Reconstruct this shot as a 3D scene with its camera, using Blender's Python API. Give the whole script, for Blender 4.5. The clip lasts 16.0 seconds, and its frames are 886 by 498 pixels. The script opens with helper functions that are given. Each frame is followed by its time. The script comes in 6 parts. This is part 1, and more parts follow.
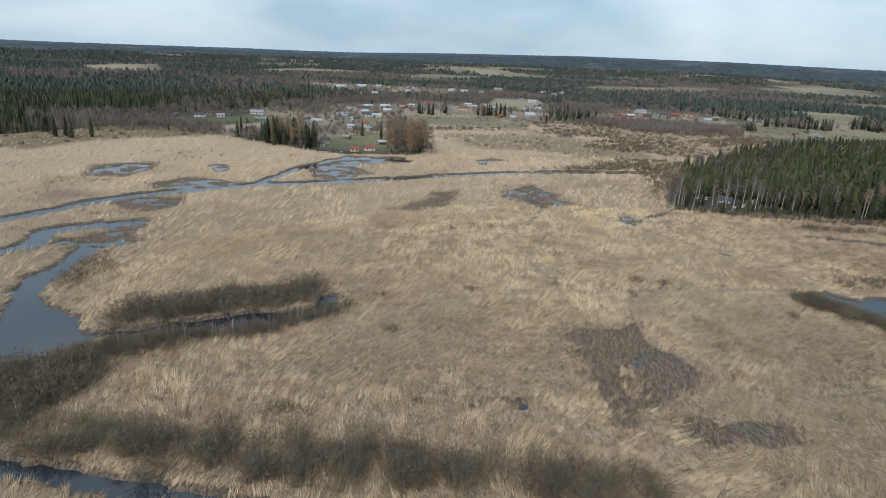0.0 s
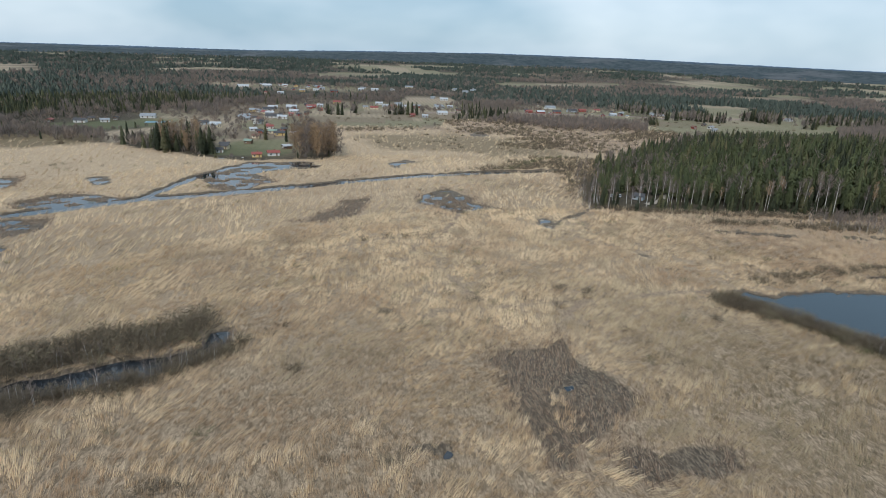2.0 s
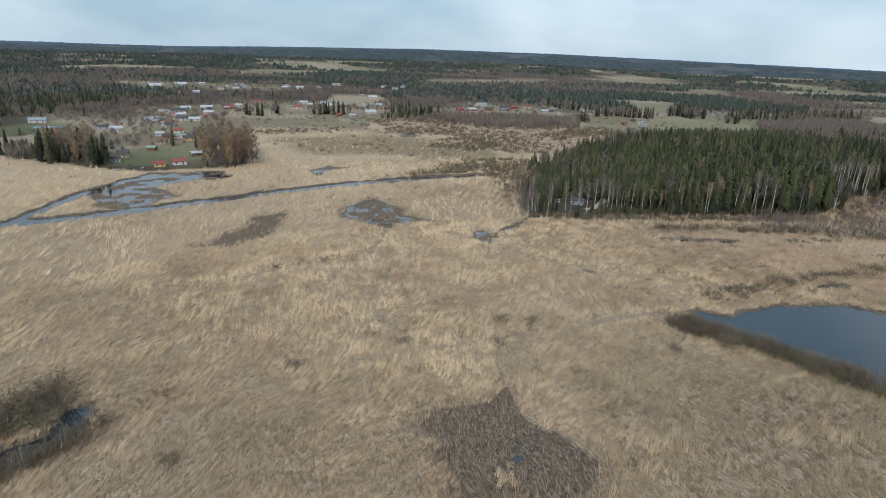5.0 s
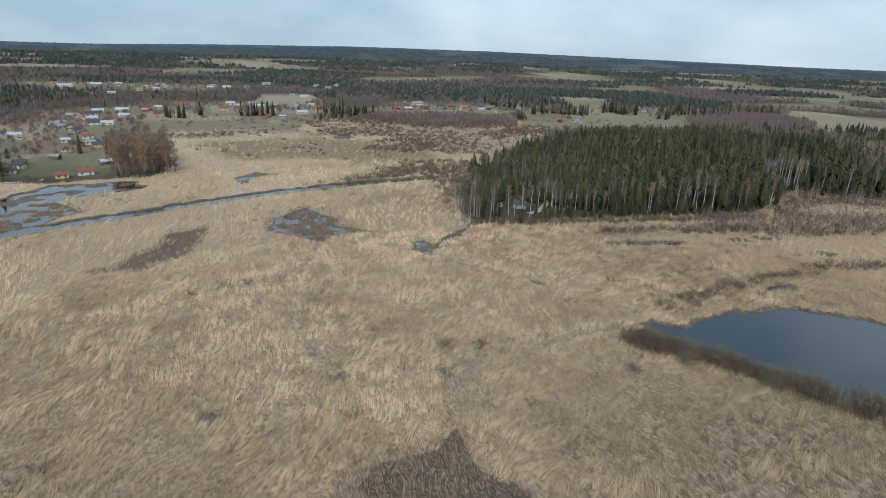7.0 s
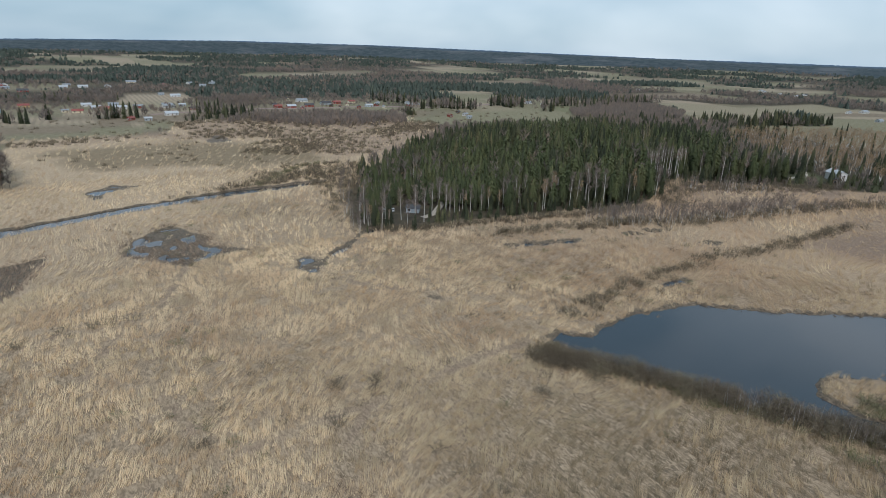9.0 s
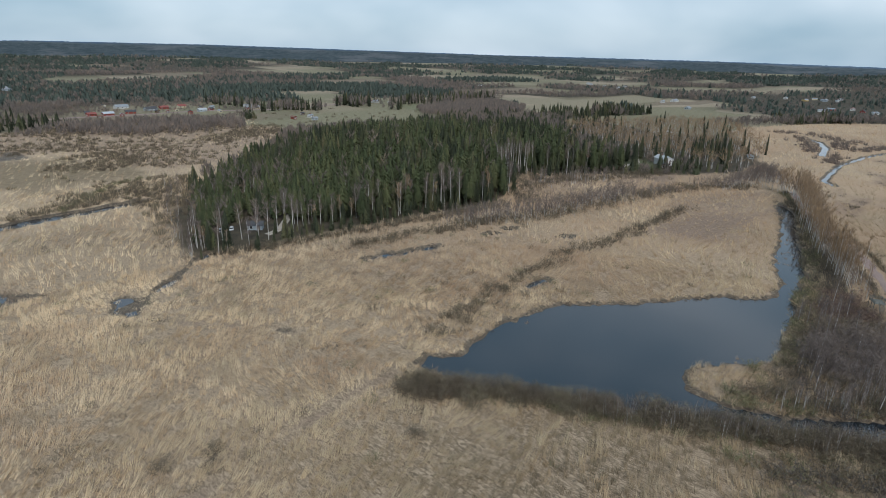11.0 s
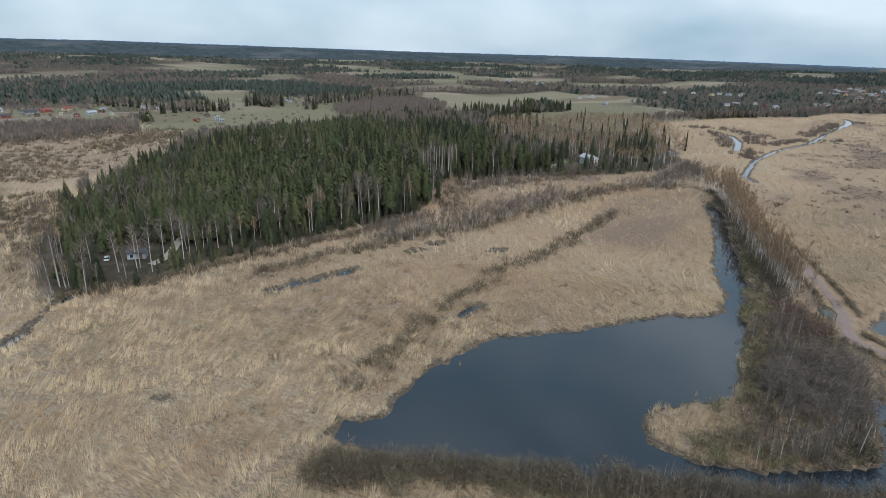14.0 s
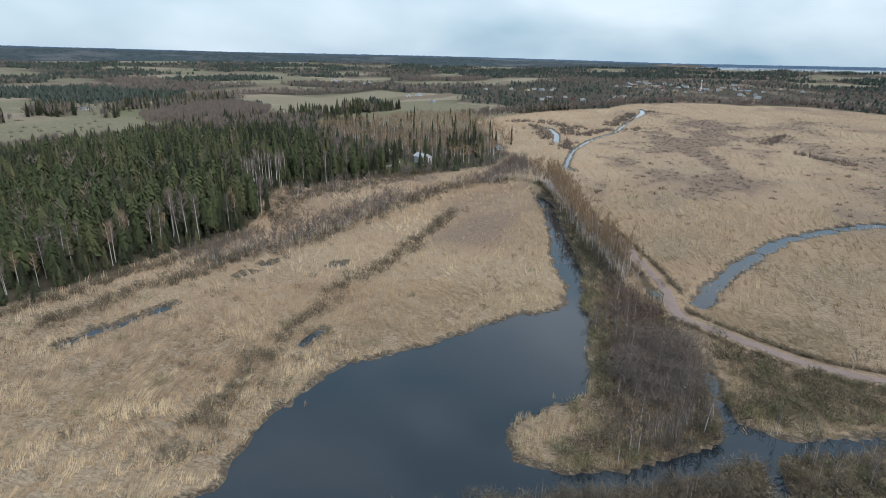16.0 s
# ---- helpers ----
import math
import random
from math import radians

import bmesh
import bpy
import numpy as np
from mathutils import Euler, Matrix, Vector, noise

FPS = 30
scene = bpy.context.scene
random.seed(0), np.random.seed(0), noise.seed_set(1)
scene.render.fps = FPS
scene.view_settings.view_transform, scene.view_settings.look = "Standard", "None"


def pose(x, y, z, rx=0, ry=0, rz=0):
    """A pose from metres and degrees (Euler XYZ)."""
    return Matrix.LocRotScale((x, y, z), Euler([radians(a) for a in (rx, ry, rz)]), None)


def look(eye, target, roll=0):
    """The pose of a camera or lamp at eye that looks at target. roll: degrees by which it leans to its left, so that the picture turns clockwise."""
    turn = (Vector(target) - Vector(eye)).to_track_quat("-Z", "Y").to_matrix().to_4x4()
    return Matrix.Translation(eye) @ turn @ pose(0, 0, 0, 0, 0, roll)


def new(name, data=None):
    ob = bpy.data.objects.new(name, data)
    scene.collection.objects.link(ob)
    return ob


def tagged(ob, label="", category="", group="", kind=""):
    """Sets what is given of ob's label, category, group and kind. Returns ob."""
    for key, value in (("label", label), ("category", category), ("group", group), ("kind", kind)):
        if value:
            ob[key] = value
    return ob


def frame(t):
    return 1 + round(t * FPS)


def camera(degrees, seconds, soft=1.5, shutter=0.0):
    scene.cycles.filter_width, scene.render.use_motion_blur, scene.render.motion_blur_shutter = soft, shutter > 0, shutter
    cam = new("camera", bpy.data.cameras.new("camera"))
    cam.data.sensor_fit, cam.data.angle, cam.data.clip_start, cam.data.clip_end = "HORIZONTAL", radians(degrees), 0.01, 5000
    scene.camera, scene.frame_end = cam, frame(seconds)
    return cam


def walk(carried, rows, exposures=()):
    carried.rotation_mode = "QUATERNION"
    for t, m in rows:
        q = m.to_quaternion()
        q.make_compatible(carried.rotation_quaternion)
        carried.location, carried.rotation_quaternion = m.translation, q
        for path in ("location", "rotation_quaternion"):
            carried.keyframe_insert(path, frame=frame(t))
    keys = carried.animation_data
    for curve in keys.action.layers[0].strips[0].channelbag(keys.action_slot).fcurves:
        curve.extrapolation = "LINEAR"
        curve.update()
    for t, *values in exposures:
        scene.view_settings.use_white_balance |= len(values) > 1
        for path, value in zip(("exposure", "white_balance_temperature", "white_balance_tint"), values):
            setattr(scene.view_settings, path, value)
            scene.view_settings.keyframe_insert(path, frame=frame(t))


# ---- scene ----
cam = camera(74.96, 16.0, 0.8)
PATH = [
    (0, (0.000, 0.000, 74.115), (0.630, 131.430, 29.625), 2.5),
    (0.5, (0.480, 4.725, 73.980), (11.790, 135.810, 29.775), 2.3),
    (1, (1.245, 9.510, 73.905), (19.920, 139.755, 29.910), 2.2),
    (1.5, (2.505, 13.740, 74.250), (21.030, 144.000, 30.045), 2.2),
    (2, (3.330, 18.255, 74.385), (23.040, 148.290, 30.120), 2.3),
    (2.5, (4.365, 22.905, 74.595), (29.985, 151.905, 30.255), 2.3),
    (3, (5.475, 27.345, 74.940), (37.410, 154.890, 30.390), 2.3),
    (3.5, (7.155, 31.785, 74.880), (41.430, 158.700, 30.390), 2.2),
    (6, (14.430, 54.480, 75.360), (48.855, 181.185, 30.540), 2.2),
    (6.5, (15.690, 58.365, 75.360), (55.440, 183.615, 30.675), 2.2),
    (7, (17.835, 62.670, 75.435), (65.505, 185.145, 30.810), 2.1),
    (7.5, (19.770, 66.690, 75.855), (74.190, 186.330, 31.155), 2.0),
    (8, (22.410, 70.845, 75.855), (84.180, 186.810, 31.095), 1.9),
    (10.5, (38.580, 90.150, 75.570), (122.415, 191.175, 30.600), 1.4),
    (11, (42.060, 93.195, 75.225), (136.920, 184.110, 30.600), 1.2),
    (11.5, (46.005, 96.945, 75.090), (148.575, 179.040, 30.255), 1.3),
    (12, (49.830, 99.720, 74.940), (152.730, 181.470, 30.255), 1.2),
    (12.5, (53.430, 102.570, 75.015), (156.420, 184.035, 30.180), 1.2),
    (13, (57.105, 105.195, 75.090), (160.155, 186.600, 30.120), 1.2),
    (13.5, (60.720, 107.985, 75.225), (163.770, 189.240, 30.120), 1.2),
    (14, (64.395, 110.130, 75.150), (170.370, 187.575, 30.180), 1.2),
    (14.5, (67.590, 112.350, 75.090), (178.965, 182.025, 30.330), 1.3),
    (15, (70.845, 113.250, 74.940), (187.230, 174.390, 30.390), 0.9),
    (15.5, (73.980, 114.435, 74.940), (194.655, 166.620, 30.390), 0.8),
    (16, (77.520, 116.025, 74.745), (201.105, 160.860, 30.255), 0.8),
]
walk(cam, [(t, look(eye, target, roll)) for t, eye, target, roll in PATH], [(0.0, 0.16, 6280, 10), (4.0, 0.14, 6280, 10), (7.5, 0.08, 6230, 10), (11.0, 0.0, 6170, 10), (13.0, 0.06, 6150, 10), (14.5, 0.12, 6170, 10), (16.0, 0.22, 6220, 10)])

# ---- sky and sun ----
SUN_TURN, SUN_RISE = 205.0, 42.0      # degrees: compass turn of the sun and its height
sky_world = bpy.data.worlds.new("overcast_sky")
scene.world = sky_world
sky_world.use_nodes = True
wn, wl = sky_world.node_tree.nodes, sky_world.node_tree.links
wn.clear()


def wnode(kind, **values):
    n = wn.new(kind)
    for key, value in values.items():
        n.inputs[key].default_value = value
    return n


sky = wn.new("ShaderNodeTexSky")
sky.sky_type, sky.sun_disc = "NISHITA", False
sky.sun_elevation, sky.sun_rotation = radians(SUN_RISE), radians(SUN_TURN)
coord = wn.new("ShaderNodeTexCoord")
flat = wnode("ShaderNodeMapping", Scale=(1.0, 1.0, 2.6))
wl.new(coord.outputs["Generated"], flat.inputs["Vector"])
puffs = wnode("ShaderNodeTexNoise", Scale=2.3, Detail=4.0, Roughness=0.45, Distortion=0.25)
wl.new(flat.outputs["Vector"], puffs.inputs["Vector"])
ramp = wn.new("ShaderNodeValToRGB")
ramp.color_ramp.elements[0].position, ramp.color_ramp.elements[0].color = 0.36, (0.350, 0.510, 0.635, 1)
ramp.color_ramp.elements[1].position, ramp.color_ramp.elements[1].color = 0.64, (0.76, 0.865, 0.945, 1)
wl.new(puffs.outputs["Fac"], ramp.inputs["Fac"])
clear_sky = wnode("ShaderNodeBackground", Strength=0.09)
wl.new(sky.outputs["Color"], clear_sky.inputs["Color"])
cloud = wnode("ShaderNodeBackground", Strength=1.0)
wl.new(ramp.outputs["Color"], cloud.inputs["Color"])
veil = wnode("ShaderNodeMixShader", Fac=0.82)
wl.new(clear_sky.outputs[0], veil.inputs[1])
wl.new(cloud.outputs[0], veil.inputs[2])
sky_out = wn.new("ShaderNodeOutputWorld")
wl.new(veil.outputs[0], sky_out.inputs["Surface"])

sun_data = bpy.data.lights.new("sun", "SUN")
sun_data.energy, sun_data.angle, sun_data.color = 2.0, radians(14), (1.0, 0.955, 0.90)
sun = new("sun", sun_data)
a, e = radians(SUN_TURN), radians(SUN_RISE)
sun.matrix_world = look((math.sin(a) * math.cos(e) * 900, math.cos(a) * math.cos(e) * 900, math.sin(e) * 900), (0, 0, 0))

# ---- numbers: noise, plan shapes ----
U = 1.5      # metres to one unit of the plan below, in which outlines, places and plant sizes are given


def lattice(ix, iy, seed):
    h = (ix.astype(np.int64) * 374761393 + iy.astype(np.int64) * 668265263 + seed * 974711) & 0xFFFFFFFF
    h = ((h ^ (h >> 13)) * 1274126177) & 0xFFFFFFFF
    return ((h ^ (h >> 16)) & 0xFFFF) / 65535.0


def vnoise(x, y, size, seed=0):
    """Smooth noise from 0 to 1 with features of that size in metres."""
    x, y = np.asarray(x, float) / size, np.asarray(y, float) / size
    ix, iy = np.floor(x), np.floor(y)
    fx, fy = x - ix, y - iy
    fx, fy = fx * fx * (3 - 2 * fx), fy * fy * (3 - 2 * fy)
    a, b = lattice(ix, iy, seed), lattice(ix + 1, iy, seed)
    c, d = lattice(ix, iy + 1, seed), lattice(ix + 1, iy + 1, seed)
    return (a * (1 - fx) + b * fx) * (1 - fy) + (c * (1 - fx) + d * fx) * fy


def fbm(x, y, size, seed=0, octaves=3):
    total, weight, amount = 0, 0, 1.0
    for k in range(octaves):
        total = total + amount * vnoise(x, y, size / 2 ** k, seed + 17 * k)
        weight += amount
        amount *= 0.5
    return total / weight


def smooth(a, b, v):
    t = np.clip((v - a) / (b - a), 0, 1)
    return t * t * (3 - 2 * t)


def to_line(points, x, y):
    """Distance in metres from a line of plan points."""
    best = np.full(x.shape, 1e9)
    for (ax, ay), (bx, by) in zip(points[:-1], points[1:]):
        dx, dy = bx - ax, by - ay
        t = np.clip(((x - ax) * dx + (y - ay) * dy) / (dx * dx + dy * dy + 1e-9), 0, 1)
        best = np.minimum(best, np.hypot(x - ax - t * dx, y - ay - t * dy))
    return best


def to_area(points, x, y, reach=60.0):
    """Signed distance from an outline, negative inside."""
    px, py = [p[0] for p in points], [p[1] for p in points]
    near = (x > min(px) - reach) & (x < max(px) + reach) & (y > min(py) - reach) & (y < max(py) + reach)
    out = np.full(x.shape, 1e3)
    if not near.any():
        return out
    qx, qy = x[near], y[near]
    inside = np.zeros(qx.shape, bool)
    for (ax, ay), (bx, by) in zip(points, points[1:] + points[:1]):
        if ay != by:
            inside ^= ((ay > qy) != (by > qy)) & (qx < (bx - ax) * (qy - ay) / (by - ay) + ax)
    d = to_line(points + points[:1], qx, qy)
    out[near] = np.where(inside, -d, d)
    return out


# ---- meshes ----
def fast_mesh(name, verts, tris, mats, slots=None, tint=None, shade_smooth=False):
    """A triangle mesh from arrays."""
    me = bpy.data.meshes.new(name)
    verts, tris = np.asarray(verts, np.float32), np.asarray(tris, np.int32)
    me.vertices.add(len(verts))
    me.vertices.foreach_set("co", verts.ravel())
    me.loops.add(tris.size)
    me.loops.foreach_set("vertex_index", tris.ravel())
    me.polygons.add(len(tris))
    me.polygons.foreach_set("loop_start", np.arange(0, tris.size, 3, dtype=np.int32))
    me.polygons.foreach_set("loop_total", np.full(len(tris), 3, np.int32))
    for m in mats:
        me.materials.append(m)
    if slots is not None:
        me.polygons.foreach_set("material_index", np.asarray(slots, np.int32))
    me.polygons.foreach_set("use_smooth", np.full(len(tris), shade_smooth))
    if tint is not None:
        me.attributes.new("tint", "FLOAT", "POINT").data.foreach_set("value", np.asarray(tint, np.float32))
    me.update()
    return me


def spread(template, px, py, pz, height, width, rng, lean=None, own=None):
    """One joined array of copies of (verts, tris, slots): turned, scaled and set on the ground."""
    v, t, s = template
    n = len(px)
    turn = rng.random(n) * 2 * np.pi
    c, si = np.cos(turn)[:, None], np.sin(turn)[:, None]
    vx, vy, vz = v[None, :, 0] * width[:, None], v[None, :, 1] * width[:, None], v[None, :, 2] * height[:, None]
    x, y = vx * c - vy * si, vx * si + vy * c
    if lean is not None:
        x, y = x + lean[0][:, None] * vz, y + lean[1][:, None] * vz
    verts = np.stack([x + px[:, None], y + py[:, None], vz + pz[:, None]], -1).reshape(-1, 3)
    tris = (t[None] + (np.arange(n) * len(v))[:, None, None]).reshape(-1, 3)
    tint = np.repeat(rng.random(n) if own is None else own, len(v))
    return verts, tris, np.tile(s, n), tint


def joined(batches):
    verts, tris, slots, tints, base = [], [], [], [], 0
    for v, t, s, k in batches:
        verts.append(v), tris.append(t + base), slots.append(s), tints.append(k)
        base += len(v)
    return np.concatenate(verts), np.concatenate(tris), np.concatenate(slots), np.concatenate(tints)


def jittered(x0, x1, y0, y1, step, rng):
    gx, gy = np.meshgrid(np.arange(x0, x1, step), np.arange(y0, y1, step))
    gx, gy = gx.ravel(), gy.ravel()
    return gx + (rng.random(gx.size) - 0.5) * step * 1.1, gy + (rng.random(gx.size) - 0.5) * step * 1.1


def part(name, bm, mat, parent=None, label=""):
    me = bpy.data.meshes.new(name)
    bm.to_mesh(me)
    bm.free()
    for m in (mat if isinstance(mat, (list, tuple)) else [mat]):
        me.materials.append(m)
    ob = new(name, me)
    ob.parent = parent
    return tagged(ob, label)


def box(bm, cx, cy, cz, sx, sy, sz, bevel=0.0):
    made = bmesh.ops.create_cube(bm, size=1.0, matrix=Matrix.Translation((cx, cy, cz)) @ Matrix.Diagonal((sx, sy, sz, 1)))
    if bevel:
        edges = list({e for v in made["verts"] for e in v.link_edges})
        bmesh.ops.bevel(bm, geom=edges, offset=bevel, segments=2, affect="EDGES")
    return bm


# ---- materials ----
def material(name):
    m = bpy.data.materials.new(name)
    m.use_nodes = True
    nt = m.node_tree
    return m, nt.nodes, nt.links, nt.nodes["Principled BSDF"]


def noise_node(nodes, links, scale, detail=4.0, rough=0.6, source="Object"):
    tc = nodes.new("ShaderNodeTexCoord")
    n = nodes.new("ShaderNodeTexNoise")
    n.inputs["Scale"].default_value, n.inputs["Detail"].default_value, n.inputs["Roughness"].default_value = scale, detail, rough
    links.new(tc.outputs[source], n.inputs["Vector"])
    return n


def ramp_node(nodes, links, fac, stops):
    r = nodes.new("ShaderNodeValToRGB")
    els = r.color_ramp.elements
    while len(els) < len(stops):
        els.new(0.5)
    for el, (pos, col) in zip(els, stops):
        el.position, el.color = pos, (*col, 1)
    links.new(fac, r.inputs["Fac"])
    return r.outputs["Color"]


def mix_node(nodes, links, fac, a, b, blend="MIX"):
    m = nodes.new("ShaderNodeMix")
    m.data_type, m.blend_type = "RGBA", blend
    for sock, value in ((m.inputs[0], fac), (m.inputs[6], a), (m.inputs[7], b)):
        if isinstance(value, (int, float)):
            sock.default_value = value
        elif isinstance(value, tuple):
            sock.default_value = (*value, 1)
        else:
            links.new(value, sock)
    return m.outputs[2]


def math_node(nodes, links, op, a, b=0.0):
    m = nodes.new("ShaderNodeMath")
    m.operation = op
    for sock, value in zip(m.inputs, (a, b)):
        if isinstance(value, (int, float)):
            sock.default_value = value
        else:
            links.new(value, sock)
    return m.outputs[0]


def chance(nodes, links, island=0.35):
    """0 to 1, differing from plant to plant and a little from twig to twig."""
    at = nodes.new("ShaderNodeAttribute")
    at.attribute_name = "tint"
    info, geo = nodes.new("ShaderNodeObjectInfo"), nodes.new("ShaderNodeNewGeometry")
    whole = math_node(nodes, links, "FRACT", math_node(nodes, links, "ADD", at.outputs["Fac"], info.outputs["Random"]))
    return math_node(nodes, links, "ADD", math_node(nodes, links, "MULTIPLY", whole, 1 - island),
                     math_node(nodes, links, "MULTIPLY", geo.outputs["Random Per Island"], island))


def plant_material(name, stops, rough=0.85, through_light=0.0, patch=None, island=0.35):
    m, n, l, b = material(name)
    c = ramp_node(n, l, chance(n, l, island), stops)
    if patch:
        size, colour, amount = patch
        geo = n.new("ShaderNodeNewGeometry")
        ns = n.new("ShaderNodeTexNoise")
        ns.inputs["Scale"].default_value, ns.inputs["Detail"].default_value = 1 / size, 3.0
        l.new(geo.outputs["Position"], ns.inputs["Vector"])
        f = n.new("ShaderNodeMapRange")
        f.inputs[1].default_value, f.inputs[2].default_value, f.inputs[4].default_value = 0.42, 0.62, amount
        l.new(ns.outputs["Fac"], f.inputs[0])
        c = mix_node(n, l, f.outputs[0], c, colour)
    l.new(c, b.inputs["Base Color"])
    b.inputs["Roughness"].default_value = rough
    b.inputs["Specular IOR Level"].default_value = 0.2
    if through_light:
        t = n.new("ShaderNodeBsdfTranslucent")
        l.new(c, t.inputs["Color"])
        mx = n.new("ShaderNodeMixShader")
        mx.inputs[0].default_value = through_light
        l.new(b.outputs[0], mx.inputs[1]), l.new(t.outputs[0], mx.inputs[2])
        l.new(mx.outputs[0], n["Material Output"].inputs["Surface"])
    return m


def worn_material(name, colour, dark=0.75, scale=3.0, rough=0.7, metal=0.0, bump=0.2):
    m, n, l, b = material(name)
    ns = noise_node(n, l, scale, 5.0)
    low = tuple(c * dark for c in colour)
    l.new(ramp_node(n, l, ns.outputs["Fac"], [(0.3, low), (0.65, colour)]), b.inputs["Base Color"])
    b.inputs["Roughness"].default_value, b.inputs["Metallic"].default_value = rough, metal
    fine = noise_node(n, l, scale * 12, 3.0)
    bp = n.new("ShaderNodeBump")
    bp.inputs["Strength"].default_value, bp.inputs["Distance"].default_value = bump, 0.03
    l.new(fine.outputs["Fac"], bp.inputs["Height"])
    l.new(bp.outputs[0], b.inputs["Normal"])
    return m


def grass_share(n, l, most, across, along_y, seed):
    """How much other grass stands among the reed: rising between two places of the plan, in patches."""
    geo, sep = n.new("ShaderNodeNewGeometry"), n.new("ShaderNodeSeparateXYZ")
    l.new(geo.outputs["Position"], sep.inputs[0])
    shift, ns = n.new("ShaderNodeMapping"), n.new("ShaderNodeTexNoise")
    shift.inputs["Location"].default_value = (seed * 31.0, seed * 17.0, 0)
    ns.inputs["Scale"].default_value, ns.inputs["Detail"].default_value = 0.022, 5.0
    l.new(geo.outputs["Position"], shift.inputs["Vector"]), l.new(shift.outputs[0], ns.inputs["Vector"])
    patch = n.new("ShaderNodeMapRange")
    patch.inputs[1].default_value, patch.inputs[2].default_value, patch.inputs[3].default_value, patch.inputs[4].default_value = 0.36, 0.62, 0.2 * most, most
    l.new(ns.outputs["Fac"], patch.inputs[0])
    share = patch.outputs[0]
    for k, (a, b) in enumerate((across, along_y)):
        ramp_to = n.new("ShaderNodeMapRange")
        ramp_to.inputs[1].default_value, ramp_to.inputs[2].default_value = a * U, b * U
        l.new(sep.outputs[k], ramp_to.inputs[0])
        share = math_node(n, l, "MULTIPLY", share, ramp_to.outputs[0])
    return share


def reed_material():
    """Dry stems: every tuft its own tone, drifting over metres and tens of metres."""
    m, n, l, b = material("dry_reed")
    geo = n.new("ShaderNodeNewGeometry")
    at = n.new("ShaderNodeAttribute")
    at.attribute_name = "tint"
    tone = math_node(n, l, "ADD", math_node(n, l, "MULTIPLY", geo.outputs["Random Per Island"], 0.50), math_node(n, l, "SUBTRACT", at.outputs["Fac"], 0.22))
    # The darkest stop stands for shaded as well as wet stems.
    c = ramp_node(n, l, tone, [(0.0, (0.085, 0.060, 0.038)), (0.25, (0.272, 0.196, 0.122)), (0.6, (0.53, 0.374, 0.227)), (1.0, (0.81, 0.65, 0.44))])
    for size, low, high, colour, amount in ((105.0, 0.48, 0.65, (0.37, 0.285, 0.22), 0.45), (28.0, 0.5, 0.66, (0.41, 0.27, 0.175), 0.5), (16.0, 0.54, 0.68, (0.235, 0.195, 0.140), 0.55), (44.0, 0.5, 0.62, (0.36, 0.30, 0.195), 0.3)):
        ns = n.new("ShaderNodeTexNoise")
        ns.inputs["Scale"].default_value, ns.inputs["Detail"].default_value, ns.inputs["Roughness"].default_value = 1 / size, 3.0, 0.6
        mp = n.new("ShaderNodeMapping")
        mp.inputs["Location"].default_value = (size * 7.3, size * 3.1, 0)
        l.new(geo.outputs["Position"], mp.inputs["Vector"])
        l.new(mp.outputs[0], ns.inputs["Vector"])
        f = n.new("ShaderNodeMapRange")
        f.inputs[1].default_value, f.inputs[2].default_value, f.inputs[4].default_value = low, high, amount
        l.new(ns.outputs["Fac"], f.inputs[0])
        c = mix_node(n, l, f.outputs[0], c, colour)
    c = mix_node(n, l, grass_share(n, l, 0.62, (85, 200), (400, 200), 1), c, (0.43, 0.285, 0.175))
    c = mix_node(n, l, grass_share(n, l, 0.60, (25, 55), (135, 95), 2), c, (0.300, 0.255, 0.165))
    l.new(c, b.inputs["Base Color"])
    b.inputs["Roughness"].default_value, b.inputs["Specular IOR Level"].default_value = 0.8, 0.2
    t = n.new("ShaderNodeBsdfTranslucent")
    l.new(c, t.inputs["Color"])
    mx = n.new("ShaderNodeMixShader")
    mx.inputs[0].default_value = 0.3
    l.new(b.outputs[0], mx.inputs[1]), l.new(t.outputs[0], mx.inputs[2])
    l.new(mx.outputs[0], n["Material Output"].inputs["Surface"])
    return m


REED = reed_material()
SEDGE = plant_material("withered_sedge", [(0.0, (0.07, 0.05, 0.036)), (0.5, (0.19, 0.135, 0.095)), (1.0, (0.40, 0.31, 0.23))], 0.85, 0.0, None, 0.8)
SHRUB = plant_material("willow_twigs", [(0.0, (0.076, 0.060, 0.043)), (0.45, (0.140, 0.112, 0.080)), (0.8, (0.188, 0.156, 0.106)), (1.0, (0.25, 0.222, 0.130))], 0.85, 0.0, None, 0.5)
RUSSET = plant_material("birch_twigs", [(0.0, (0.115, 0.096, 0.087)), (0.5, (0.182, 0.148, 0.131)), (0.85, (0.225, 0.176, 0.142)), (1.0, (0.31, 0.21, 0.132))], 0.85, 0.0, None, 0.3)
BARK_WHITE = plant_material("birch_bark", [(0.0, (0.32, 0.30, 0.28)), (0.6, (0.50, 0.48, 0.45)), (1.0, (0.66, 0.64, 0.61))], 0.7)
BARK_DARK = plant_material("conifer_bark", [(0.0, (0.06, 0.045, 0.032)), (1.0, (0.14, 0.10, 0.07))], 0.9)
SPRUCE = plant_material("spruce_needles", [(0.0, (0.030, 0.037, 0.023)), (0.5, (0.056, 0.063, 0.035)), (0.8, (0.088, 0.092, 0.047)), (1.0, (0.150, 0.128, 0.068))], 0.8, 0.0, None, 0.2)
PINE = plant_material("pine_needles", [(0.0, (0.048, 0.060, 0.029)), (0.6, (0.082, 0.096, 0.043)), (1.0, (0.125, 0.128, 0.060))], 0.8, 0.0, None, 0.2)
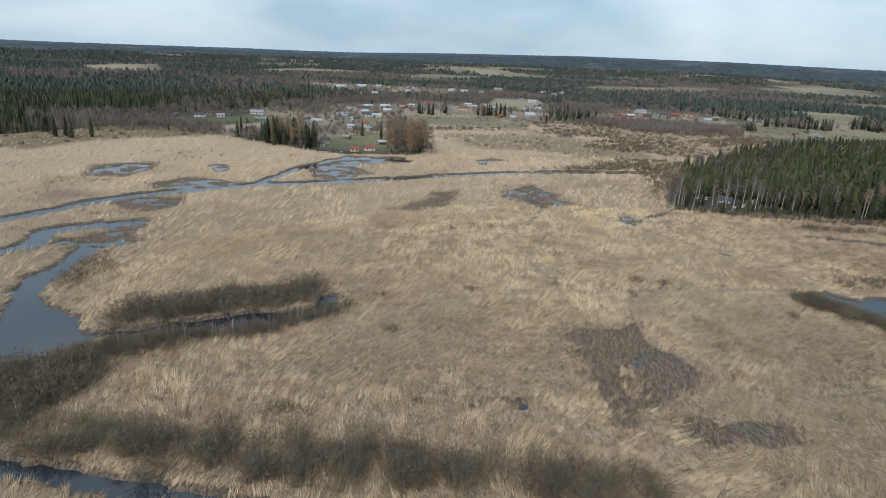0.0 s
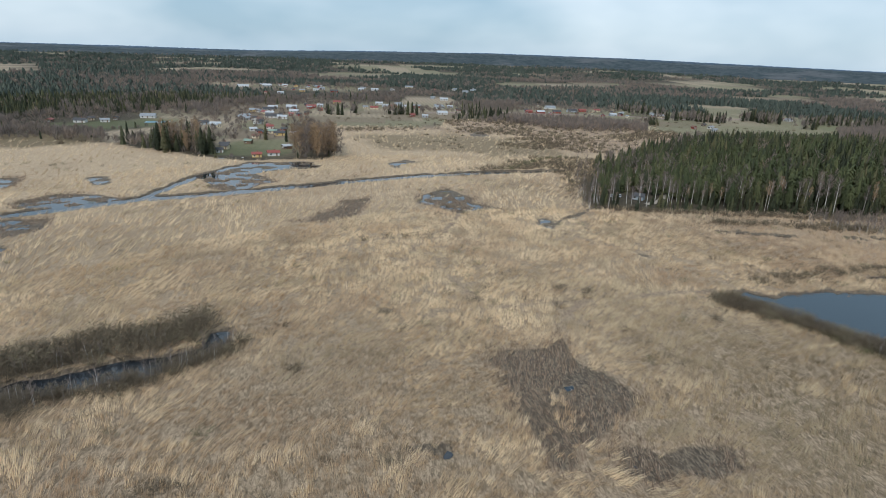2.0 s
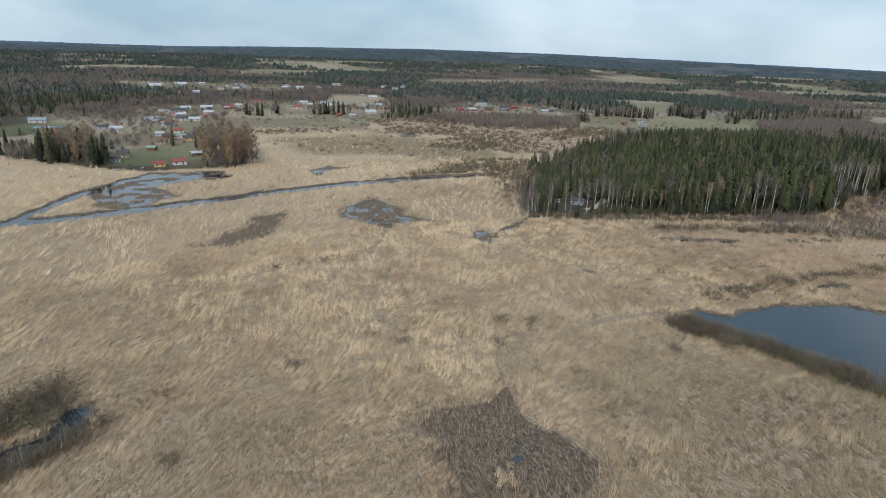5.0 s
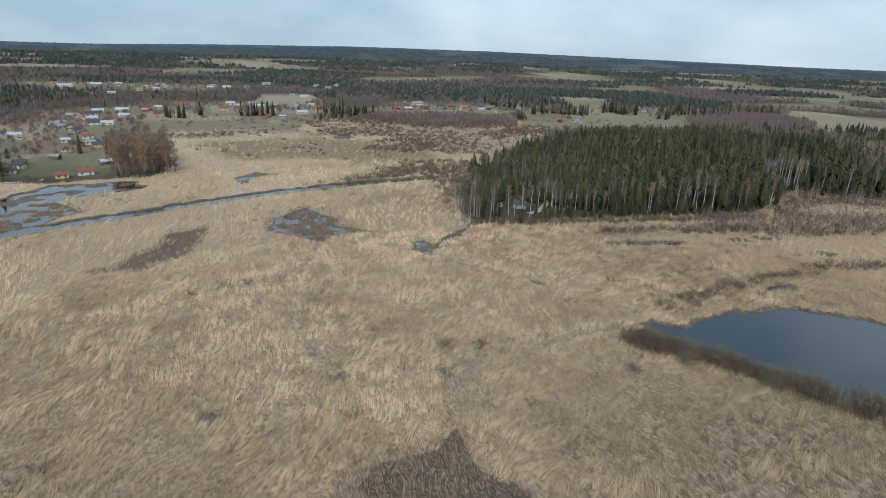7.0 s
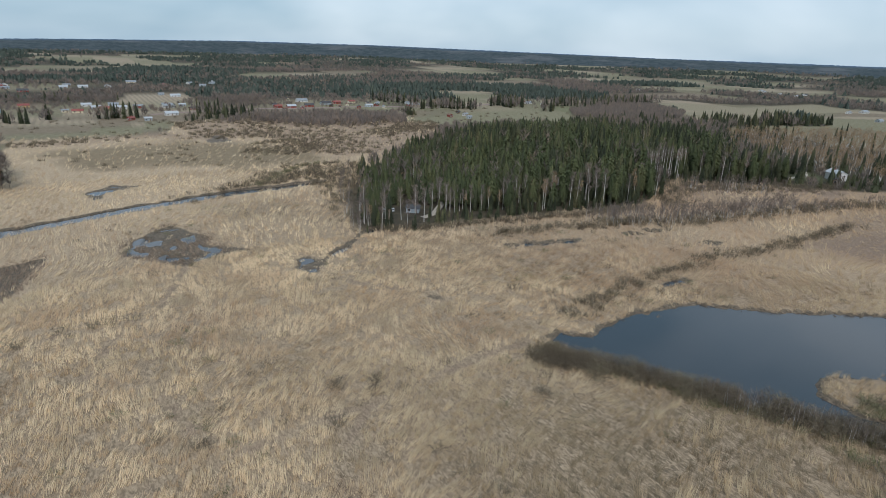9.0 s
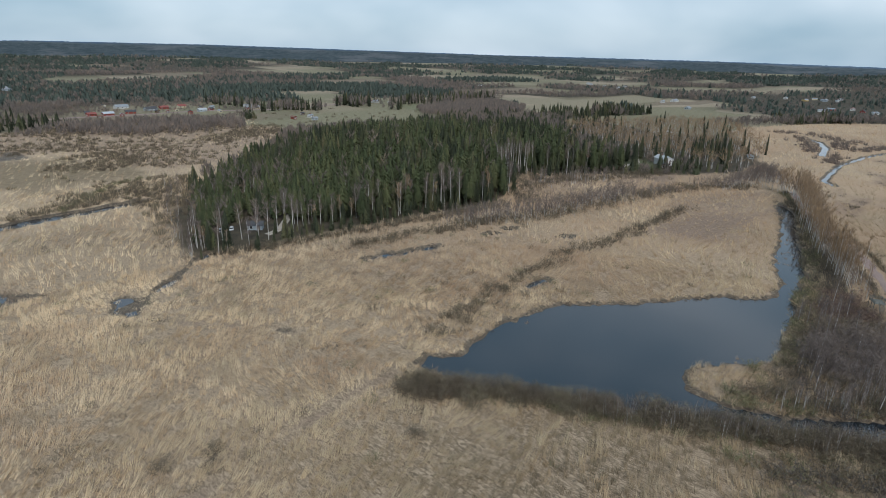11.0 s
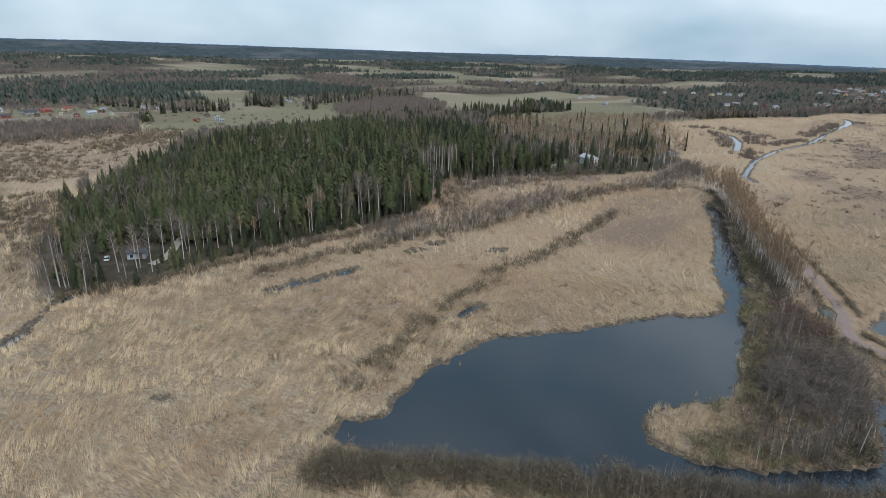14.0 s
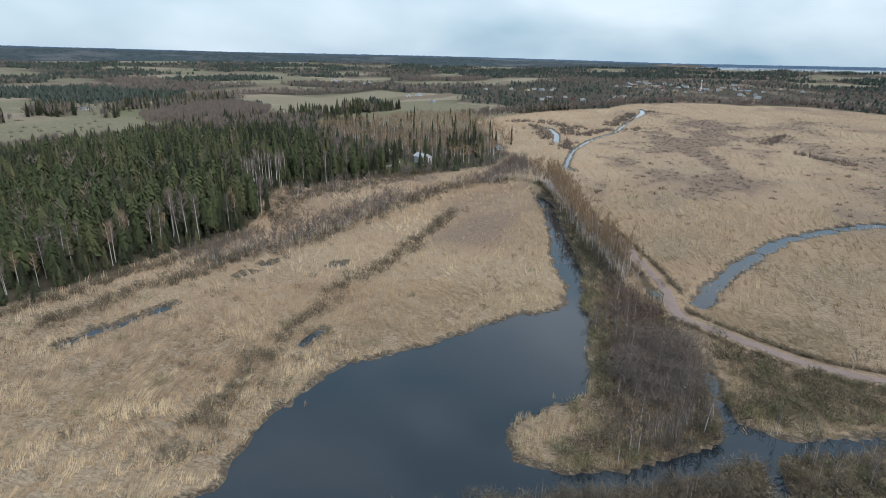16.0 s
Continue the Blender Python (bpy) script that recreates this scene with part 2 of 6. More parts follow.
# Far trees, paler than near ones: distance haze is put into these colours.
HAZED_CONIFER = plant_material("hazed_conifers", [(0.0, (0.042, 0.056, 0.048)), (0.6, (0.064, 0.080, 0.066)), (1.0, (0.098, 0.112, 0.086))], 0.8, 0.0, None, 0.4)
HAZED_BIRCH = plant_material("hazed_birches", [(0.0, (0.125, 0.108, 0.098)), (0.6, (0.195, 0.162, 0.142)), (1.0, (0.28, 0.21, 0.155))], 0.85, 0.0, None, 0.4)
OLIVE = plant_material("olive_willow", [(0.0, (0.10, 0.098, 0.055)), (0.5, (0.165, 0.158, 0.085)), (1.0, (0.25, 0.24, 0.125))], 0.85, 0.0, None, 0.4)
DARK_TWIG = plant_material("dark_alder_twigs", [(0.0, (0.065, 0.054, 0.046)), (0.6, (0.115, 0.096, 0.080)), (1.0, (0.16, 0.135, 0.108))], 0.85, 0.0, None, 0.4)
REDTWIG = plant_material("red_brown_twigs", [(0.0, (0.105, 0.070, 0.058)), (1.0, (0.19, 0.130, 0.108))], 0.85, 0.0, None, 0.4)
TAWNY = plant_material("tawny_birch_twigs", [(0.0, (0.20, 0.145, 0.098)), (0.5, (0.28, 0.198, 0.128)), (1.0, (0.38, 0.26, 0.15))], 0.85, 0.0, None, 0.3)

# ---- the plan, in metres: outlines and lines of waters, wet ground, roads, woods and fields, read off the camera's view ----
POND = [(88, 125), (92, 127), (93, 124), (96, 122), (101, 124), (111, 125), (118, 124), (127, 123), (134, 116), (144, 108), (156, 101), (164, 92), (177, 92), (190, 98), (215, 103), (244, 111), (261, 117), (265, 116), (251, 108), (214, 98), (196, 93), (194, 91), (173, 88), (155, 85), (140, 83), (133, 83), (128, 87), (122, 92), (117, 92), (114, 89), (114, 83), (118, 75), (123, 65), (121, 64), (114, 73), (107, 85), (100, 97), (94, 107), (89, 117)]
FORK = [(151, 64), (143, 63), (135, 62), (133, 60), (132, 55), (135, 47), (138, 42), (135, 42), (129, 51), (127, 57), (119, 56), (117, 59), (125, 59), (122, 64), (118, 70), (114, 76), (118, 76), (122, 70), (127, 64), (133, 63), (141, 65), (148, 66)]
LEFT_POND = [(-73, 79), (-66, 81), (-62, 84), (-59, 91), (-64, 93), (-67, 98), (-75, 102), (-81, 107), (-82, 111), (-84, 123), (-84, 137), (-91, 138), (-88, 124), (-90, 115), (-86, 106), (-80, 96), (-90, 88)]
DITCH = [(-60, 92), (-49, 97.5), (-40, 101.5), (-30, 104.5), (-25, 107), (-26, 112), (-22, 113), (-21, 106), (-29, 99), (-43, 93), (-56, 89)]
RIVER = [(-147, 131), (-135, 146), (-124, 156), (-120, 163), (-113, 177), (-102, 191), (-79, 206), (-71, 213), (-57, 217), (-41, 224), (-20, 234), (4, 246), (29, 256), (57, 264), (94, 269)]
BRANCH = [(-71, 213), (-66, 233), (-61, 252), (-52, 271), (-40, 277), (-18, 275)]
BRAID = [(-112, 128), (-106, 130), (-102, 136), (-106, 147), (-101, 152), (-94, 156), (-88, 159)]
MEANDER = [(177, 64), (188, 61), (204, 55), (218, 48), (236, 39), (249, 27), (258, 18), (267, 5), (283, -20)]
CANAL = [(318, 110), (326, 116), (351, 118), (378, 120), (423, 116), (446, 111), (463, 106), (490, 103), (537, 101), (593, 95)]
CANAL_END = [(593, 95), (632, 92), (660, 94), (674, 98)]
OXBOW = [(481, 158), (472, 150), (443, 140), (407, 134)]
BACK_DITCH = [(-62, 58), (-52, 57), (-44, 56), (-37, 55), (-30, 54), (-20, 52)]
POOL_LONG = [(115, 172), (122, 171), (129, 168), (135, 167)]
POOL_MID = [(131, 133), (137, 132.4)]
SMALL_POOLS = [[(154, 165), (157, 164)], [(162, 165), (166, 163)], [(168, 149), (171, 147)]]
HOLE = [(9, 76), (13, 75)]
MIRE = [(22, 209), (24, 222), (36, 231), (44, 216), (44, 209), (53, 200), (45, 199), (35, 195), (25, 204)]
WET_CORNER = [(59, 189), (64, 187), (65, 181), (60, 175), (58, 182)]
WET_SPOT = [(76, 154), (81, 153), (80, 149), (77, 150)]
FLAT_A = [(-136, 215), (-143, 235), (-136, 244), (-123, 247), (-119, 229), (-121, 216)]
FLAT_B = [(-108, 207), (-100, 218), (-84, 221), (-73, 212), (-87, 201), (-103, 199)]
FLAT_C = [(-103, 247), (-94, 249), (-87, 233), (-94, 232)]
FLAT_D = [(-107, 180), (-97, 188), (-87, 190), (-83, 178), (-90, 168), (-98, 173)]
FLAT_E = [(-95, 160), (-83, 158), (-79, 140), (-92, 138), (-97, 142), (-91, 150)]
BAY_FLAT = [(-62, 252), (-54, 271), (-37, 253), (-29, 242), (-40, 226), (-49, 226)]
BROWN_WEST = [(-131, 177), (-131, 191), (-118, 193), (-112, 183), (-124, 175)]
POOL_ARMS = [[(-97, 140), (-90, 138.5), (-83, 139.5)], [(-103, 151), (-97, 157.5), (-89, 157.5)]]
BAY = [(-53, 274), (-49, 286), (-19, 286), (-16, 271), (-35, 263), (-50, 249), (-59, 250)]
CREEK = [(63, 182), (74, 191), (82, 199), (92, 205)]
CREEK_LOW = [(63, 177), (66, 166), (72, 160), (75, 156), (79, 149)]
DARK = [(23, 98), (26, 102), (36, 102), (40, 108), (41, 106), (39, 98), (44, 93), (46, 87), (41, 81), (37, 77), (30, 75), (29, 70), (27, 71), (28, 76), (26, 80), (25, 83), (22, 83), (26, 89), (26, 95)]
DARK_LOW = [(38, 75), (44, 73), (53, 73), (52, 69), (48, 67), (40, 66), (36, 70)]
DARK_FAR = [(-17, 184), (-8, 197), (-3, 211), (5, 214), (1, 192), (-11, 183)]
TRACKS = [[(34.6, 192.6), (28.9, 177.9), (22.5, 161.4), (17.7, 160.6)], [(22.5, 161.4), (21.4, 142.9), (24.8, 129.9), (26.6, 124.2)],
          [(14.8, 116.2), (23.8, 119.1), (33.5, 119.5), (43.5, 120.9), (56.8, 122.0), (70.5, 124.8), (82.8, 125.3)],
          [(42.4, 113.2), (45.2, 117.1), (49, 120.2)], [(26.5, 119.7), (27.4, 112.1), (26.7, 105.9)],
          [(-2, 161), (2, 163), (10, 168), (20, 164)], [(17, 159), (11, 142), (5, 137)], [(-3, 150), (-4, 157), (-2, 161)], [(7, 118), (7, 130), (8, 138)]]
GRAVEL_ROAD = [(286, 118), (268, 111), (245, 102), (219, 86), (195, 76), (180, 71), (168, 69), (163, 62), (159, 56), (155, 49), (153.5, 42), (153, 33), (154, 22), (158, 0)]
FOREST = [(86, 202), (98, 200), (115, 203), (130, 198.5), (148, 194.5), (165, 190.5), (184, 188), (200, 190), (207, 201), (221, 207), (237, 197), (262, 186), (282, 184), (284, 212), (310, 240), (335, 258), (338, 280), (312, 296), (288, 311), (250, 315), (215, 320), (186, 314), (161, 301), (137, 284), (112, 260), (98, 238), (88, 216)]
BIRCH_WOOD = [(310, 195), (330, 215), (345, 250), (400, 300), (474, 272), (522, 226), (410, 160), (330, 146), (312, 150), (318, 180)]
MEADOWS = [[(253, 438), (319, 549), (389, 518), (435, 460), (472, 434), (350, 380), (300, 375)], [(239, 479), (315, 493), (455, 497), (389, 428), (252, 398), (220, 443)],
           [(348, 424), (543, 432), (689, 406), (620, 368), (450, 363)], [(-45, 547), (88, 541), (58, 433), (-25, 425)], [(88, 545), (250, 555), (320, 520), (290, 480), (165, 515)]]
STUBBLE = [[(637, 558), (666, 511), (623, 408), (523, 380), (482, 384), (516, 416), (562, 481)], [(451, 382), (559, 453), (678, 409), (607, 368), (514, 345)], [(40, 610), (58, 715), (112, 745), (112, 655), (73, 575)], [(-640, 1030), (-602, 1254), (-452, 957), (-526, 885)], [(-145, 373), (-120, 402), (-107, 347), (-125, 331)]]
LAWNS = [[(281, 190), (298, 197), (311, 196), (309, 186), (296, 180)], [(441, 530), (474, 499), (395, 443), (405, 492)], [(-72, 300), (-36, 298), (-22, 340), (-40, 356), (-66, 345)], [(-191, 402), (-125, 450), (-113, 405), (-150, 381)], [(430, 470), (470, 505), (530, 470), (500, 440)], [(255, 590), (330, 620), (350, 590), (280, 565)]]
HEATH = [(-235, 255), (-229, 298), (-206, 351), (-147, 372), (-133, 329), (-174, 304), (-191, 267)]
HEATH_NORTH = [(3, 380), (65, 392), (104, 372), (117, 323), (83, 296), (54, 322), (15, 329)]
DARK_BAND = [(-14, 405), (17, 409), (47, 420), (77, 407), (125, 395), (140, 341)]
GLINT_A = [(72, 402), (86, 407), (88, 386), (75, 382)]
GLINT_B = [(15, 284), (24, 296), (34, 289), (23, 282), (18, 272)]
VILLAGES = [(-25, 470, 115, 165), (55, 565, 150, 75), (235, 592, 100, 45), (-90, 845, 140, 50)]
SHRUB_ZONE = [(70, 475), (163, 514), (239, 479), (233, 390), (150, 318), (118, 318), (109, 387), (67, 410)]
SHRUB_BAND = [(48, 263), (70, 285), (94, 298), (119, 306), (125, 280), (100, 245), (84, 225), (90, 260), (70, 264)]
PURPLE = [(372, 100), (411, 99), (477, 92), (537, 70), (600, 45), (560, 10), (512, 0), (441, 15), (386, 30), (290, 30), (266, 58), (284, 76), (335, 90)]
PLANTATION = [(371, 416), (405, 462), (443, 471), (510, 498), (540, 479), (507, 412), (465, 384), (397, 397)]
# The white house's garden, stretched towards the camera to keep the house in sight.
GARDEN = [(276, 186), (298, 201), (316, 199), (316, 182), (306, 167), (292, 165), (280, 174)]
YOUNG_BIRCHES = [(95, 465), (128, 452), (150, 425), (185, 410), (215, 425), (230, 455), (200, 490), (150, 510)]
BROWN_SEDGE = [(257, 144), (275, 126), (242, 113), (201, 115), (188, 134)]
BROWN_TRIANGLE = [(252, 190), (290, 166), (265, 158), (219, 167), (188, 181), (222, 202)]
# the open wetland ends here and woods, yards and fields begin
MARSH = [(-420, -80), (-330, 180), (-229, 300), (-193, 339), (-132, 334), (-94, 310), (-65, 293), (-50, 288), (-14, 292), (-8, 330), (-20, 425), (58, 433), (70, 475), (163, 514), (239, 479), (235, 400), (172, 325), (122, 282), (98, 248), (84, 212), (86, 201), (127, 194), (180, 184), (225, 205), (262, 184), (292, 160), (312, 150), (354, 150), (430, 185), (480, 206), (514, 212), (570, 192), (625, 163), (663, 127), (729, 109), (784, 51), (772, -4), (783, -73), (716, -123), (560, -320), (200, -320), (-200, -320)]


# ---- how each place on the plan is covered ----
def water_edge(x, y):
    """Signed distance from open water, with an uneven shore."""
    d = np.full(x.shape, 1e3)
    for area in (POND, FORK, LEFT_POND, DITCH):
        d = np.minimum(d, to_area(area, x, y))
    for line, half in ((RIVER, 3.3), (BRANCH, 1.9), (BRAID, 3.4), (MEANDER, 1.9), (CANAL, 1.25), (CANAL_END, 2.4), (OXBOW, 1.9), (BACK_DITCH, 1.7), (POOL_LONG, 1.5), (POOL_MID, 1.0), (CREEK, 0.7), *((s, 1.1) for s in SMALL_POOLS), *((s, 1.7) for s in POOL_ARMS), (HOLE, 0.5)):
        d = np.minimum(d, to_line(line, x, y) - half)
    return d + ((fbm(x, y, 4.5, 3) - 0.5) * 2.4 + (vnoise(x, y, 1.9, 4) - 0.5) * 1.0) * np.where(x > 300, 0.3, 1.0)


def mire_edge(x, y):
    d = np.full(x.shape, 1e3)
    for area in (MIRE, WET_CORNER, WET_SPOT, FLAT_A, FLAT_B, FLAT_C, FLAT_D, FLAT_E, BAY_FLAT, BAY, GLINT_A, GLINT_B):
        d = np.minimum(d, to_area(area, x, y))
    return d + (fbm(x, y, 7, 5) - 0.5) * 5


def mud_edge(x, y):
    d = np.full(x.shape, 1e3)
    for area in (DARK, DARK_LOW, DARK_FAR):
        d = np.minimum(d, to_area(area, x, y))
    return d + (fbm(x, y, 7, 7) - 0.5) * 6.0


def track_edge(x, y):
    wiggle = (fbm(x, y, 5, 9) - 0.5) * 1.2 + 1.6 * smooth(0.46, 0.40, fbm(x, y, 9, 10))
    d = to_line(CREEK_LOW, x, y) - 0.3
    for line in TRACKS:
        d = np.minimum(d, to_line(line, x, y))
    return d + wiggle - 0.5


def away(x, y):
    return np.hypot(x - 30, y - 40)


def skyline_height(turn):
    """Ridge height by bearing, in degrees from due east towards north, set to fit the camera's horizon."""
    return np.interp(turn, [-30, 0, 8, 20, 40, 54, 66, 78, 90, 100, 126], [3, 2, 14, 29, 43, 58, 72, 72, 50, 26, 16])


def land(x, y):
    """The height of the dry land, without banks and waters; far out it rises to fit the camera's skyline."""
    far = away(x, y)
    hill = 7.0 * np.exp(-(((x - 215) / 75) ** 2 + ((y - 252) / 50) ** 2))
    swell = smooth(600, 1500, far) * (fbm(x, y, 700, 21) - 0.35) * 16
    rise = 12 + 0.29 * (skyline_height(np.degrees(np.arctan2(y - 40, x - 30))) + 8)
    ridge = smooth(1300, 3200, far) * rise * (1 + 0.5 * (fbm(x, y, 1400, 23) - 0.5))
    lake_land = 9.0 * smooth(1400, 2250, far) * smooth(18, 9, np.degrees(np.arctan2(y - 40, x - 30)))
    return np.maximum(hill + np.maximum(swell, -1) + ridge, lake_land)


def lake_part(x, y):
    """1 where the far lake lies, south of due east."""
    turn = np.degrees(np.arctan2(y - 40, x - 30))
    far = away(x, y)
    return smooth(0, -2, turn + 5 * (fbm(x, y, 500, 31) - 0.5)) * smooth(2330, 2410, far + 700 * (fbm(x, y, 700, 33) - 0.5))


def parcels(x, y, size=125.0, seed=141):
    """Woodlots and fields with plain borders: one chance and one kind, 0 to 1, for each."""
    u = (x * 0.75 + 0.2 * y + 60 * (fbm(x, y, 120, 143) - 0.5)) / size
    v = (y - 0.15 * x + 60 * (fbm(x, y, 120, 147) - 0.5)) / size
    iu, iv = np.floor(u), np.floor(v)
    best, lot, kind = np.full(u.shape, 9.0), np.zeros(u.shape), np.zeros(u.shape)
    for a in (-1, 0, 1):
        for b in (-1, 0, 1):
            cu, cv = iu + a, iv + b
            d = (cu + lattice(cu, cv, seed) - u) ** 2 + (cv + lattice(cu, cv, seed + 1) - v) ** 2
            near = d < best
            best = np.where(near, d, best)
            lot, kind = np.where(near, lattice(cu, cv, seed + 2), lot), np.where(near, lattice(cu, cv, seed + 3), kind)
    return lot, kind


def covers_at(x, y):
    """All covers at once: arrays from 0 to 1, and the height."""
    x, y = np.asarray(x, float), np.asarray(y, float)
    c = {}
    w, m, k = water_edge(x, y), mire_edge(x, y), mud_edge(x, y)
    wob = (fbm(x, y, 12, 11) - 0.5) * 8
    marsh = to_area(MARSH, x, y, 400) + wob
    c["track"] = track_edge(x, y)
    c["water"], c["mire"], c["mud"], c["marsh_edge"] = w, m, k, marsh
    c["marsh"] = smooth(2, -2, marsh)
    c["forest"] = smooth(1.5, -1.5, to_area(FOREST, x, y) + wob * 0.3)
    c["birch"] = smooth(4, -4, to_area(BIRCH_WOOD, x, y) + wob)
    c["meadow"] = np.max([smooth(3, -3, to_area(a, x, y, 80) + wob * 0.7) for a in MEADOWS], 0)
    c["stubble"] = np.max([smooth(3, -3, to_area(a, x, y, 80) + wob * 0.4) for a in STUBBLE], 0)
    c["lawn"] = np.max([smooth(3, -3, to_area(a, x, y, 80) + wob * 0.4) for a in LAWNS], 0)
    c["heath"] = np.maximum(smooth(6, -6, to_area(HEATH, x, y) + wob * 2), 0.8 * smooth(10, -10, to_area(HEATH_NORTH, x, y) + wob * 4))
    c["shrubs"] = np.maximum(smooth(12, 4, to_line(DARK_BAND, x, y) + wob * 0.8), smooth(6, -6, to_area(SHRUB_ZONE, x, y) + wob * 2), smooth(4, -4, to_area(SHRUB_BAND, x, y) + wob))
    c["shrubs"] = np.maximum(c["shrubs"], smooth(6, -6, to_area(SHRUB_ZONE, x, y) + wob * 2))
    mottle = smooth(0.47, 0.56, fbm(x * 0.7 + y, y * 1.9 - 0.5 * x, 60, 133, 5))
    c["purple"] = np.maximum(smooth(12, -12, to_area(PURPLE, x, y) + wob * 5), mottle * 0.8 * smooth(230, 280, x) * smooth(130, 100, y))
    c["sedge"] = np.maximum.reduce([smooth(4, -4, to_area(BROWN_WEST, x, y) + wob), smooth(8, -8, to_area(BROWN_SEDGE, x, y) + wob * 2), smooth(3, -3, to_area(BROWN_TRIANGLE, x, y) + wob * 0.5)])
    streak = smooth(0.37, 0.57, fbm(x * 0.7 + y * 0.45, y * 1.5 - x * 0.2, 24, 135, 4))
    c["purple"] = c["purple"] * (0.22 + 0.78 * streak)
    c["sedge"] = c["sedge"] * (0.5 + 0.5 * smooth(0.40, 0.60, fbm(x * 0.8 + y * 0.4, y * 1.4, 13, 137, 4)))
    c["road"] = to_line(GRAVEL_ROAD, x, y)
    bank = smooth(-1.4, 0.35, w)
    c["h"] = land(x, y) + (bank - 1) * 1.1
    wet = smooth(1.0, -2.0, m) * bank
    c["h"] = c["h"] * (1 - wet) + wet * (-0.705 + 0.64 * fbm(x, y, 3.8, 13))
    mud = smooth(1.2, -1.2, k) * bank
    c["h"] = c["h"] * (1 - mud) + mud * (-0.36 - 0.14 * smooth(130, 120, y) + 0.36 * fbm(x, y, 5, 15))
    c["wet"], c["mudded"] = wet, mud
    raise_road = smooth(5.5, 2.6, c["road"])
    c["h"] = np.maximum(c["h"], -1.1 + raise_road * 1.55)
    c["h"] = np.where((c["marsh"] > 0.5) & (w > 0.6) & (wet < 0.05) & (mud < 0.05), np.maximum(c["h"], -0.15) + 0.12 * fbm(x, y, 2.5, 19), c["h"])
    lake = lake_part(x, y)
    c["h"] = c["h"] * (1 - lake) + lake * np.minimum(c["h"], 6.0)
    c["lake"] = lake
    # open land far out, in patches
    far = away(x, y)
    lot, kind = parcels(x, y)
    open_far = (lot < 0.13 + 0.17 * smooth(150, 300, x) * smooth(1300, 950, far) * smooth(250, 400, y) + 0.08 * smooth(700, 900, far) - 0.06 * smooth(1500, 2200, far) - 0.10 * smooth(0, -150, x)) * smooth(430, 470, far)
    open_far = open_far * (1 - c["marsh"]) * (1 - smooth(620, 680, x) * smooth(330, 250, y) * smooth(1250, 1150, x))
    plant = smooth(1, -1, to_area(PLANTATION, x, y))
    c["birch"], c["meadow"], c["stubble"] = np.maximum(c["birch"], plant), c["meadow"] * (1 - plant), c["stubble"] * (1 - plant)
    c["lot"] = kind
    c["village"] = np.max([smooth(1.1, 0.85, np.hypot((x - a) / p, (y - b) / q) + 0.5 * (fbm(x, y, 50, 151) - 0.5)) for a, b, p, q in VILLAGES], 0) * (1 - c["marsh"])
    c["open"] = np.maximum.reduce([c["meadow"], c["stubble"], c["lawn"], open_far, c["marsh"]])
    c["open_far"] = open_far
    return c


def paleness(x, y):
    """How pale the reed is: palest over the open west and north, browner in patches."""
    # The near-eastern cut is olive reed and also lens darkening put into the tone.
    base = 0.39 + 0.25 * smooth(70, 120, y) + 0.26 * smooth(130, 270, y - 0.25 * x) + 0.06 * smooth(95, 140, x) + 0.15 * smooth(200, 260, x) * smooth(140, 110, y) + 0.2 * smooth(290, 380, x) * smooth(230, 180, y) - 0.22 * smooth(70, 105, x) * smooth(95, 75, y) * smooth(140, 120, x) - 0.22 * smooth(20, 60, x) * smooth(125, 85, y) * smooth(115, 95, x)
    blot = 0.55 * (fbm(x, y, 30, 121, 4) - 0.5) + 0.26 * (fbm(x, y, 110, 123, 2) - 0.5)
    tan = smooth(45, 15, np.hypot((x + 35) / 1.3, (y - 150) / 0.6)) * 0.12
    north_of_pond = 0.14 * smooth(95, 120, x) * smooth(100, 112, y) * smooth(178, 160, y)
    by_road = 0.07 * smooth(138, 148, x) * smooth(215, 190, x) * smooth(82, 72, y)
    olive = 0.3 * smooth(50, 75, x) * smooth(118, 90, y) * smooth(112, 100, x) * smooth(0.48, 0.6, fbm(x, y, 14, 125))
    return np.clip(base + blot - tan - north_of_pond - by_road - olive, 0.05, 0.95)


def ground_height(x, y):
    return covers_at(np.atleast_1d(np.asarray(x, float)), np.atleast_1d(np.asarray(y, float)))["h"]

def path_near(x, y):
    """Distance from the camera's path, along which the reed is built densest."""
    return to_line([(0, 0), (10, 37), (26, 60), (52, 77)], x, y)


# ---- ground: one sheet out to the horizon ----
def axis(a, b, step, far_a, far_b, grow=1.115):
    inner = list(np.arange(a, b + 0.01, step))
    up, s = [b], step
    while up[-1] < far_b:
        s *= grow
        up.append(up[-1] + min(s, 110))
    down, s = [a], step
    while down[-1] > far_a:
        s *= grow
        down.append(down[-1] - min(s, 110))
    return np.array(down[:0:-1] + inner + up[1:])


GX, GY = axis(-150, 300, 1.5, -3000, 304), axis(40, 290, 1.5, -1700, 3150)
GX = np.concatenate([GX[GX < 301], axis(303, 680, 3.6, 300, 3150)[1:]])
mx, my = np.meshgrid(GX, GY)
cover = covers_at(mx.ravel(), my.ravel())
gverts = np.stack([mx.ravel(), my.ravel(), cover["h"]], -1)
nx, ny = len(GX), len(GY)
corner = (np.arange(ny - 1)[:, None] * nx + np.arange(nx - 1)[None]).ravel()
gtris = np.concatenate([np.stack([corner, corner + 1, corner + nx + 1], -1), np.stack([corner, corner + nx + 1, corner + nx], -1)])


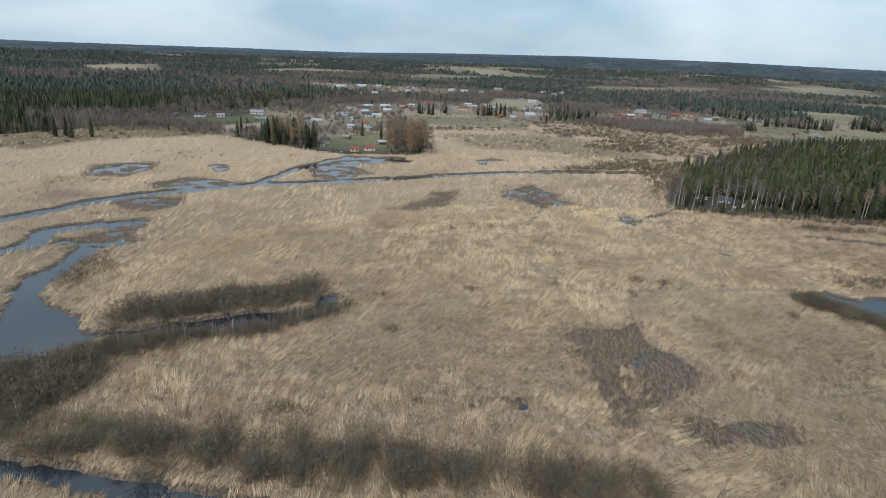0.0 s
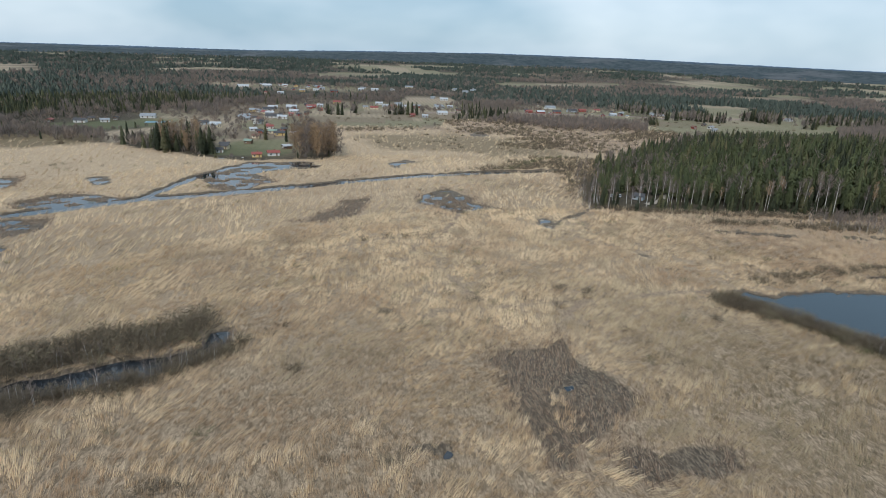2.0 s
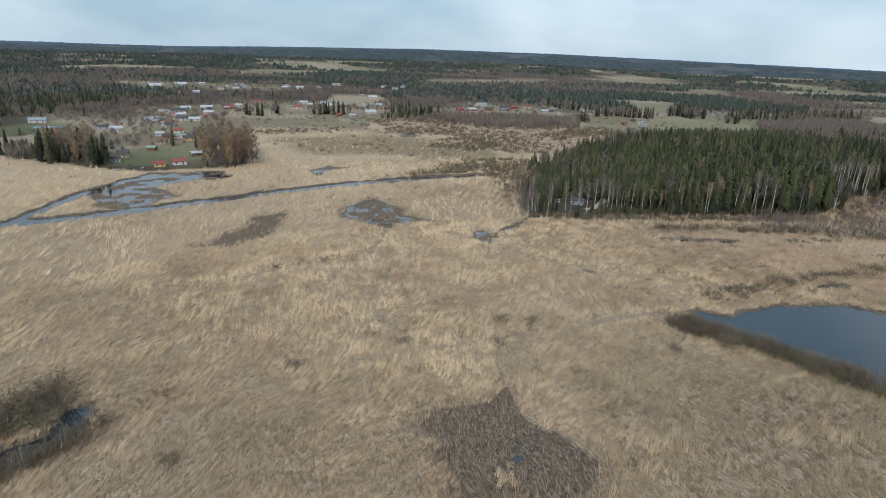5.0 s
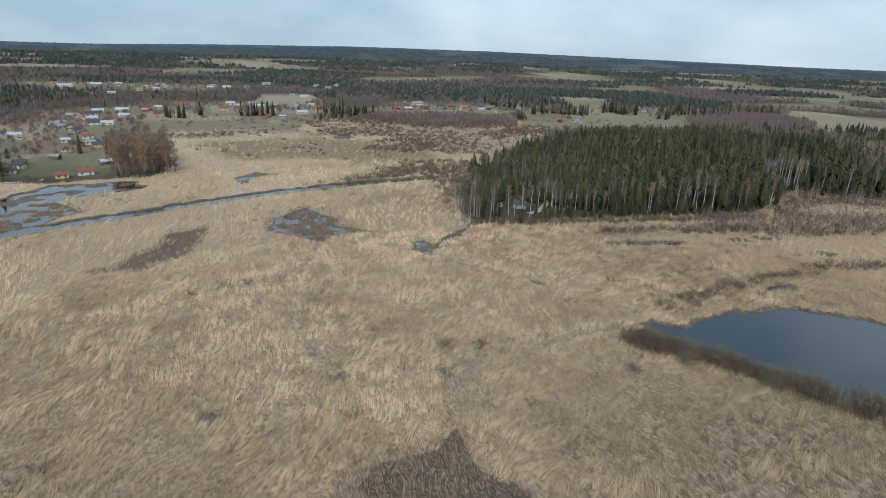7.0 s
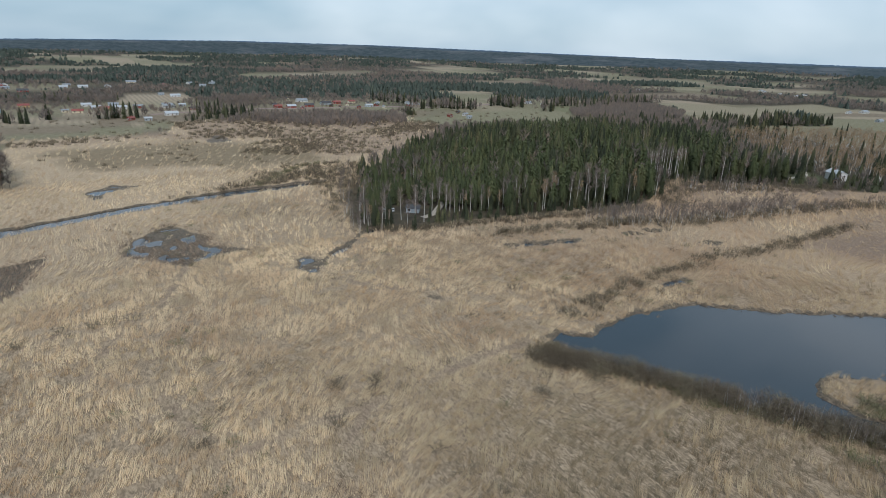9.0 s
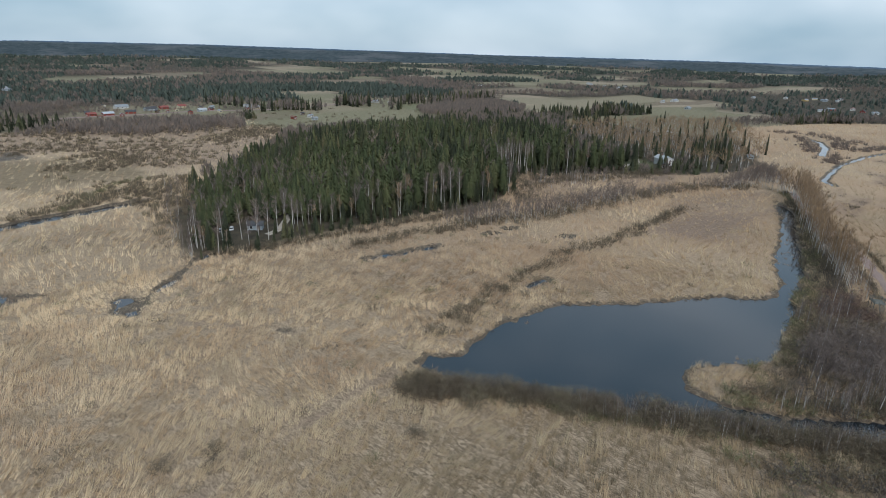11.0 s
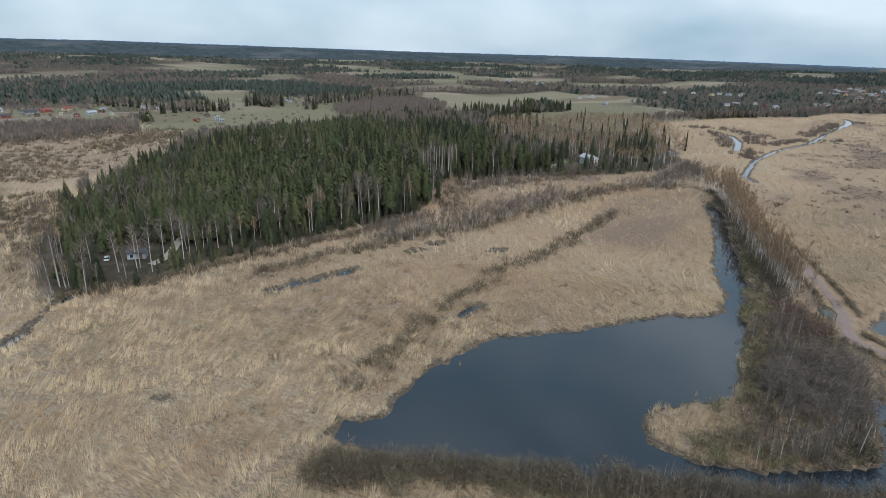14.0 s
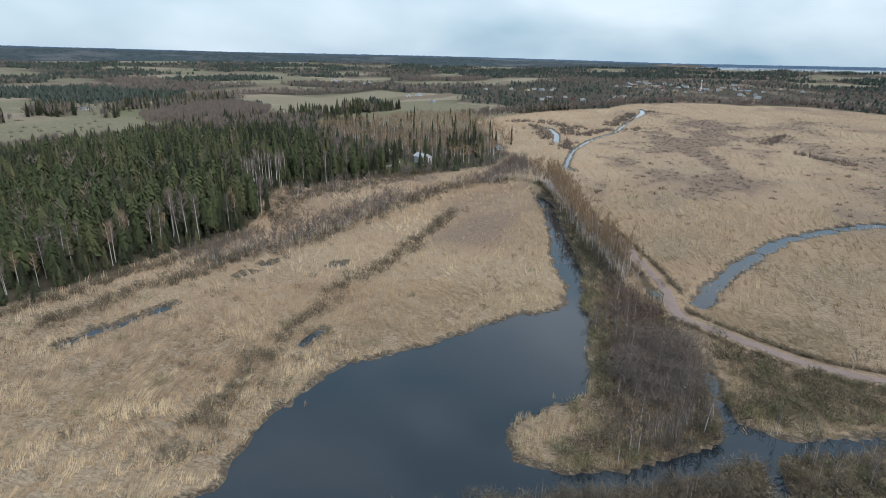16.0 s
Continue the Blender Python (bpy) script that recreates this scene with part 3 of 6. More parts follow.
def ground_material():
    m, n, l, b = material("wetland_ground")

    def attr(name):
        at = n.new("ShaderNodeAttribute")
        at.attribute_name = name
        sep = n.new("ShaderNodeSeparateColor")
        l.new(at.outputs["Color"], sep.inputs[0])
        return sep.outputs[0], sep.outputs[1], sep.outputs[2], at.outputs["Alpha"]

    wet, marsh, road, brown = attr("cover_a")
    meadow, stubble, lawn, heath = attr("cover_b")
    big, mid = noise_node(n, l, 0.023, 5.0), noise_node(n, l, 0.23, 6.0, 0.65)
    fine = noise_node(n, l, 1.7, 5.0, 0.7)
    # combed, lodged stems: noise drawn out along the lie of the reed
    tc, mp = n.new("ShaderNodeTexCoord"), n.new("ShaderNodeMapping")
    mp.inputs["Rotation"].default_value, mp.inputs["Scale"].default_value = (0, 0, radians(38)), (1.75, 0.75, 0.7)
    warp = mix_node(n, l, 0.02, tc.outputs["Object"], mid.outputs["Color"], "LINEAR_LIGHT")
    l.new(warp, mp.inputs["Vector"])
    comb = n.new("ShaderNodeTexNoise")
    comb.inputs["Scale"].default_value, comb.inputs["Detail"].default_value, comb.inputs["Distortion"].default_value = 1.0, 5.0, 1.2
    l.new(mp.outputs[0], comb.inputs["Vector"])
    straw = ramp_node(n, l, comb.outputs["Fac"], [(0.34, (0.105, 0.080, 0.051)), (0.5, (0.262, 0.195, 0.124)), (0.66, (0.43, 0.33, 0.225))])
    pale_at = n.new("ShaderNodeAttribute")
    pale_at.attribute_name = "pale"
    straw = mix_node(n, l, math_node(n, l, "MULTIPLY", big.outputs["Fac"], 0.5), straw, (0.305, 0.23, 0.17))
    pale_straw = ramp_node(n, l, comb.outputs["Fac"], [(0.32, (0.305, 0.220, 0.140)), (0.68, (0.555, 0.430, 0.297))])
    straw = mix_node(n, l, pale_at.outputs["Fac"], straw, pale_straw)
    straw = mix_node(n, l, grass_share(n, l, 0.62, (85, 200), (400, 200), 1), straw, (0.40, 0.270, 0.170))
    floor = ramp_node(n, l, mid.outputs["Fac"], [(0.3, (0.036, 0.030, 0.021)), (0.55, (0.070, 0.057, 0.038)), (0.75, (0.11, 0.095, 0.056))])
    c = mix_node(n, l, marsh, floor, straw)
    sedge = ramp_node(n, l, comb.outputs["Fac"], [(0.3, (0.145, 0.102, 0.076)), (0.7, (0.31, 0.222, 0.160))])
    c = mix_node(n, l, brown, c, sedge)
    c = mix_node(n, l, heath, c, ramp_node(n, l, mid.outputs["Fac"], [(0.3, (0.12, 0.09, 0.055)), (0.7, (0.24, 0.185, 0.11))]))
    c = mix_node(n, l, meadow, c, ramp_node(n, l, mid.outputs["Fac"], [(0.3, (0.165, 0.142, 0.092)), (0.55, (0.26, 0.22, 0.145)), (0.75, (0.36, 0.305, 0.215))]))
    rows = n.new("ShaderNodeTexWave")
    rows.inputs["Scale"].default_value, rows.inputs["Distortion"].default_value = 0.05, 2.5
    l.new(tc.outputs["Object"], rows.inputs["Vector"])
    c = mix_node(n, l, stubble, c, ramp_node(n, l, rows.outputs["Fac"], [(0.2, (0.265, 0.21, 0.148)), (0.7, (0.33, 0.265, 0.188))]))
    c = mix_node(n, l, lawn, c, ramp_node(n, l, fine.outputs["Fac"], [(0.3, (0.095, 0.110, 0.050)), (0.7, (0.145, 0.160, 0.075))]))
    mud = ramp_node(n, l, comb.outputs["Fac"], [(0.36, (0.048, 0.037, 0.027)), (0.50, (0.120, 0.091, 0.061)), (0.64, (0.29, 0.23, 0.16))])
    mud = mix_node(n, l, math_node(n, l, "MULTIPLY", mid.outputs["Fac"], 0.6), mud, (0.080, 0.060, 0.044))
    edge = math_node(n, l, "ADD", wet, math_node(n, l, "MULTIPLY", math_node(n, l, "SUBTRACT", fine.outputs["Fac"], 0.5), 0.5))
    sharp = n.new("ShaderNodeMapRange")
    sharp.inputs[1].default_value, sharp.inputs[2].default_value = 0.35, 0.65
    l.new(edge, sharp.inputs[0])
    c = mix_node(n, l, sharp.outputs[0], c, mud)
    l.new(c, b.inputs["Base Color"])
    gloss = n.new("ShaderNodeMapRange")
    gloss.inputs[3].default_value, gloss.inputs[4].default_value = 0.92, 0.62
    l.new(sharp.outputs[0], gloss.inputs[0])
    l.new(gloss.outputs[0], b.inputs["Roughness"])
    b.inputs["Specular IOR Level"].default_value = 0.25
    bp = n.new("ShaderNodeBump")
    bp.inputs["Strength"].default_value, bp.inputs["Distance"].default_value = 0.8, 0.5
    l.new(comb.outputs["Fac"], bp.inputs["Height"])
    l.new(bp.outputs[0], b.inputs["Normal"])
    return m


ground_mesh = fast_mesh("ground", gverts * U, gtris, [ground_material()], shade_smooth=True)
# The shore rim is wet mud and also paints the shaded undercut of the bank.
cover["wet_and_undercut"] = np.maximum.reduce([cover["wet"], cover["mudded"], smooth(1.3, 0.2, cover["water"])])
cover["verge"] = smooth(4, 2.5, cover["road"])
cover["brown"] = np.maximum.reduce([cover["purple"], cover["sedge"] * 0.9, cover["shrubs"] * 0.6, 0.6 * smooth(0.3, -0.5, cover["track"])])
cover["meadow"] = np.maximum.reduce([cover["meadow"], cover["open_far"] * 0.9, cover["village"] * 0.85])
strip, shade = parcels(mx.ravel(), my.ravel() * 1.5, 60.0, 171)
cover["brown"] = np.maximum(cover["brown"], 0.7 * cover["meadow"] * (shade < 0.25))
cover["meadow"] = np.where(shade < 0.25, 0.4, 1.0) * cover["meadow"]
cover["stubble"] = np.maximum(cover["stubble"], 0.95 * cover["meadow"] * ((shade > 0.25) & (shade < 0.5)))
cover["lawn"] = np.maximum.reduce([cover["lawn"] * 0.6, 0.30 * cover["meadow"] * (shade > 0.6), 0.28 * cover["open_far"] * (cover["lot"] > 0.7)])
for label, names in (("cover_a", ("wet_and_undercut", "marsh", "verge", "brown")), ("cover_b", ("meadow", "stubble", "lawn", "heath"))):
    data = np.stack([cover[k] for k in names], -1).astype(np.float32)
    ground_mesh.attributes.new(label, "FLOAT_COLOR", "POINT").data.foreach_set("color", data.ravel())
# Held darker near the camera's path, painting the shaded gaps between near tufts.
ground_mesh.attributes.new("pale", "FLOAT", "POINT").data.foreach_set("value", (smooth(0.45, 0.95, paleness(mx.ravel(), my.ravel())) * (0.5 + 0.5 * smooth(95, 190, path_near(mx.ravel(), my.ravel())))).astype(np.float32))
ground = tagged(new("ground", ground_mesh), "flat wetland of straw-coloured dry reed running into fields and woods", "ground", kind="structure")


# ---- water ----
def water_material():
    m, n, l, b = material("dark_water")
    ns = noise_node(n, l, 0.04, 4.0)
    l.new(ramp_node(n, l, ns.outputs["Fac"], [(0.3, (0.010, 0.014, 0.019)), (0.7, (0.016, 0.021, 0.027))]), b.inputs["Base Color"])
    b.inputs["Roughness"].default_value, b.inputs["IOR"].default_value = 0.05, 1.72
    b.inputs["Specular IOR Level"].default_value = 0.5
    rip = noise_node(n, l, 2.2, 4.0, 0.6)
    bp = n.new("ShaderNodeBump")
    bp.inputs["Strength"].default_value, bp.inputs["Distance"].default_value = 0.07, 0.03
    l.new(rip.outputs["Fac"], bp.inputs["Height"])
    l.new(bp.outputs[0], b.inputs["Normal"])
    return m


WATER = water_material()
WATER_LEVEL = -0.40


def sheet(name, points, z, mat):
    bm = bmesh.new()
    bm.faces.new([bm.verts.new((x * U, y * U, z * U)) for x, y in points])
    bmesh.ops.triangulate(bm, faces=bm.faces[:])
    return part(name, bm, mat)


tagged(sheet("water", [(-300, 30), (700, 30), (700, 300), (-300, 300)], WATER_LEVEL, WATER), "still dark water of ponds, river and ditches", "water", kind="structure")
tagged(sheet("water", [(160, -60), (700, -60), (700, 29.9), (160, 29.9)], WATER_LEVEL, WATER), "still dark water of a winding channel", "water", kind="structure")
LAKE_WATER, ln, ll, lb = material("lake_water")
lb.inputs["Base Color"].default_value, lb.inputs["Roughness"].default_value = (0.02, 0.025, 0.03, 1), 0.12
# The lake is raised and drawn nearer so it shows below the camera's skyline.
lake_shape = [(30 + r * math.cos(radians(q)), 40 + r * math.sin(radians(q))) for r, qs in ((2250, range(4, -46, -5)), (3150, range(-45, 5, 5))) for q in qs]
tagged(sheet("lake", lake_shape, 8.0, LAKE_WATER), "far pale lake behind wooded shores", "lake", kind="structure")


# ---- the last ridges on the skyline, painted in haze blue ----
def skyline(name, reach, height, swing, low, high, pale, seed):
    """A wooded ridge: close crowns, with stands and clearings lying along it in strips, haze put into the colours."""
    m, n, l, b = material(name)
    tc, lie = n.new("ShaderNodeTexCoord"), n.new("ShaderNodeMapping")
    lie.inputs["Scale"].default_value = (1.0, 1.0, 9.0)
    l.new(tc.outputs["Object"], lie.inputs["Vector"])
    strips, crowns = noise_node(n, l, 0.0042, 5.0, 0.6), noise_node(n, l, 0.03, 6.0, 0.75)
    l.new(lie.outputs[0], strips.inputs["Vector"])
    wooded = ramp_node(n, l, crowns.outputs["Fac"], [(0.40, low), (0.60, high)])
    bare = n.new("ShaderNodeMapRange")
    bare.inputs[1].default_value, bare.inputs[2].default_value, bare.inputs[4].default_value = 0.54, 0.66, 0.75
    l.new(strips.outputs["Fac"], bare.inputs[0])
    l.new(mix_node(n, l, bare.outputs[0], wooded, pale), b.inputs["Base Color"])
    b.inputs["Roughness"].default_value = 1.0
    bm = bmesh.new()
    prev = None
    for k in range(0, 1601):
        q = radians(150 - 0.125 * k)
        bearing = math.degrees(q)
        # Tops follow the horizon line as seen from the camera's height.
        level = 50 + (float(skyline_height(bearing)) - 50) * reach / 4700 + height - (22.0 * float(smooth(3.0, -1.0, np.array([bearing]))[0]) if reach < 3000 else 0.0)
        kx = np.array([k * 0.75])
        top = level + swing * float(fbm(kx, np.array([0.0]), 60, seed)[0] - 0.5) + 2.4 * float(vnoise(kx, np.array([5.0]), 0.8, seed + 2)[0])
        rows = [bm.verts.new(((30 + r * math.cos(q)) * U, (40 + r * math.sin(q)) * U, z * U)) for r, z in ((reach - 300, -12), (reach - 45, top - 4), (reach, top), (reach + 60, -12))]
        if prev:
            for i in range(3):
                bm.faces.new((prev[i], prev[i + 1], rows[i + 1], rows[i]))
        prev = rows
    for f in bm.faces:
        f.smooth = True
    return part("backdrop", bm, m)


# The blue grows with distance: haze is put into these base colours.
tagged(skyline("distant_ridge", 3150, -1.0, 3.4, (0.034, 0.074, 0.135), (0.060, 0.110, 0.180), (0.075, 0.125, 0.19), 111), "far wooded ridge along the skyline, painted haze blue", "backdrop", kind="structure")
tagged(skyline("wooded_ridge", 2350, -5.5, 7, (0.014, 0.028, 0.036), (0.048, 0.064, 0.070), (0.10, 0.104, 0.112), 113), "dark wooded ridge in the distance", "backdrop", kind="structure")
tagged(skyline("nearer_ridge", 2750, -3.6, 5, (0.018, 0.040, 0.066), (0.050, 0.080, 0.108), (0.095, 0.110, 0.130), 117), "dark wooded ridge below the skyline, painted haze blue", "backdrop", kind="structure")


# ---- gravel road ----
def ribbon(name, line, width, mat, lift, step=2.0, crown=0.05):
    pts = [Vector((*p, 0)) for p in line]
    dense = []
    for k in range(len(pts) - 1):
        p0, p1, p2, p3 = pts[max(k - 1, 0)], pts[k], pts[k + 1], pts[min(k + 2, len(pts) - 1)]
        count = max(2, int((p2 - p1).length / step))
        for i in range(count):
            t = i / count
            dense.append(0.5 * (2 * p1 + (p2 - p0) * t + (2 * p0 - 5 * p1 + 4 * p2 - p3) * t * t + (3 * p1 - p0 - 3 * p2 + p3) * t ** 3))
    bm = bmesh.new()
    rows = []
    for k, p in enumerate(dense):
        d = (dense[min(k + 1, len(dense) - 1)] - dense[max(k - 1, 0)]).normalized()
        side = Vector((-d.y, d.x, 0))
        row = []
        for s, dz in ((-0.62, -0.35), (-0.5, 0.0), (-0.2, crown), (0.2, crown), (0.5, 0.0), (0.62, -0.35)):
            w = width * (1 + 0.16 * (float(vnoise(p.x, p.y, 7, 51 + int(s > 0))) - 0.5))
            q = p + side * s * w
            row.append(bm.verts.new((q.x * U, q.y * U, (lift(q.x, q.y) + dz) * U)))
        rows.append(row)
    for a, b in zip(rows, rows[1:]):
        for i in range(5):
            bm.faces.new((a[i], a[i + 1], b[i + 1], b[i]))
    for f in bm.faces:
        f.smooth = True
    return part(name, bm, mat)


def gravel_material():
    m, n, l, b = material("red_gravel")
    ns, fine = noise_node(n, l, 0.25, 5.0), noise_node(n, l, 9.0, 4.0)
    c = ramp_node(n, l, ns.outputs["Fac"], [(0.3, (0.21, 0.145, 0.125)), (0.7, (0.31, 0.225, 0.196))])
    c = mix_node(n, l, 0.4, c, ramp_node(n, l, fine.outputs["Fac"], [(0.35, (0.15, 0.11, 0.095)), (0.65, (0.36, 0.28, 0.245))]))
    l.new(c, b.inputs["Base Color"])
    b.inputs["Roughness"].default_value = 0.95
    bp = n.new("ShaderNodeBump")
    bp.inputs["Strength"].default_value, bp.inputs["Distance"].default_value = 0.6, 0.03
    l.new(fine.outputs["Fac"], bp.inputs["Height"])
    l.new(bp.outputs[0], b.inputs["Normal"])
    return m


GRAVEL = gravel_material()
tagged(ribbon("gravel_road", GRAVEL_ROAD, 2.6, GRAVEL, lambda x, y: 0.50), "reddish gravel road on a low bank beside the birches", "road", kind="structure")
tagged(ribbon("lay_by", [(179, 71.8), (173, 70.6), (167, 68.0)], 2.6, GRAVEL, lambda x, y: 0.485), "reddish gravel lay-by beside the road", "lay-by", kind="structure")

VILLAGE_ROAD = [(60, 530), (88, 541), (144, 553), (189, 549), (243, 551), (308, 530), (380, 545)]
tagged(ribbon("village_road", VILLAGE_ROAD, 5.0, GRAVEL, lambda x, y: 0.15, 6.0), "pale gravel village road past the houses", "road", kind="structure")
TRACK, kn, kl, kb = material("pale_track_gravel")
kl.new(ramp_node(kn, kl, noise_node(kn, kl, 0.9, 5.0).outputs["Fac"], [(0.3, (0.30, 0.26, 0.215)), (0.7, (0.44, 0.39, 0.33))]), kb.inputs["Base Color"])
kb.inputs["Roughness"].default_value = 0.95
for way, wide, words in (([(283, 189), (290, 191), (300, 191), (318, 201), (337, 212)], 2.2, "pale gravel track through the garden"), ([(106, 206), (111, 208), (116, 213), (122, 219)], 2.0, "pale gravel track to the cabin yard")):
    tagged(ribbon("track", way, wide, TRACK, lambda x, y: float(ground_height(x, y)[0]) + 0.10, 1.5, 0.03), words, "track", kind="structure")

# ---- plants: shapes of unit height, later scaled ----
def shape(tri_list):
    """(verts, tris, slots) from (a, b, c, slot) corners."""
    v = np.array([p for t in tri_list for p in t[:3]], float)
    return v, np.arange(len(v)).reshape(-1, 3), np.array([t[3] for t in tri_list])


def sliver(out, root, tip, width, slot, rng):
    root, tip = np.array(root), np.array(tip)
    d = tip - root
    side = np.cross(d, rng.normal(size=3))
    side = side / (np.linalg.norm(side) + 1e-9) * width
    out.append((root - side, root + side, tip, slot))


def trunk_tris(out, height, r0, r1, sides, slot, bend=0.0, rng=None):
    rings = []
    for k, z in enumerate((0.0, 0.5, 1.0)):
        r = r0 + (r1 - r0) * z
        off = bend * z * z
        rings.append([(off + r * math.cos(2 * math.pi * i / sides), r * math.sin(2 * math.pi * i / sides), z * height) for i in range(sides)])
    for a, b in zip(rings, rings[1:]):
        for i in range(sides):
            j = (i + 1) % sides
            out.append((a[i], a[j], b[j], slot)), out.append((a[i], b[j], b[i], slot))


def spruce_plain(rng, tiers=4, around=6, spread_r=0.15, at=(0.0, 0.0), tall=1.0, base=0.06, blunt=0.0):
    """A cone of drooping sprays, ragged from tier to tier."""
    out = []
    for k in range(tiers):
        z0, z1 = base + (0.96 - base) * k / tiers, min(1.0, base + (0.96 - base) * (k + 1.7) / tiers)
        for i in range(around):
            a = 2 * math.pi * (i + 0.7 * rng.random()) / around + k
            da = math.pi / around * (0.75 + 0.5 * rng.random())
            r = spread_r * (1 - 0.82 * k / tiers) ** (1 - blunt) * (0.62 + 0.6 * rng.random())
            zz = z0 - 0.09 * rng.random()
            out.append(((at[0], at[1], z1 * tall), (at[0] + r * math.cos(a - da), at[1] + r * math.sin(a - da), zz * tall), (at[0] + r * math.cos(a + da), at[1] + r * math.sin(a + da), (zz - 0.03) * tall), 0))
    return out


def conifer(rng, sprays, reach, base=0.06, blunt=0.65, core=4):
    """A dark core under many short drooping sprays, each its own tip."""
    out = spruce_plain(rng, core, 5, reach * 0.62, base=base, blunt=0.4)
    for k in range(sprays):
        u = 1 - rng.random() ** 0.62
        z = base + (0.985 - base) * u
        r = reach * (1 - u) ** blunt * min(1.0, 0.55 + 3.0 * u)
        a = k * 2.39996 + 0.8 * rng.random()
        ca, sa = math.cos(a), math.sin(a)
        r0, r1 = r * (0.12 + 0.3 * rng.random()), r * (0.78 + 0.45 * rng.random()) + 0.006
        w = 0.010 + 0.20 * r * (0.7 + 0.6 * rng.random())
        lift = 0.020 + 0.018 * rng.random()
        tip = (r1 * ca, r1 * sa, z - 0.25 * r1)
        out.append(((r0 * ca - w * sa, r0 * sa + w * ca, z + lift * 0.6), (r0 * ca + w * sa, r0 * sa - w * ca, z + lift), tip, 0))
    return out


def spruce_clump(rng, trees, reach):
    out = []
    for k in range(trees):
        a, r = 6.28 * (k + rng.random()) / trees, reach * math.sqrt(rng.random())
        out += spruce_plain(rng, 2, 4, 0.24, (r * math.cos(a), r * math.sin(a)), 0.6 + 0.45 * rng.random(), blunt=0.5)
    return shape(out)


def birch_crown(rng, limbs=38, twigs=6, low=0.25, reach=0.15, width=0.0052):
    out = []
    for k in range(limbs):
        z = low + (0.97 - low) * rng.random() ** 0.85
        a = rng.random() * 6.28
        r = reach * (0.45 + 0.75 * rng.random()) * math.sqrt(max(0.12, 1 - ((z - 0.58) / 0.5) ** 2))
        root = np.array((0, 0, z))
        tip = np.array((r * math.cos(a), r * math.sin(a), min(1.05, z + r * (0.9 + 0.6 * rng.random()))))
        sliver(out, root, tip, width * 1.2, 0, rng)
        for i in range(twigs):
            p = root + (tip - root) * (0.35 + 0.6 * rng.random())
            q = p + np.array((rng.normal() * 0.045, rng.normal() * 0.045, 0.035 + 0.07 * rng.random()))
            sliver(out, p, q, width, 0, rng)
    return out


def shrub_twigs(rng, stems=60, flare=0.46, width=0.010, fine=2):
    """A dome of stems that fork into fine upright twigs."""
    out = []
    for k in range(stems):
        a, r = rng.random() * 6.28, math.sqrt(rng.random())
        root = np.array((0.25 * r * math.cos(a), 0.25 * r * math.sin(a), 0.0))
        h = (0.96 - 0.55 * r ** 2) * (0.78 + 0.3 * rng.random())
        a2 = a + rng.normal() * 0.45
        tip = root + np.array((flare * r * math.cos(a2), flare * r * math.sin(a2), h))
        sliver(out, root, tip, width, 0, rng)
        for i in range(fine):
            p = root + (tip - root) * (0.4 + 0.58 * rng.random())
            sliver(out, p, p + np.array((rng.normal() * 0.13, rng.normal() * 0.13, 0.03 + 0.17 * rng.random())), width * 1.3, 0, rng)
    return out


def reed_tuft(rng, blades=7, width=0.046):
    out = []
    for k in range(blades):
        a, r = rng.random() * 6.28, 0.42 * math.sqrt(rng.random())
        root = np.array((r * math.cos(a), r * math.sin(a), -0.03))
        tip = root + np.array((rng.normal() * 0.2, rng.normal() * 0.2, 0.55 + 0.6 * rng.random()))
        sliver(out, root, tip, width, 0, rng)
    return out


prng = np.random.default_rng(7)
TUFTS = [shape(reed_tuft(prng)) for _ in range(5)]
TUFTS_NEAR = [shape(reed_tuft(prng, 15, 0.028)) for _ in range(7)]
SHRUBS = [shape(shrub_twigs(prng, 80, 0.56, 0.0052, 6)) for _ in range(5)]
SHRUBS_CLOSE = [shape(shrub_twigs(prng, 34, 0.56, 0.009, 5)) for _ in range(5)]
SHRUBS_MANY = [shape(shrub_twigs(prng, 18, 0.55, 0.014, 4)) for _ in range(5)]
SPRUCES = [conifer(prng, 300, 0.120 + 0.012 * k, blunt=0.72, core=6) for k in range(4)]
SPRUCES_MID = [shape(conifer(prng, 125, 0.118 + 0.010 * k, blunt=0.66)) for k in range(6)]
SPRUCES_YARD = [shape(conifer(prng, 26, 0.16 + 0.015 * k, blunt=0.6, core=2)) for k in range(5)]
SPRUCES_FAR = [shape(spruce_plain(prng, 2, 5, 0.21 + 0.02 * k, blunt=0.45)) for k in range(4)]
SPRUCE_CLUMPS = [spruce_clump(prng, 4, 0.8) for k in range(5)]
PINES = [conifer(prng, 260, 0.17 + 0.02 * k, 0.25, 0.42, 5) for k in range(3)]
PINES_MID = [shape(conifer(prng, 120, 0.14 + 0.015 * k, 0.2, 0.48)) for k in range(5)]


def birch_mid(rng, limbs=14, twigs=4, width=0.0068):
    out = birch_crown(rng, limbs, twigs, 0.3, 0.19, width)
    sliver(out, (0, 0, 0), (0.01, 0.0, 0.85), 0.014, 1, rng)
    return shape(out)


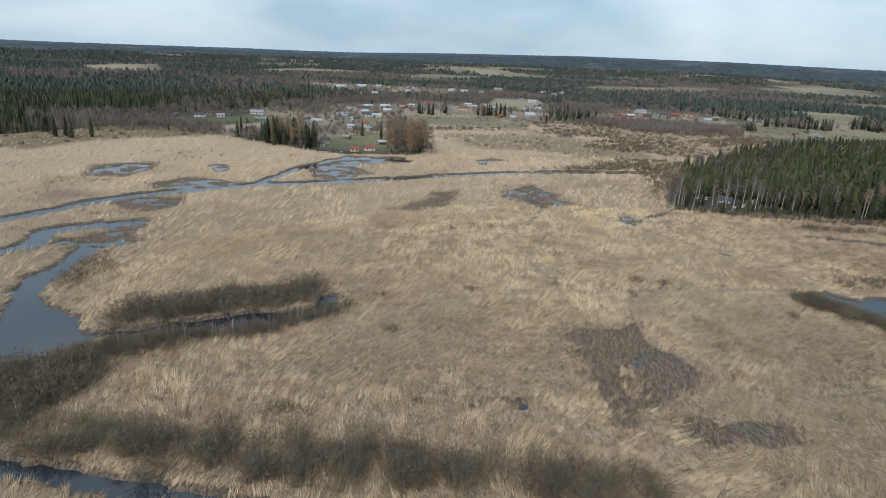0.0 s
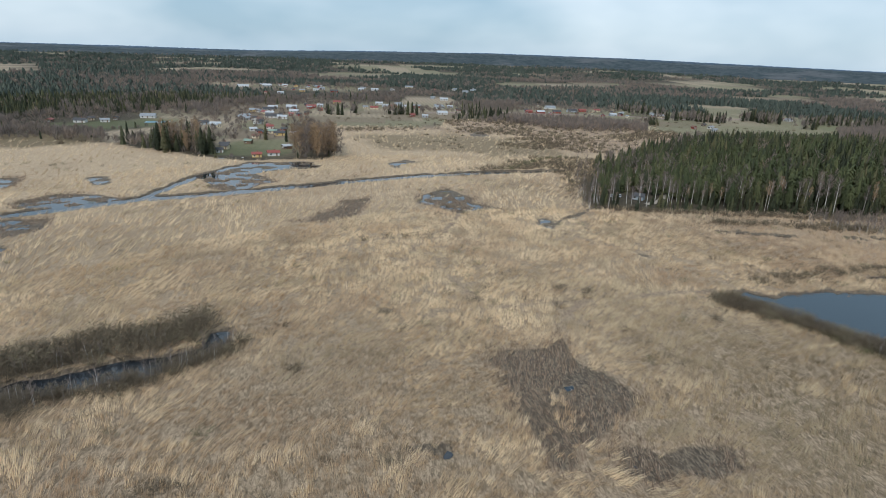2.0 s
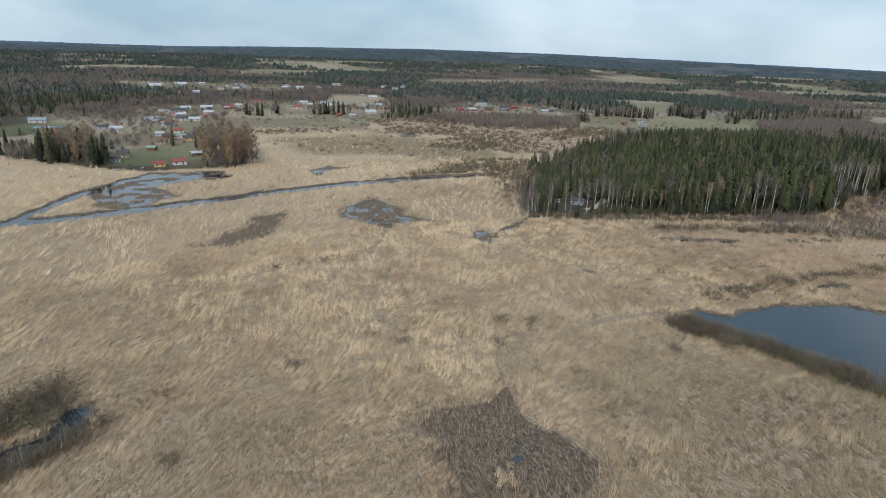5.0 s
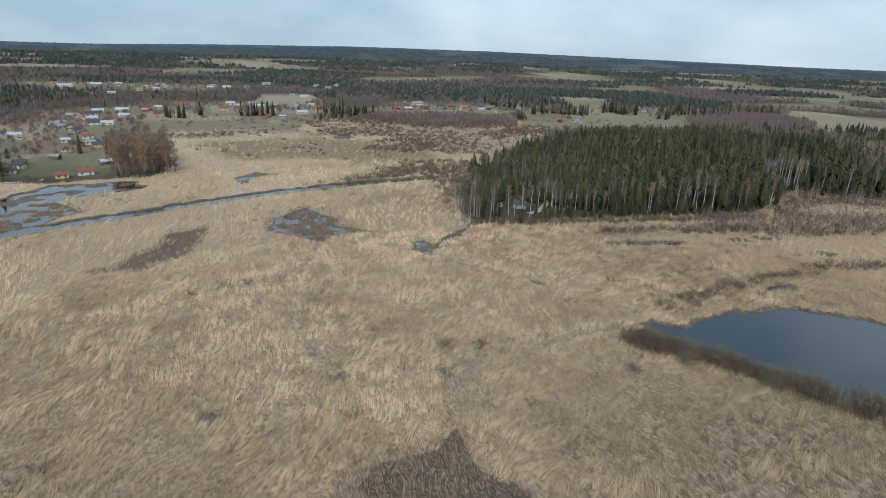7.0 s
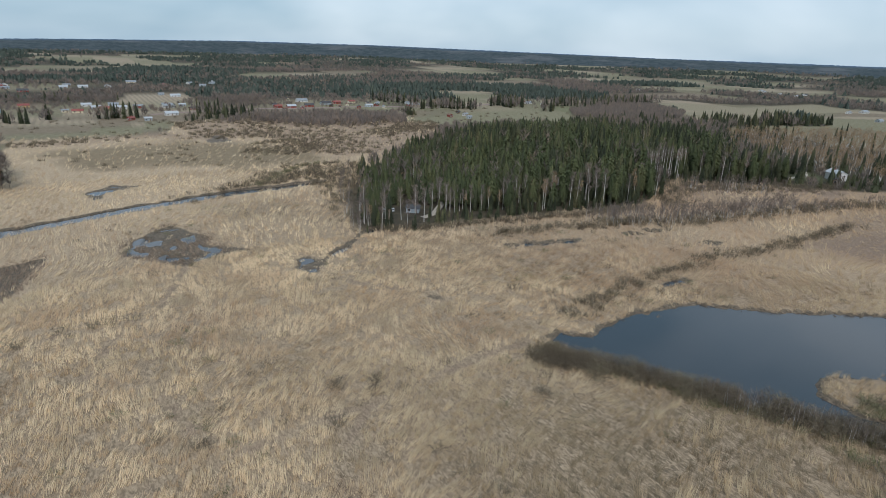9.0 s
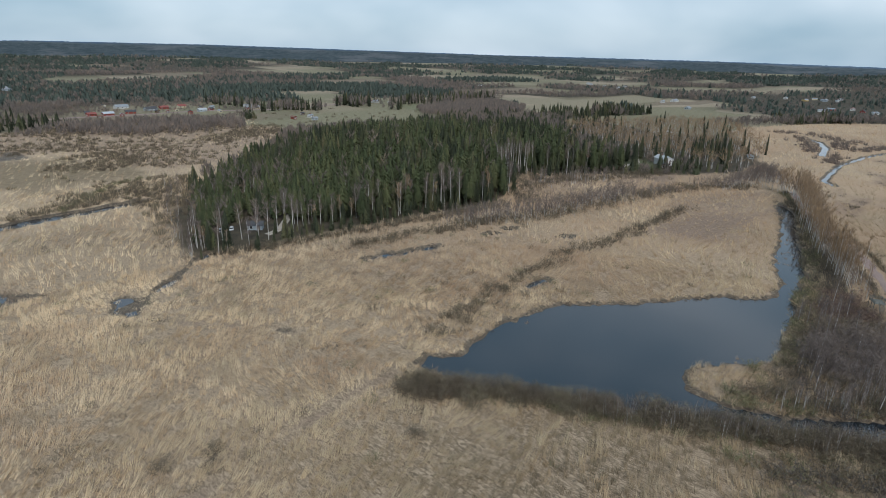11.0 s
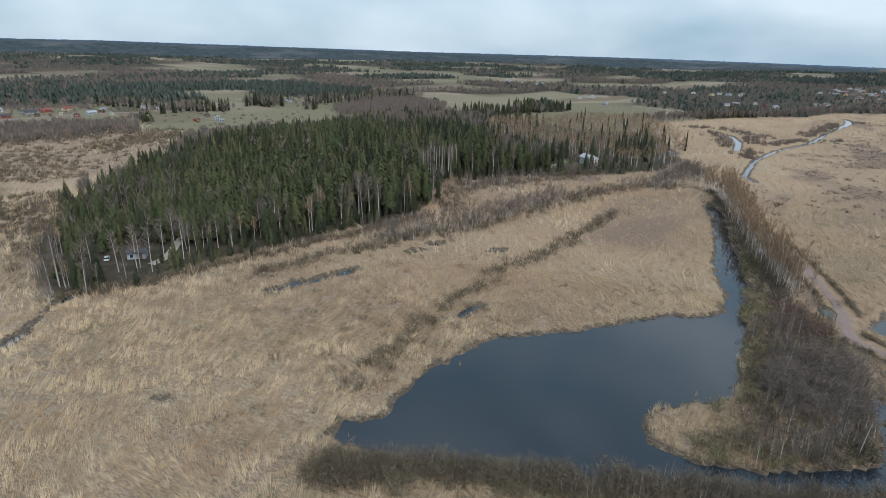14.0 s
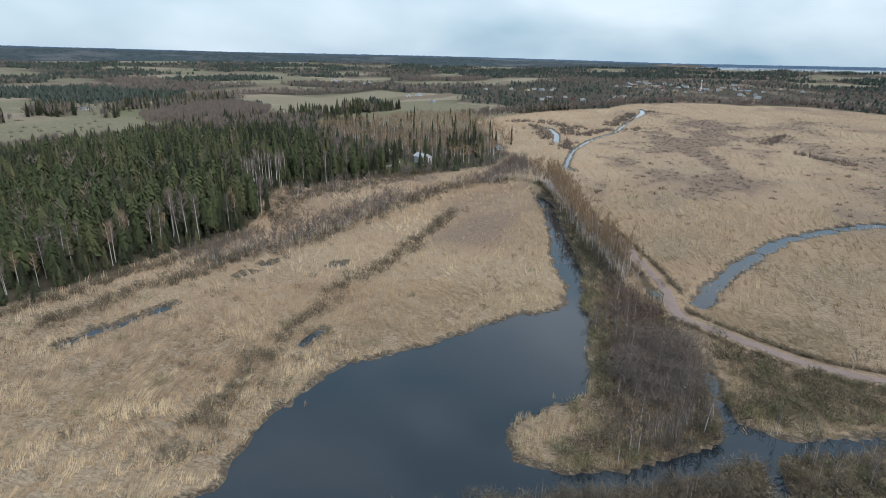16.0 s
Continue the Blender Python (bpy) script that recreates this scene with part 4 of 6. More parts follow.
def feather_tree(rng, count=13, width=0.046):
    """A soft rounded crown of upright twig sprays, for bare trees far off."""
    out = []
    for k in range(count):
        a, r = k * 2.39996 + rng.random(), math.sqrt((k + 0.5) / count)
        top = (0.98 - 0.40 * r ** 2.2) * (0.86 + 0.2 * rng.random())
        foot = top - 0.22 - 0.2 * rng.random()
        sliver(out, (0.13 * r * math.cos(a), 0.13 * r * math.sin(a), max(0.05, foot)), (0.27 * r * math.cos(a), 0.27 * r * math.sin(a), top), width, 0, rng)
    sliver(out, (0, 0, 0), (0, 0, 0.7), 0.016, 0, rng)
    return shape(out)


def soft_bush(rng, count=22):
    """A low rounded mound of fine twig tips."""
    out = []
    for k in range(count):
        a, r = k * 2.39996 + rng.random(), math.sqrt((k + 0.5) / count)
        top = (0.95 - 0.5 * r ** 2) * (0.8 + 0.3 * rng.random())
        sliver(out, (0.34 * r * math.cos(a), 0.34 * r * math.sin(a), 0.0), (0.52 * r * math.cos(a), 0.52 * r * math.sin(a), top), 0.035, 0, rng)
    return out


def sapling(rng, twigs=15):
    """One pale stem in a haze of fine upright twigs."""
    out = []
    sliver(out, (0, 0, 0), (rng.normal() * 0.05, rng.normal() * 0.05, 0.92), 0.013, 1, rng)
    for k in range(twigs):
        a, z = rng.random() * 6.28, 0.15 + 0.65 * rng.random()
        r = 0.04 + 0.10 * rng.random()
        root = (0.3 * r * math.cos(a), 0.3 * r * math.sin(a), z)
        sliver(out, root, (root[0] + r * math.cos(a), root[1] + r * math.sin(a), min(1.02, z + 0.16 + 0.2 * rng.random())), 0.0055, 0, rng)
    return shape(out)


SHRUBS_SOFT = [shape(soft_bush(prng)) for _ in range(5)]
BIRCHES_MID = [birch_mid(prng) for _ in range(4)]
SAPLINGS = [sapling(prng) for _ in range(6)]
BIRCHES_FAR = [feather_tree(prng) for _ in range(4)]
BIRCHES_YARD = [feather_tree(prng, 42, 0.017) for _ in range(5)]


def stuff(name, templates, x, y, height, width, mats, label, category, rng, sink=0.1, lean=None, h=None, own=None):
    z = (ground_height(x, y) if h is None else h) - sink
    pick = rng.integers(0, len(templates), len(x))
    batches = []
    for k, tpl in enumerate(templates):
        s = pick == k
        if s.any():
            batches.append(spread(tpl, x[s], y[s], z[s], height[s], width[s], rng, None if lean is None else (lean[0][s], lean[1][s]), None if own is None else own[s]))
    v, t, sl, tint = joined(batches)
    return tagged(new(name, fast_mesh(name, v * U, t, mats, sl, tint)), label, category, kind="stuff")


# ---- reed ----
def hummock(x, y, size=3.1, seed=161):
    """1 on the crown of a tussock, falling to 0 between them."""
    u, v = x / size, y / size
    iu, iv = np.floor(u), np.floor(v)
    best = np.full(u.shape, 9.0)
    for a in (-1, 0, 1):
        for b in (-1, 0, 1):
            cu, cv = iu + a, iv + b
            best = np.minimum(best, (cu + lattice(cu, cv, seed) - u) ** 2 + (cv + lattice(cu, cv, seed + 1) - v) ** 2)
    return np.exp(-best * size * size / 0.75)


def reed_field(name, x0, x1, y0, y1, step, near, far, size, rng, label):
    x, y = jittered(x0, x1, y0, y1, step, rng)
    d = path_near(x, y)
    keep = (d >= near) & (d < far) & (to_area(MARSH, x, y, 400) < 0)
    x, y = x[keep], y[keep]
    c = covers_at(x, y)
    clump = 0.55 * fbm(x, y, 3.4, 61, 2) + 0.45 * (1 - np.abs(2 * vnoise(x, y, 2.7, 62) - 1))
    bare = np.maximum.reduce([0.95 * smooth(0.6, 0.0, c["track"]), smooth(2.6, -1.8, np.where(c["mud"] < c["track"] - 0.01, c["mud"], 9.0)) * (1 - 0.7 * smooth(0.54, 0.62, fbm(x, y, 8, 69))), smooth(0.5, -1.5, c["mire"]) * 0.85])
    ok = (c["water"] > 0.15) & (rng.random(len(x)) > bare) & (c["road"] > 2.3) & (rng.random(len(x)) > np.maximum.reduce([c["heath"] * 0.5, c["sedge"] * 0.4, c["shrubs"] * 0.5, c["purple"] * 0.5])) & (clump + 0.18 * hummock(x, y) > np.where(d[keep] < 125, 0.42, 0.37))
    x, y, clump, hh = x[ok], y[ok], clump[ok], c["h"][ok]
    short = np.maximum(c["purple"], c["sedge"])[ok] * 0.5
    tall = size * (0.25 + 1.5 * clump) * (1 - short) * (0.8 + 0.4 * rng.random(len(x)))
    tall = tall * (0.72 + 0.28 * smooth(0.0, 5.0, c["water"][ok])) * (0.4 + 0.6 * smooth(0.0, 4.0, c["mire"][ok] + 1.0)) * (0.5 + 0.5 * smooth(0.3, 1.6, c["track"][ok]))
    crown = hummock(x, y) * smooth(0.35, 0.55, fbm(x, y, 55, 163)) * smooth(230, 180, y)
    tall = tall * (0.92 + 0.5 * crown)
    lie = -1.3 + 4.4 * fbm(x, y, 17, 63, 3)
    bend = 0.25 + 2.0 * fbm(x, y, 5.5, 65, 3) ** 1.5
    tall = tall / np.sqrt(1 + 0.6 * bend * bend)
    lean = (np.cos(lie) * bend, np.sin(lie) * bend)
    # Tussock tops paler, gaps darker: shade between tufts is put into the tint.
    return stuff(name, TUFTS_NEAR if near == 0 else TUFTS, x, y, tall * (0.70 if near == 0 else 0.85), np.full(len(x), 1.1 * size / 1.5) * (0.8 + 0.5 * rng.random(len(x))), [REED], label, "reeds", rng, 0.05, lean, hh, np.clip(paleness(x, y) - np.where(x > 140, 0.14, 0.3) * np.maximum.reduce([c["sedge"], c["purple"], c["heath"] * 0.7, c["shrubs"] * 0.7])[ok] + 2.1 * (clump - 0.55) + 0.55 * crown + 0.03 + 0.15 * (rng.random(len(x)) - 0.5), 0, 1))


rrng = np.random.default_rng(11)
reed_field("reed_bed", -120, 300, 40, 260, 0.95, 0, 125, 1.5, rrng, "dense dry straw-coloured reeds combed by the wind")
reed_field("reed_bed", -90, 170, -70, 40, 1.8, 0.01, 125, 1.7, rrng, "dense dry straw-coloured reeds combed by the wind")
reed_field("reed_bed", -220, 330, -20, 320, 1.9, 125, 230, 2.0, rrng, "pale dry reeds of the wide wetland")
reed_field("reed_bed", -330, 750, -200, 480, 3.5, 230, 700, 2.0, rrng, "pale dry reeds towards the village and the woods")


# withered sedge on the bare dark ground
mx2, my2 = jittered(-150, 90, 60, 260, 0.9, rrng)
near_mud = np.minimum.reduce([to_area(a, mx2, my2) for a in (DARK, DARK_LOW, DARK_FAR, MIRE, FLAT_A, FLAT_B, FLAT_D, FLAT_E, BAY_FLAT, BAY)])
mx2, my2 = mx2[near_mud < 3], my2[near_mud < 3]
mc = covers_at(mx2, my2)
k = (mc["h"] > WATER_LEVEL - 0.02) & ((mc["mud"] < 1.6) | (mc["mire"] < 1)) & (rrng.random(len(mx2)) < smooth(0.30, 0.5, fbm(mx2, my2, 9, 67)))
lie = 0.4 + 3.2 * fbm(mx2[k], my2[k], 12, 63, 2)
stuff("sedge", TUFTS, mx2[k], my2[k], 0.4 + 0.55 * rrng.random(k.sum()), 0.9 + 0.5 * rrng.random(k.sum()), [SEDGE], "short withered brown sedge on dark wet ground", "sedge", rrng, 0.03, (1.4 * np.cos(lie), 1.4 * np.sin(lie)), mc["h"][k])


# ---- single trees and shrubs ----
def tree_kind(crown, trunk_r, trunk_h, sides, crown_mat, bark, bend=0.0):
    cv, ct, cs = shape(crown)
    tr = []
    trunk_tris(tr, trunk_h, trunk_r, trunk_r * 0.25, sides, 0, bend)
    tv, tt, ts = shape(tr)
    return fast_mesh("crown", cv, ct, [crown_mat]), fast_mesh("trunk", tv, tt, [bark])


SPRUCE_KINDS = [tree_kind(c, 0.012, 0.9, 6, SPRUCE, BARK_DARK) for c in SPRUCES]
PINE_KINDS = [tree_kind(c, 0.013, 0.9, 6, PINE, BARK_DARK, 0.01) for c in PINES]
SHRUB_KINDS = [fast_mesh("willow_shrub", *t[:2], [SHRUB]) for t in SHRUBS]


def tree(name, kind, x, y, z, height, width, turn, label, category, group, tilt=0.0):
    root = new(name)
    root.matrix_basis = pose(x * U, y * U, z * U, tilt, 0, turn) @ Matrix.Diagonal((width * U, width * U, height * U, 1))
    for child, me in zip(("crown", "trunk"), kind):
        new(child, me).parent = root
    return tagged(root, label, category, group)


def along(line, step, wide, rng, keep=1.0):
    """Places scattered along a line of the plan."""
    pts = []
    for (ax, ay), (bx, by) in zip(line, line[1:]):
        length = math.hypot(bx - ax, by - ay)
        for i in range(max(1, int(length / step))):
            if rng.random() < keep:
                t = (i + rng.random()) / max(1, int(length / step))
                pts.append((ax + (bx - ax) * t + rng.normal() * wide / 2, ay + (by - ay) * t + rng.normal() * wide / 2))
    return pts


def within_area(area, step, rng, edge=0.0):
    xs, ys = [p[0] for p in area], [p[1] for p in area]
    x, y = jittered(min(xs), max(xs), min(ys), max(ys), step, rng)
    k = to_area(area, x, y) < -edge
    return [(float(px), float(py)) for px, py in zip(x[k], y[k])]


trng = np.random.default_rng(23)


def clear_of_lookout(x, y):
    """Keeps the lookout, and the camera's sight line to it, free of trees."""
    return math.hypot(x - 174, y - 73.5) > 6 and not (160 < x < 176 and abs(y - 74.2) < 2.2)


single_shrubs, more_shrubs = [], []


def shrub_run(points, low, high, label, group, wide=1.0, dry=True):
    x, y = np.array([p[0] for p in points]), np.array([p[1] for p in points])
    c = covers_at(x, y)
    for px, py, z, w in zip(x, y, c["h"], c["water"]):
        if dry and w < 0.1:
            continue
        h = low + (high - low) * trng.random()
        if len(single_shrubs) >= 285:
            more_shrubs.append((px, py, z, h))
            continue
        single_shrubs.append(h)
        ob = new("willow_shrub", SHRUB_KINDS[trng.integers(len(SHRUB_KINDS))])
        ob.matrix_basis = pose(px * U, py * U, (z - 0.1) * U, 0, 0, trng.random() * 360) @ Matrix.Diagonal((h * U * wide * (0.9 + 0.4 * trng.random()), h * U * wide * (0.9 + 0.4 * trng.random()), h * U, 1))
        tagged(ob, label, "shrub", group)


HEDGE_FAR_BANK = [(-60, 95), (-58, 104), (-48, 109), (-36, 114), (-27, 118), (-25, 113), (-26, 108), (-40, 103), (-53, 97)]
HEDGE_NEAR_BANK = [(-60, 82), (-55, 85.5), (-47, 89.5), (-38, 92.5), (-31, 95.5), (-24, 100.5), (-19, 107)]
LEFT_THICKET = [(-59, 62), (-75, 78), (-61, 79), (-55, 84), (-51, 78), (-53, 70), (-54, 62)]
HEDGE_LOW = [[(-50, 62), (-40, 62), (-33, 61), (-25, 63)], [(-22, 59), (-11, 59), (-4, 59), (6, 57)], [(11, 57), (19, 56), (26, 56)]]
POND_HEDGE = [(83, 121), (87, 115), (92, 106), (96, 99), (100, 92), (105, 84), (110, 75), (117, 63)]
PENINSULA = [(120, 80), (128, 79), (136, 81.5), (150, 84), (166, 86), (174, 84), (170, 76), (160, 70), (150, 66.5), (136, 65), (128, 65.5), (121, 72.5), (118.5, 77)]
shrub_run(along(POND_HEDGE, 0.62, 1.9, trng), 2.2, 3.6, "leafless olive-brown willow shrub on the pond bank", "shrubs along the pond", 1.1, False)
for run in HEDGE_LOW:
    shrub_run(along(run, 0.50, 4.4, trng), 2.0, 4.2, "leafless brown willow shrub in the reeds", "shrubs in the reeds")
shrub_run(along(HEDGE_NEAR_BANK, 0.42, 2.4, trng), 1.7, 2.9, "leafless brown willow shrub on the ditch bank", "shrubs along the ditch", 1.3, False)
shrub_run(within_area(HEDGE_FAR_BANK, 1.9, trng), 2.6, 4.6, "leafless grey-brown willow shrub on the ditch bank", "shrubs along the ditch")
shrub_run(along([(-60, 94), (-49, 99.5), (-40, 103.5), (-31, 106.5)], 1.3, 1.6, trng), 1.8, 3.2, "leafless grey-brown willow shrub on the ditch bank", "shrubs along the ditch", 1.2, False)
shrub_run(within_area(PENINSULA, 2.0, trng), 1.0, 2.1, "leafless grey-brown willow shrub on the wooded point", "shrubs on the point")
shrub_run(within_area(LEFT_THICKET, 1.5, trng), 2.4, 4.4, "leafless dark brown willow shrub in a thicket", "thicket by the water")
more = np.array(more_shrubs)
stuff("willow_thicket", SHRUBS_CLOSE, more[:, 0], more[:, 1], more[:, 3], more[:, 3] * 1.1, [SHRUB], "dense leafless willow thicket by the water", "shrubs", trng, 0.1, None, more[:, 2])

# loose shrubs in runs through the reed, and thickets too many to count
loose = []
for line, step, wide, keep in (([(116, 183), (126, 180), (138, 179), (150, 173), (162, 173)], 0.35, 3.0, 0.9),
                               ([(98, 131), (105, 132), (115, 135), (122, 136), (149, 138), (163, 139), (176, 136), (203, 137), (228, 137)], 0.42, 3.2, 0.85),
                               ([(152, 178), (174, 167), (199, 163), (229, 158), (262, 150), (286, 134)], 0.28, 6.0, 1.0),
                               ([(268, 116), (240, 104), (222, 97), (200, 88), (178, 82)], 0.3, 4.5, 0.9),
                               ([(141, 54), (143, 34), (146, 10)], 0.4, 7.0, 0.9), ([(136, 58), (150, 57), (156, 66)], 0.5, 5.0, 0.8),
                               ([(126, 50), (113, 60), (130, 42)], 0.3, 5.0, 1.0), ([(122, 54), (112, 64), (104, 72)], 0.22, 5.0, 1.0),
                               
                               ([(-3, 164), (10, 167), (25, 169)], 2.2, 1.5, 0.6), ([(39, 119), (56, 124), (68, 131)], 3.5, 2.0, 0.5),
                               ([(46, 259), (67, 271), (88, 279), (112, 290)], 0.3, 8.0, 0.9), ([(82, 212), (86, 226), (96, 250), (112, 286)], 1.1, 7.0, 0.9), ([(84, 203), (100, 195.5), (128, 191), (152, 186), (182, 181)], 0.32, 2.4, 1.0),
                               ([(186, 180), (200, 188), (222, 198), (240, 186), (290, 170)], 0.25, 9.0, 1.0)):
    loose += along(line, step, wide, trng, keep)
loose += along([(122, 66), (135, 65.5), (150, 67.5), (157, 69.5)], 0.25, 1.6, trng) + along([(115, 66), (120, 61), (124, 57)], 0.14, 2.6, trng)
loose += within_area([(137, 60), (152, 60), (158, 66), (156, 57), (151.5, 48), (150.5, 36), (140, 44), (135, 54)], 1.5, trng)
loose += within_area([(-84, 112), (-74, 108), (-75, 125), (-82, 134)], 1.7, trng)
loose += [(30, 130), (21, 127), (10, 111), (-12, 113), (-14, 110), (92, 119), (86, 122), (85, 119), (87, 118), (89, 117), (84, 123), (88, 121), (90, 120), (82, 121), (-2, 74), (-18, 70), (66, 126), (37, 123)]
lx, ly = np.array([p[0] for p in loose]), np.array([p[1] for p in loose])
keep = water_edge(lx, ly) > 0.1
lx, ly = lx[keep], ly[keep]
lh = 0.8 + 1.7 * trng.random(len(lx))
stuff("shrub_thicket", SHRUBS_MANY, lx, ly, lh, lh * (0.95 + 0.5 * trng.random(len(lx))), [SHRUB], "runs of leafless grey-brown willow along old ditches", "shrubs", trng)

# rounder willow clumps at the corner of the pond and standing alone in the reed
clumps = [(83.7, 119.5), (82.5, 118), (81.5, 116.6), (84.2, 114.8), (80.5, 119.3), (82, 120.5), (83.5, 116.5), (47, 128), (53, 127), (74, 111), (-22, 71), (-8.5, 97), (6, 73), (26, 123), (7, 118)]
cx = np.array([x + 0.6 * dx for x, _ in clumps for dx in (-1, 0.2, 1)]) + 0.3 * trng.normal(size=3 * len(clumps))
cy = np.array([y + 0.6 * dy for _, y in clumps for dy in (0.4, -0.8, 0.5)]) + 0.3 * trng.normal(size=3 * len(clumps))
dry = water_edge(cx, cy) > 0.2
ch = np.where(np.arange(len(cx)) < 21, 2.3, 1.2) + 0.6 * trng.random(len(cx))
stuff("willow_clumps", SHRUBS_CLOSE, cx[dry], cy[dry], ch[dry], ch[dry] * 1.35, [SHRUB], "round leafless olive-brown willow clumps in the reeds", "shrubs", trng)

verge = []
for px, py in along(GRAVEL_ROAD, 0.16, 0.0, trng):
    if to_line(GRAVEL_ROAD, np.array([px]), np.array([py]))[0] < 0.2 and clear_of_lookout(px, py):
        side = 1 if trng.random() < 0.5 else -1
        near = min(zip(GRAVEL_ROAD, GRAVEL_ROAD[1:]), key=lambda ab: float(to_line(list(ab), np.array([px]), np.array([py]))[0]))
        dx, dy = near[1][0] - near[0][0], near[1][1] - near[0][1]
        off = side * (2.5 + 0.9 * trng.random()) / math.hypot(dx, dy)
        verge.append((px - dy * off, py + dx * off))
vx, vy = np.array([p[0] for p in verge]), np.array([p[1] for p in verge])
vh = 0.6 + 0.8 * trng.random(len(vx))
stuff("verge_shrubs", SHRUBS_MANY, vx, vy, vh, vh * 1.2, [SHRUB], "low brown bushes along the gravel road", "shrubs", trng)

# scattered dark tussocks and sprouting willow in the reed
sx, sy = jittered(-140, 300, 50, 280, 5.0, trng)
sc = covers_at(sx, sy)
k = (sc["marsh"] > 0.9) & (sc["water"] > 1) & (fbm(sx, sy, 30, 71) > 0.52) & (trng.random(len(sx)) < 0.22) & (sc["mudded"] < 0.1)
east = smooth(30, 70, sx) * smooth(205, 180, sy)
k = k | ((sc["marsh"] > 0.9) & (sc["water"] > 1.5) & (sc["mudded"] < 0.1) & (sx < 185) & (trng.random(len(sx)) < 0.30 * east * smooth(0.46, 0.6, fbm(sx, sy, 22, 75))))
olive = trng.random(len(sx)) < 0.45
for m, mat, words in ((k & ~olive, SHRUB, "low brown tussocks and willow shoots among the reeds"), (k & olive, OLIVE, "low olive willow tussocks among the reeds")):
    stuff("reed_shrubs", SHRUBS_MANY, sx[m], sy[m], 0.7 + 0.9 * trng.random(m.sum()), 1.4 + 1.6 * trng.random(m.sum()), [mat], words, "shrubs", trng, h=sc["h"][m])

# shrub land between the wetland and the village, and brown scrub in the eastern marsh
sx, sy = jittered(-240, 520, -60, 520, 3.6, trng)
sc = covers_at(sx, sy)
amount = np.maximum.reduce([sc["shrubs"] * (0.25 + 0.75 * smooth(0.40, 0.55, fbm(sx, sy, 45, 73))), smooth(3, -3, to_area(SHRUB_BAND, sx, sy)) * 0.9, sc["purple"] * 0.1, sc["heath"] * 0.08, sc["meadow"] * 0.05])
k = (trng.random(len(sx)) < amount) & (sc["water"] > 1)
stuff("scrub", SHRUBS_SOFT, sx[k], sy[k], (1.0 + 1.9 * trng.random(k.sum())) * (1 - 0.6 * sc["purple"][k]), (2.6 + 2.2 * trng.random(k.sum())) * (1 - 0.4 * sc["purple"][k]), [SHRUB], "brown leafless scrub on the wet edge of the fields", "scrub", trng, h=sc["h"][k])


# purple-brown heath and sedge tussocks streaked over the eastern marsh
hx2, hy2 = jittered(240, 640, -60, 135, 3.0, trng)
hc = covers_at(hx2, hy2)
k = (trng.random(len(hx2)) < 0.85 * hc["purple"] ** 1.5) & (hc["water"] > 1) & (hc["marsh"] > 0.9)
stuff("heath_scrub", SHRUBS_SOFT, hx2[k], hy2[k], 0.35 + 1.0 * trng.random(k.sum()) ** 2, 1.3 + 2.8 * trng.random(k.sum()) ** 2, [RUSSET], "low purple-brown scrub streaked over the marsh", "scrub", trng, h=hc["h"][k])


# ---- the wooded rise, birch rows and far woods ----
EDGE_BIRCHES = [tree_kind(birch_crown(prng, 26, 6, 0.40, 0.12, 0.0048), 0.010, 0.96, 6, TAWNY if k == 3 else RUSSET, BARK_WHITE, 0.02) for k in range(4)]


def rim_of(x, y):
    """How far inside the wood's outline."""
    return float(-to_area(FOREST, np.array([float(x)]), np.array([float(y)]))[0])


def low_west(x):
    """The wood stands lower at its western end."""
    return 0.55 + 0.45 * smooth(88, 180, x)


def conifer_or_birch(points, group_name, birch_share, limit, label_part):
    """Nearest trees as single things, the others joined."""
    rest = []
    for n_made, (x, y) in enumerate(points):
        if n_made >= limit:
            rest.append((x, y))
            continue
        z = float(ground_height(x, y)[0]) - 0.15
        r = trng.random() - (0.22 if x < 126 and y < 225 else 0.0) - (0.14 if rim_of(x, y) < 3.5 else 0.0)
        if r < birch_share:
            h = (9.0 + 4.5 * trng.random()) * low_west(x)
            tree("birch_tree", EDGE_BIRCHES[trng.integers(4)], x, y, z, h, h * 0.95, trng.random() * 360, "leafless birch with white bark " + label_part, "birch", "birches " + group_name, trng.normal() * 2)
        elif r < birch_share + 0.12:
            h = (10 + 4 * trng.random()) * low_west(x)
            tree("pine_tree", PINE_KINDS[trng.integers(3)], x, y, z, h, h, trng.random() * 360, "tall olive-green pine " + label_part, "pine", "pines " + group_name, trng.normal())
        else:
            h = (7 + 6.5 * trng.random()) * low_west(x) * (0.7 + 0.3 * smooth(0, 12, rim_of(x, y)))
            tree("spruce_tree", SPRUCE_KINDS[trng.integers(4)], x, y, z, h, h * (1.15 + 0.4 * trng.random()), trng.random() * 360, "dark green spruce " + label_part, "spruce", "spruces " + group_name, trng.normal())
    return rest


wood = within_area(FOREST, 2.5, trng)
YARD = [(93, 199), (104, 198), (113, 204), (117, 214), (111, 221), (98, 221), (92, 212)]
ROCKS = [(152, 208), (262, 232)]
wood = [p for p in wood if to_area(YARD, np.array([p[0]]), np.array([p[1]]))[0] > 0.5 and to_area(GARDEN, np.array([p[0]]), np.array([p[1]]))[0] > 1 and all(math.hypot(p[0] - r[0], p[1] - r[1]) > 4.5 for r in ROCKS)]
rim = np.array([-to_area(FOREST, np.array([p[0]]), np.array([p[1]]))[0] for p in wood])
front = np.array([p[1] - 0.0 * p[0] for p in wood])
order = np.argsort(rim + 0.12 * (front - 190))
wood = [wood[i] for i in order]
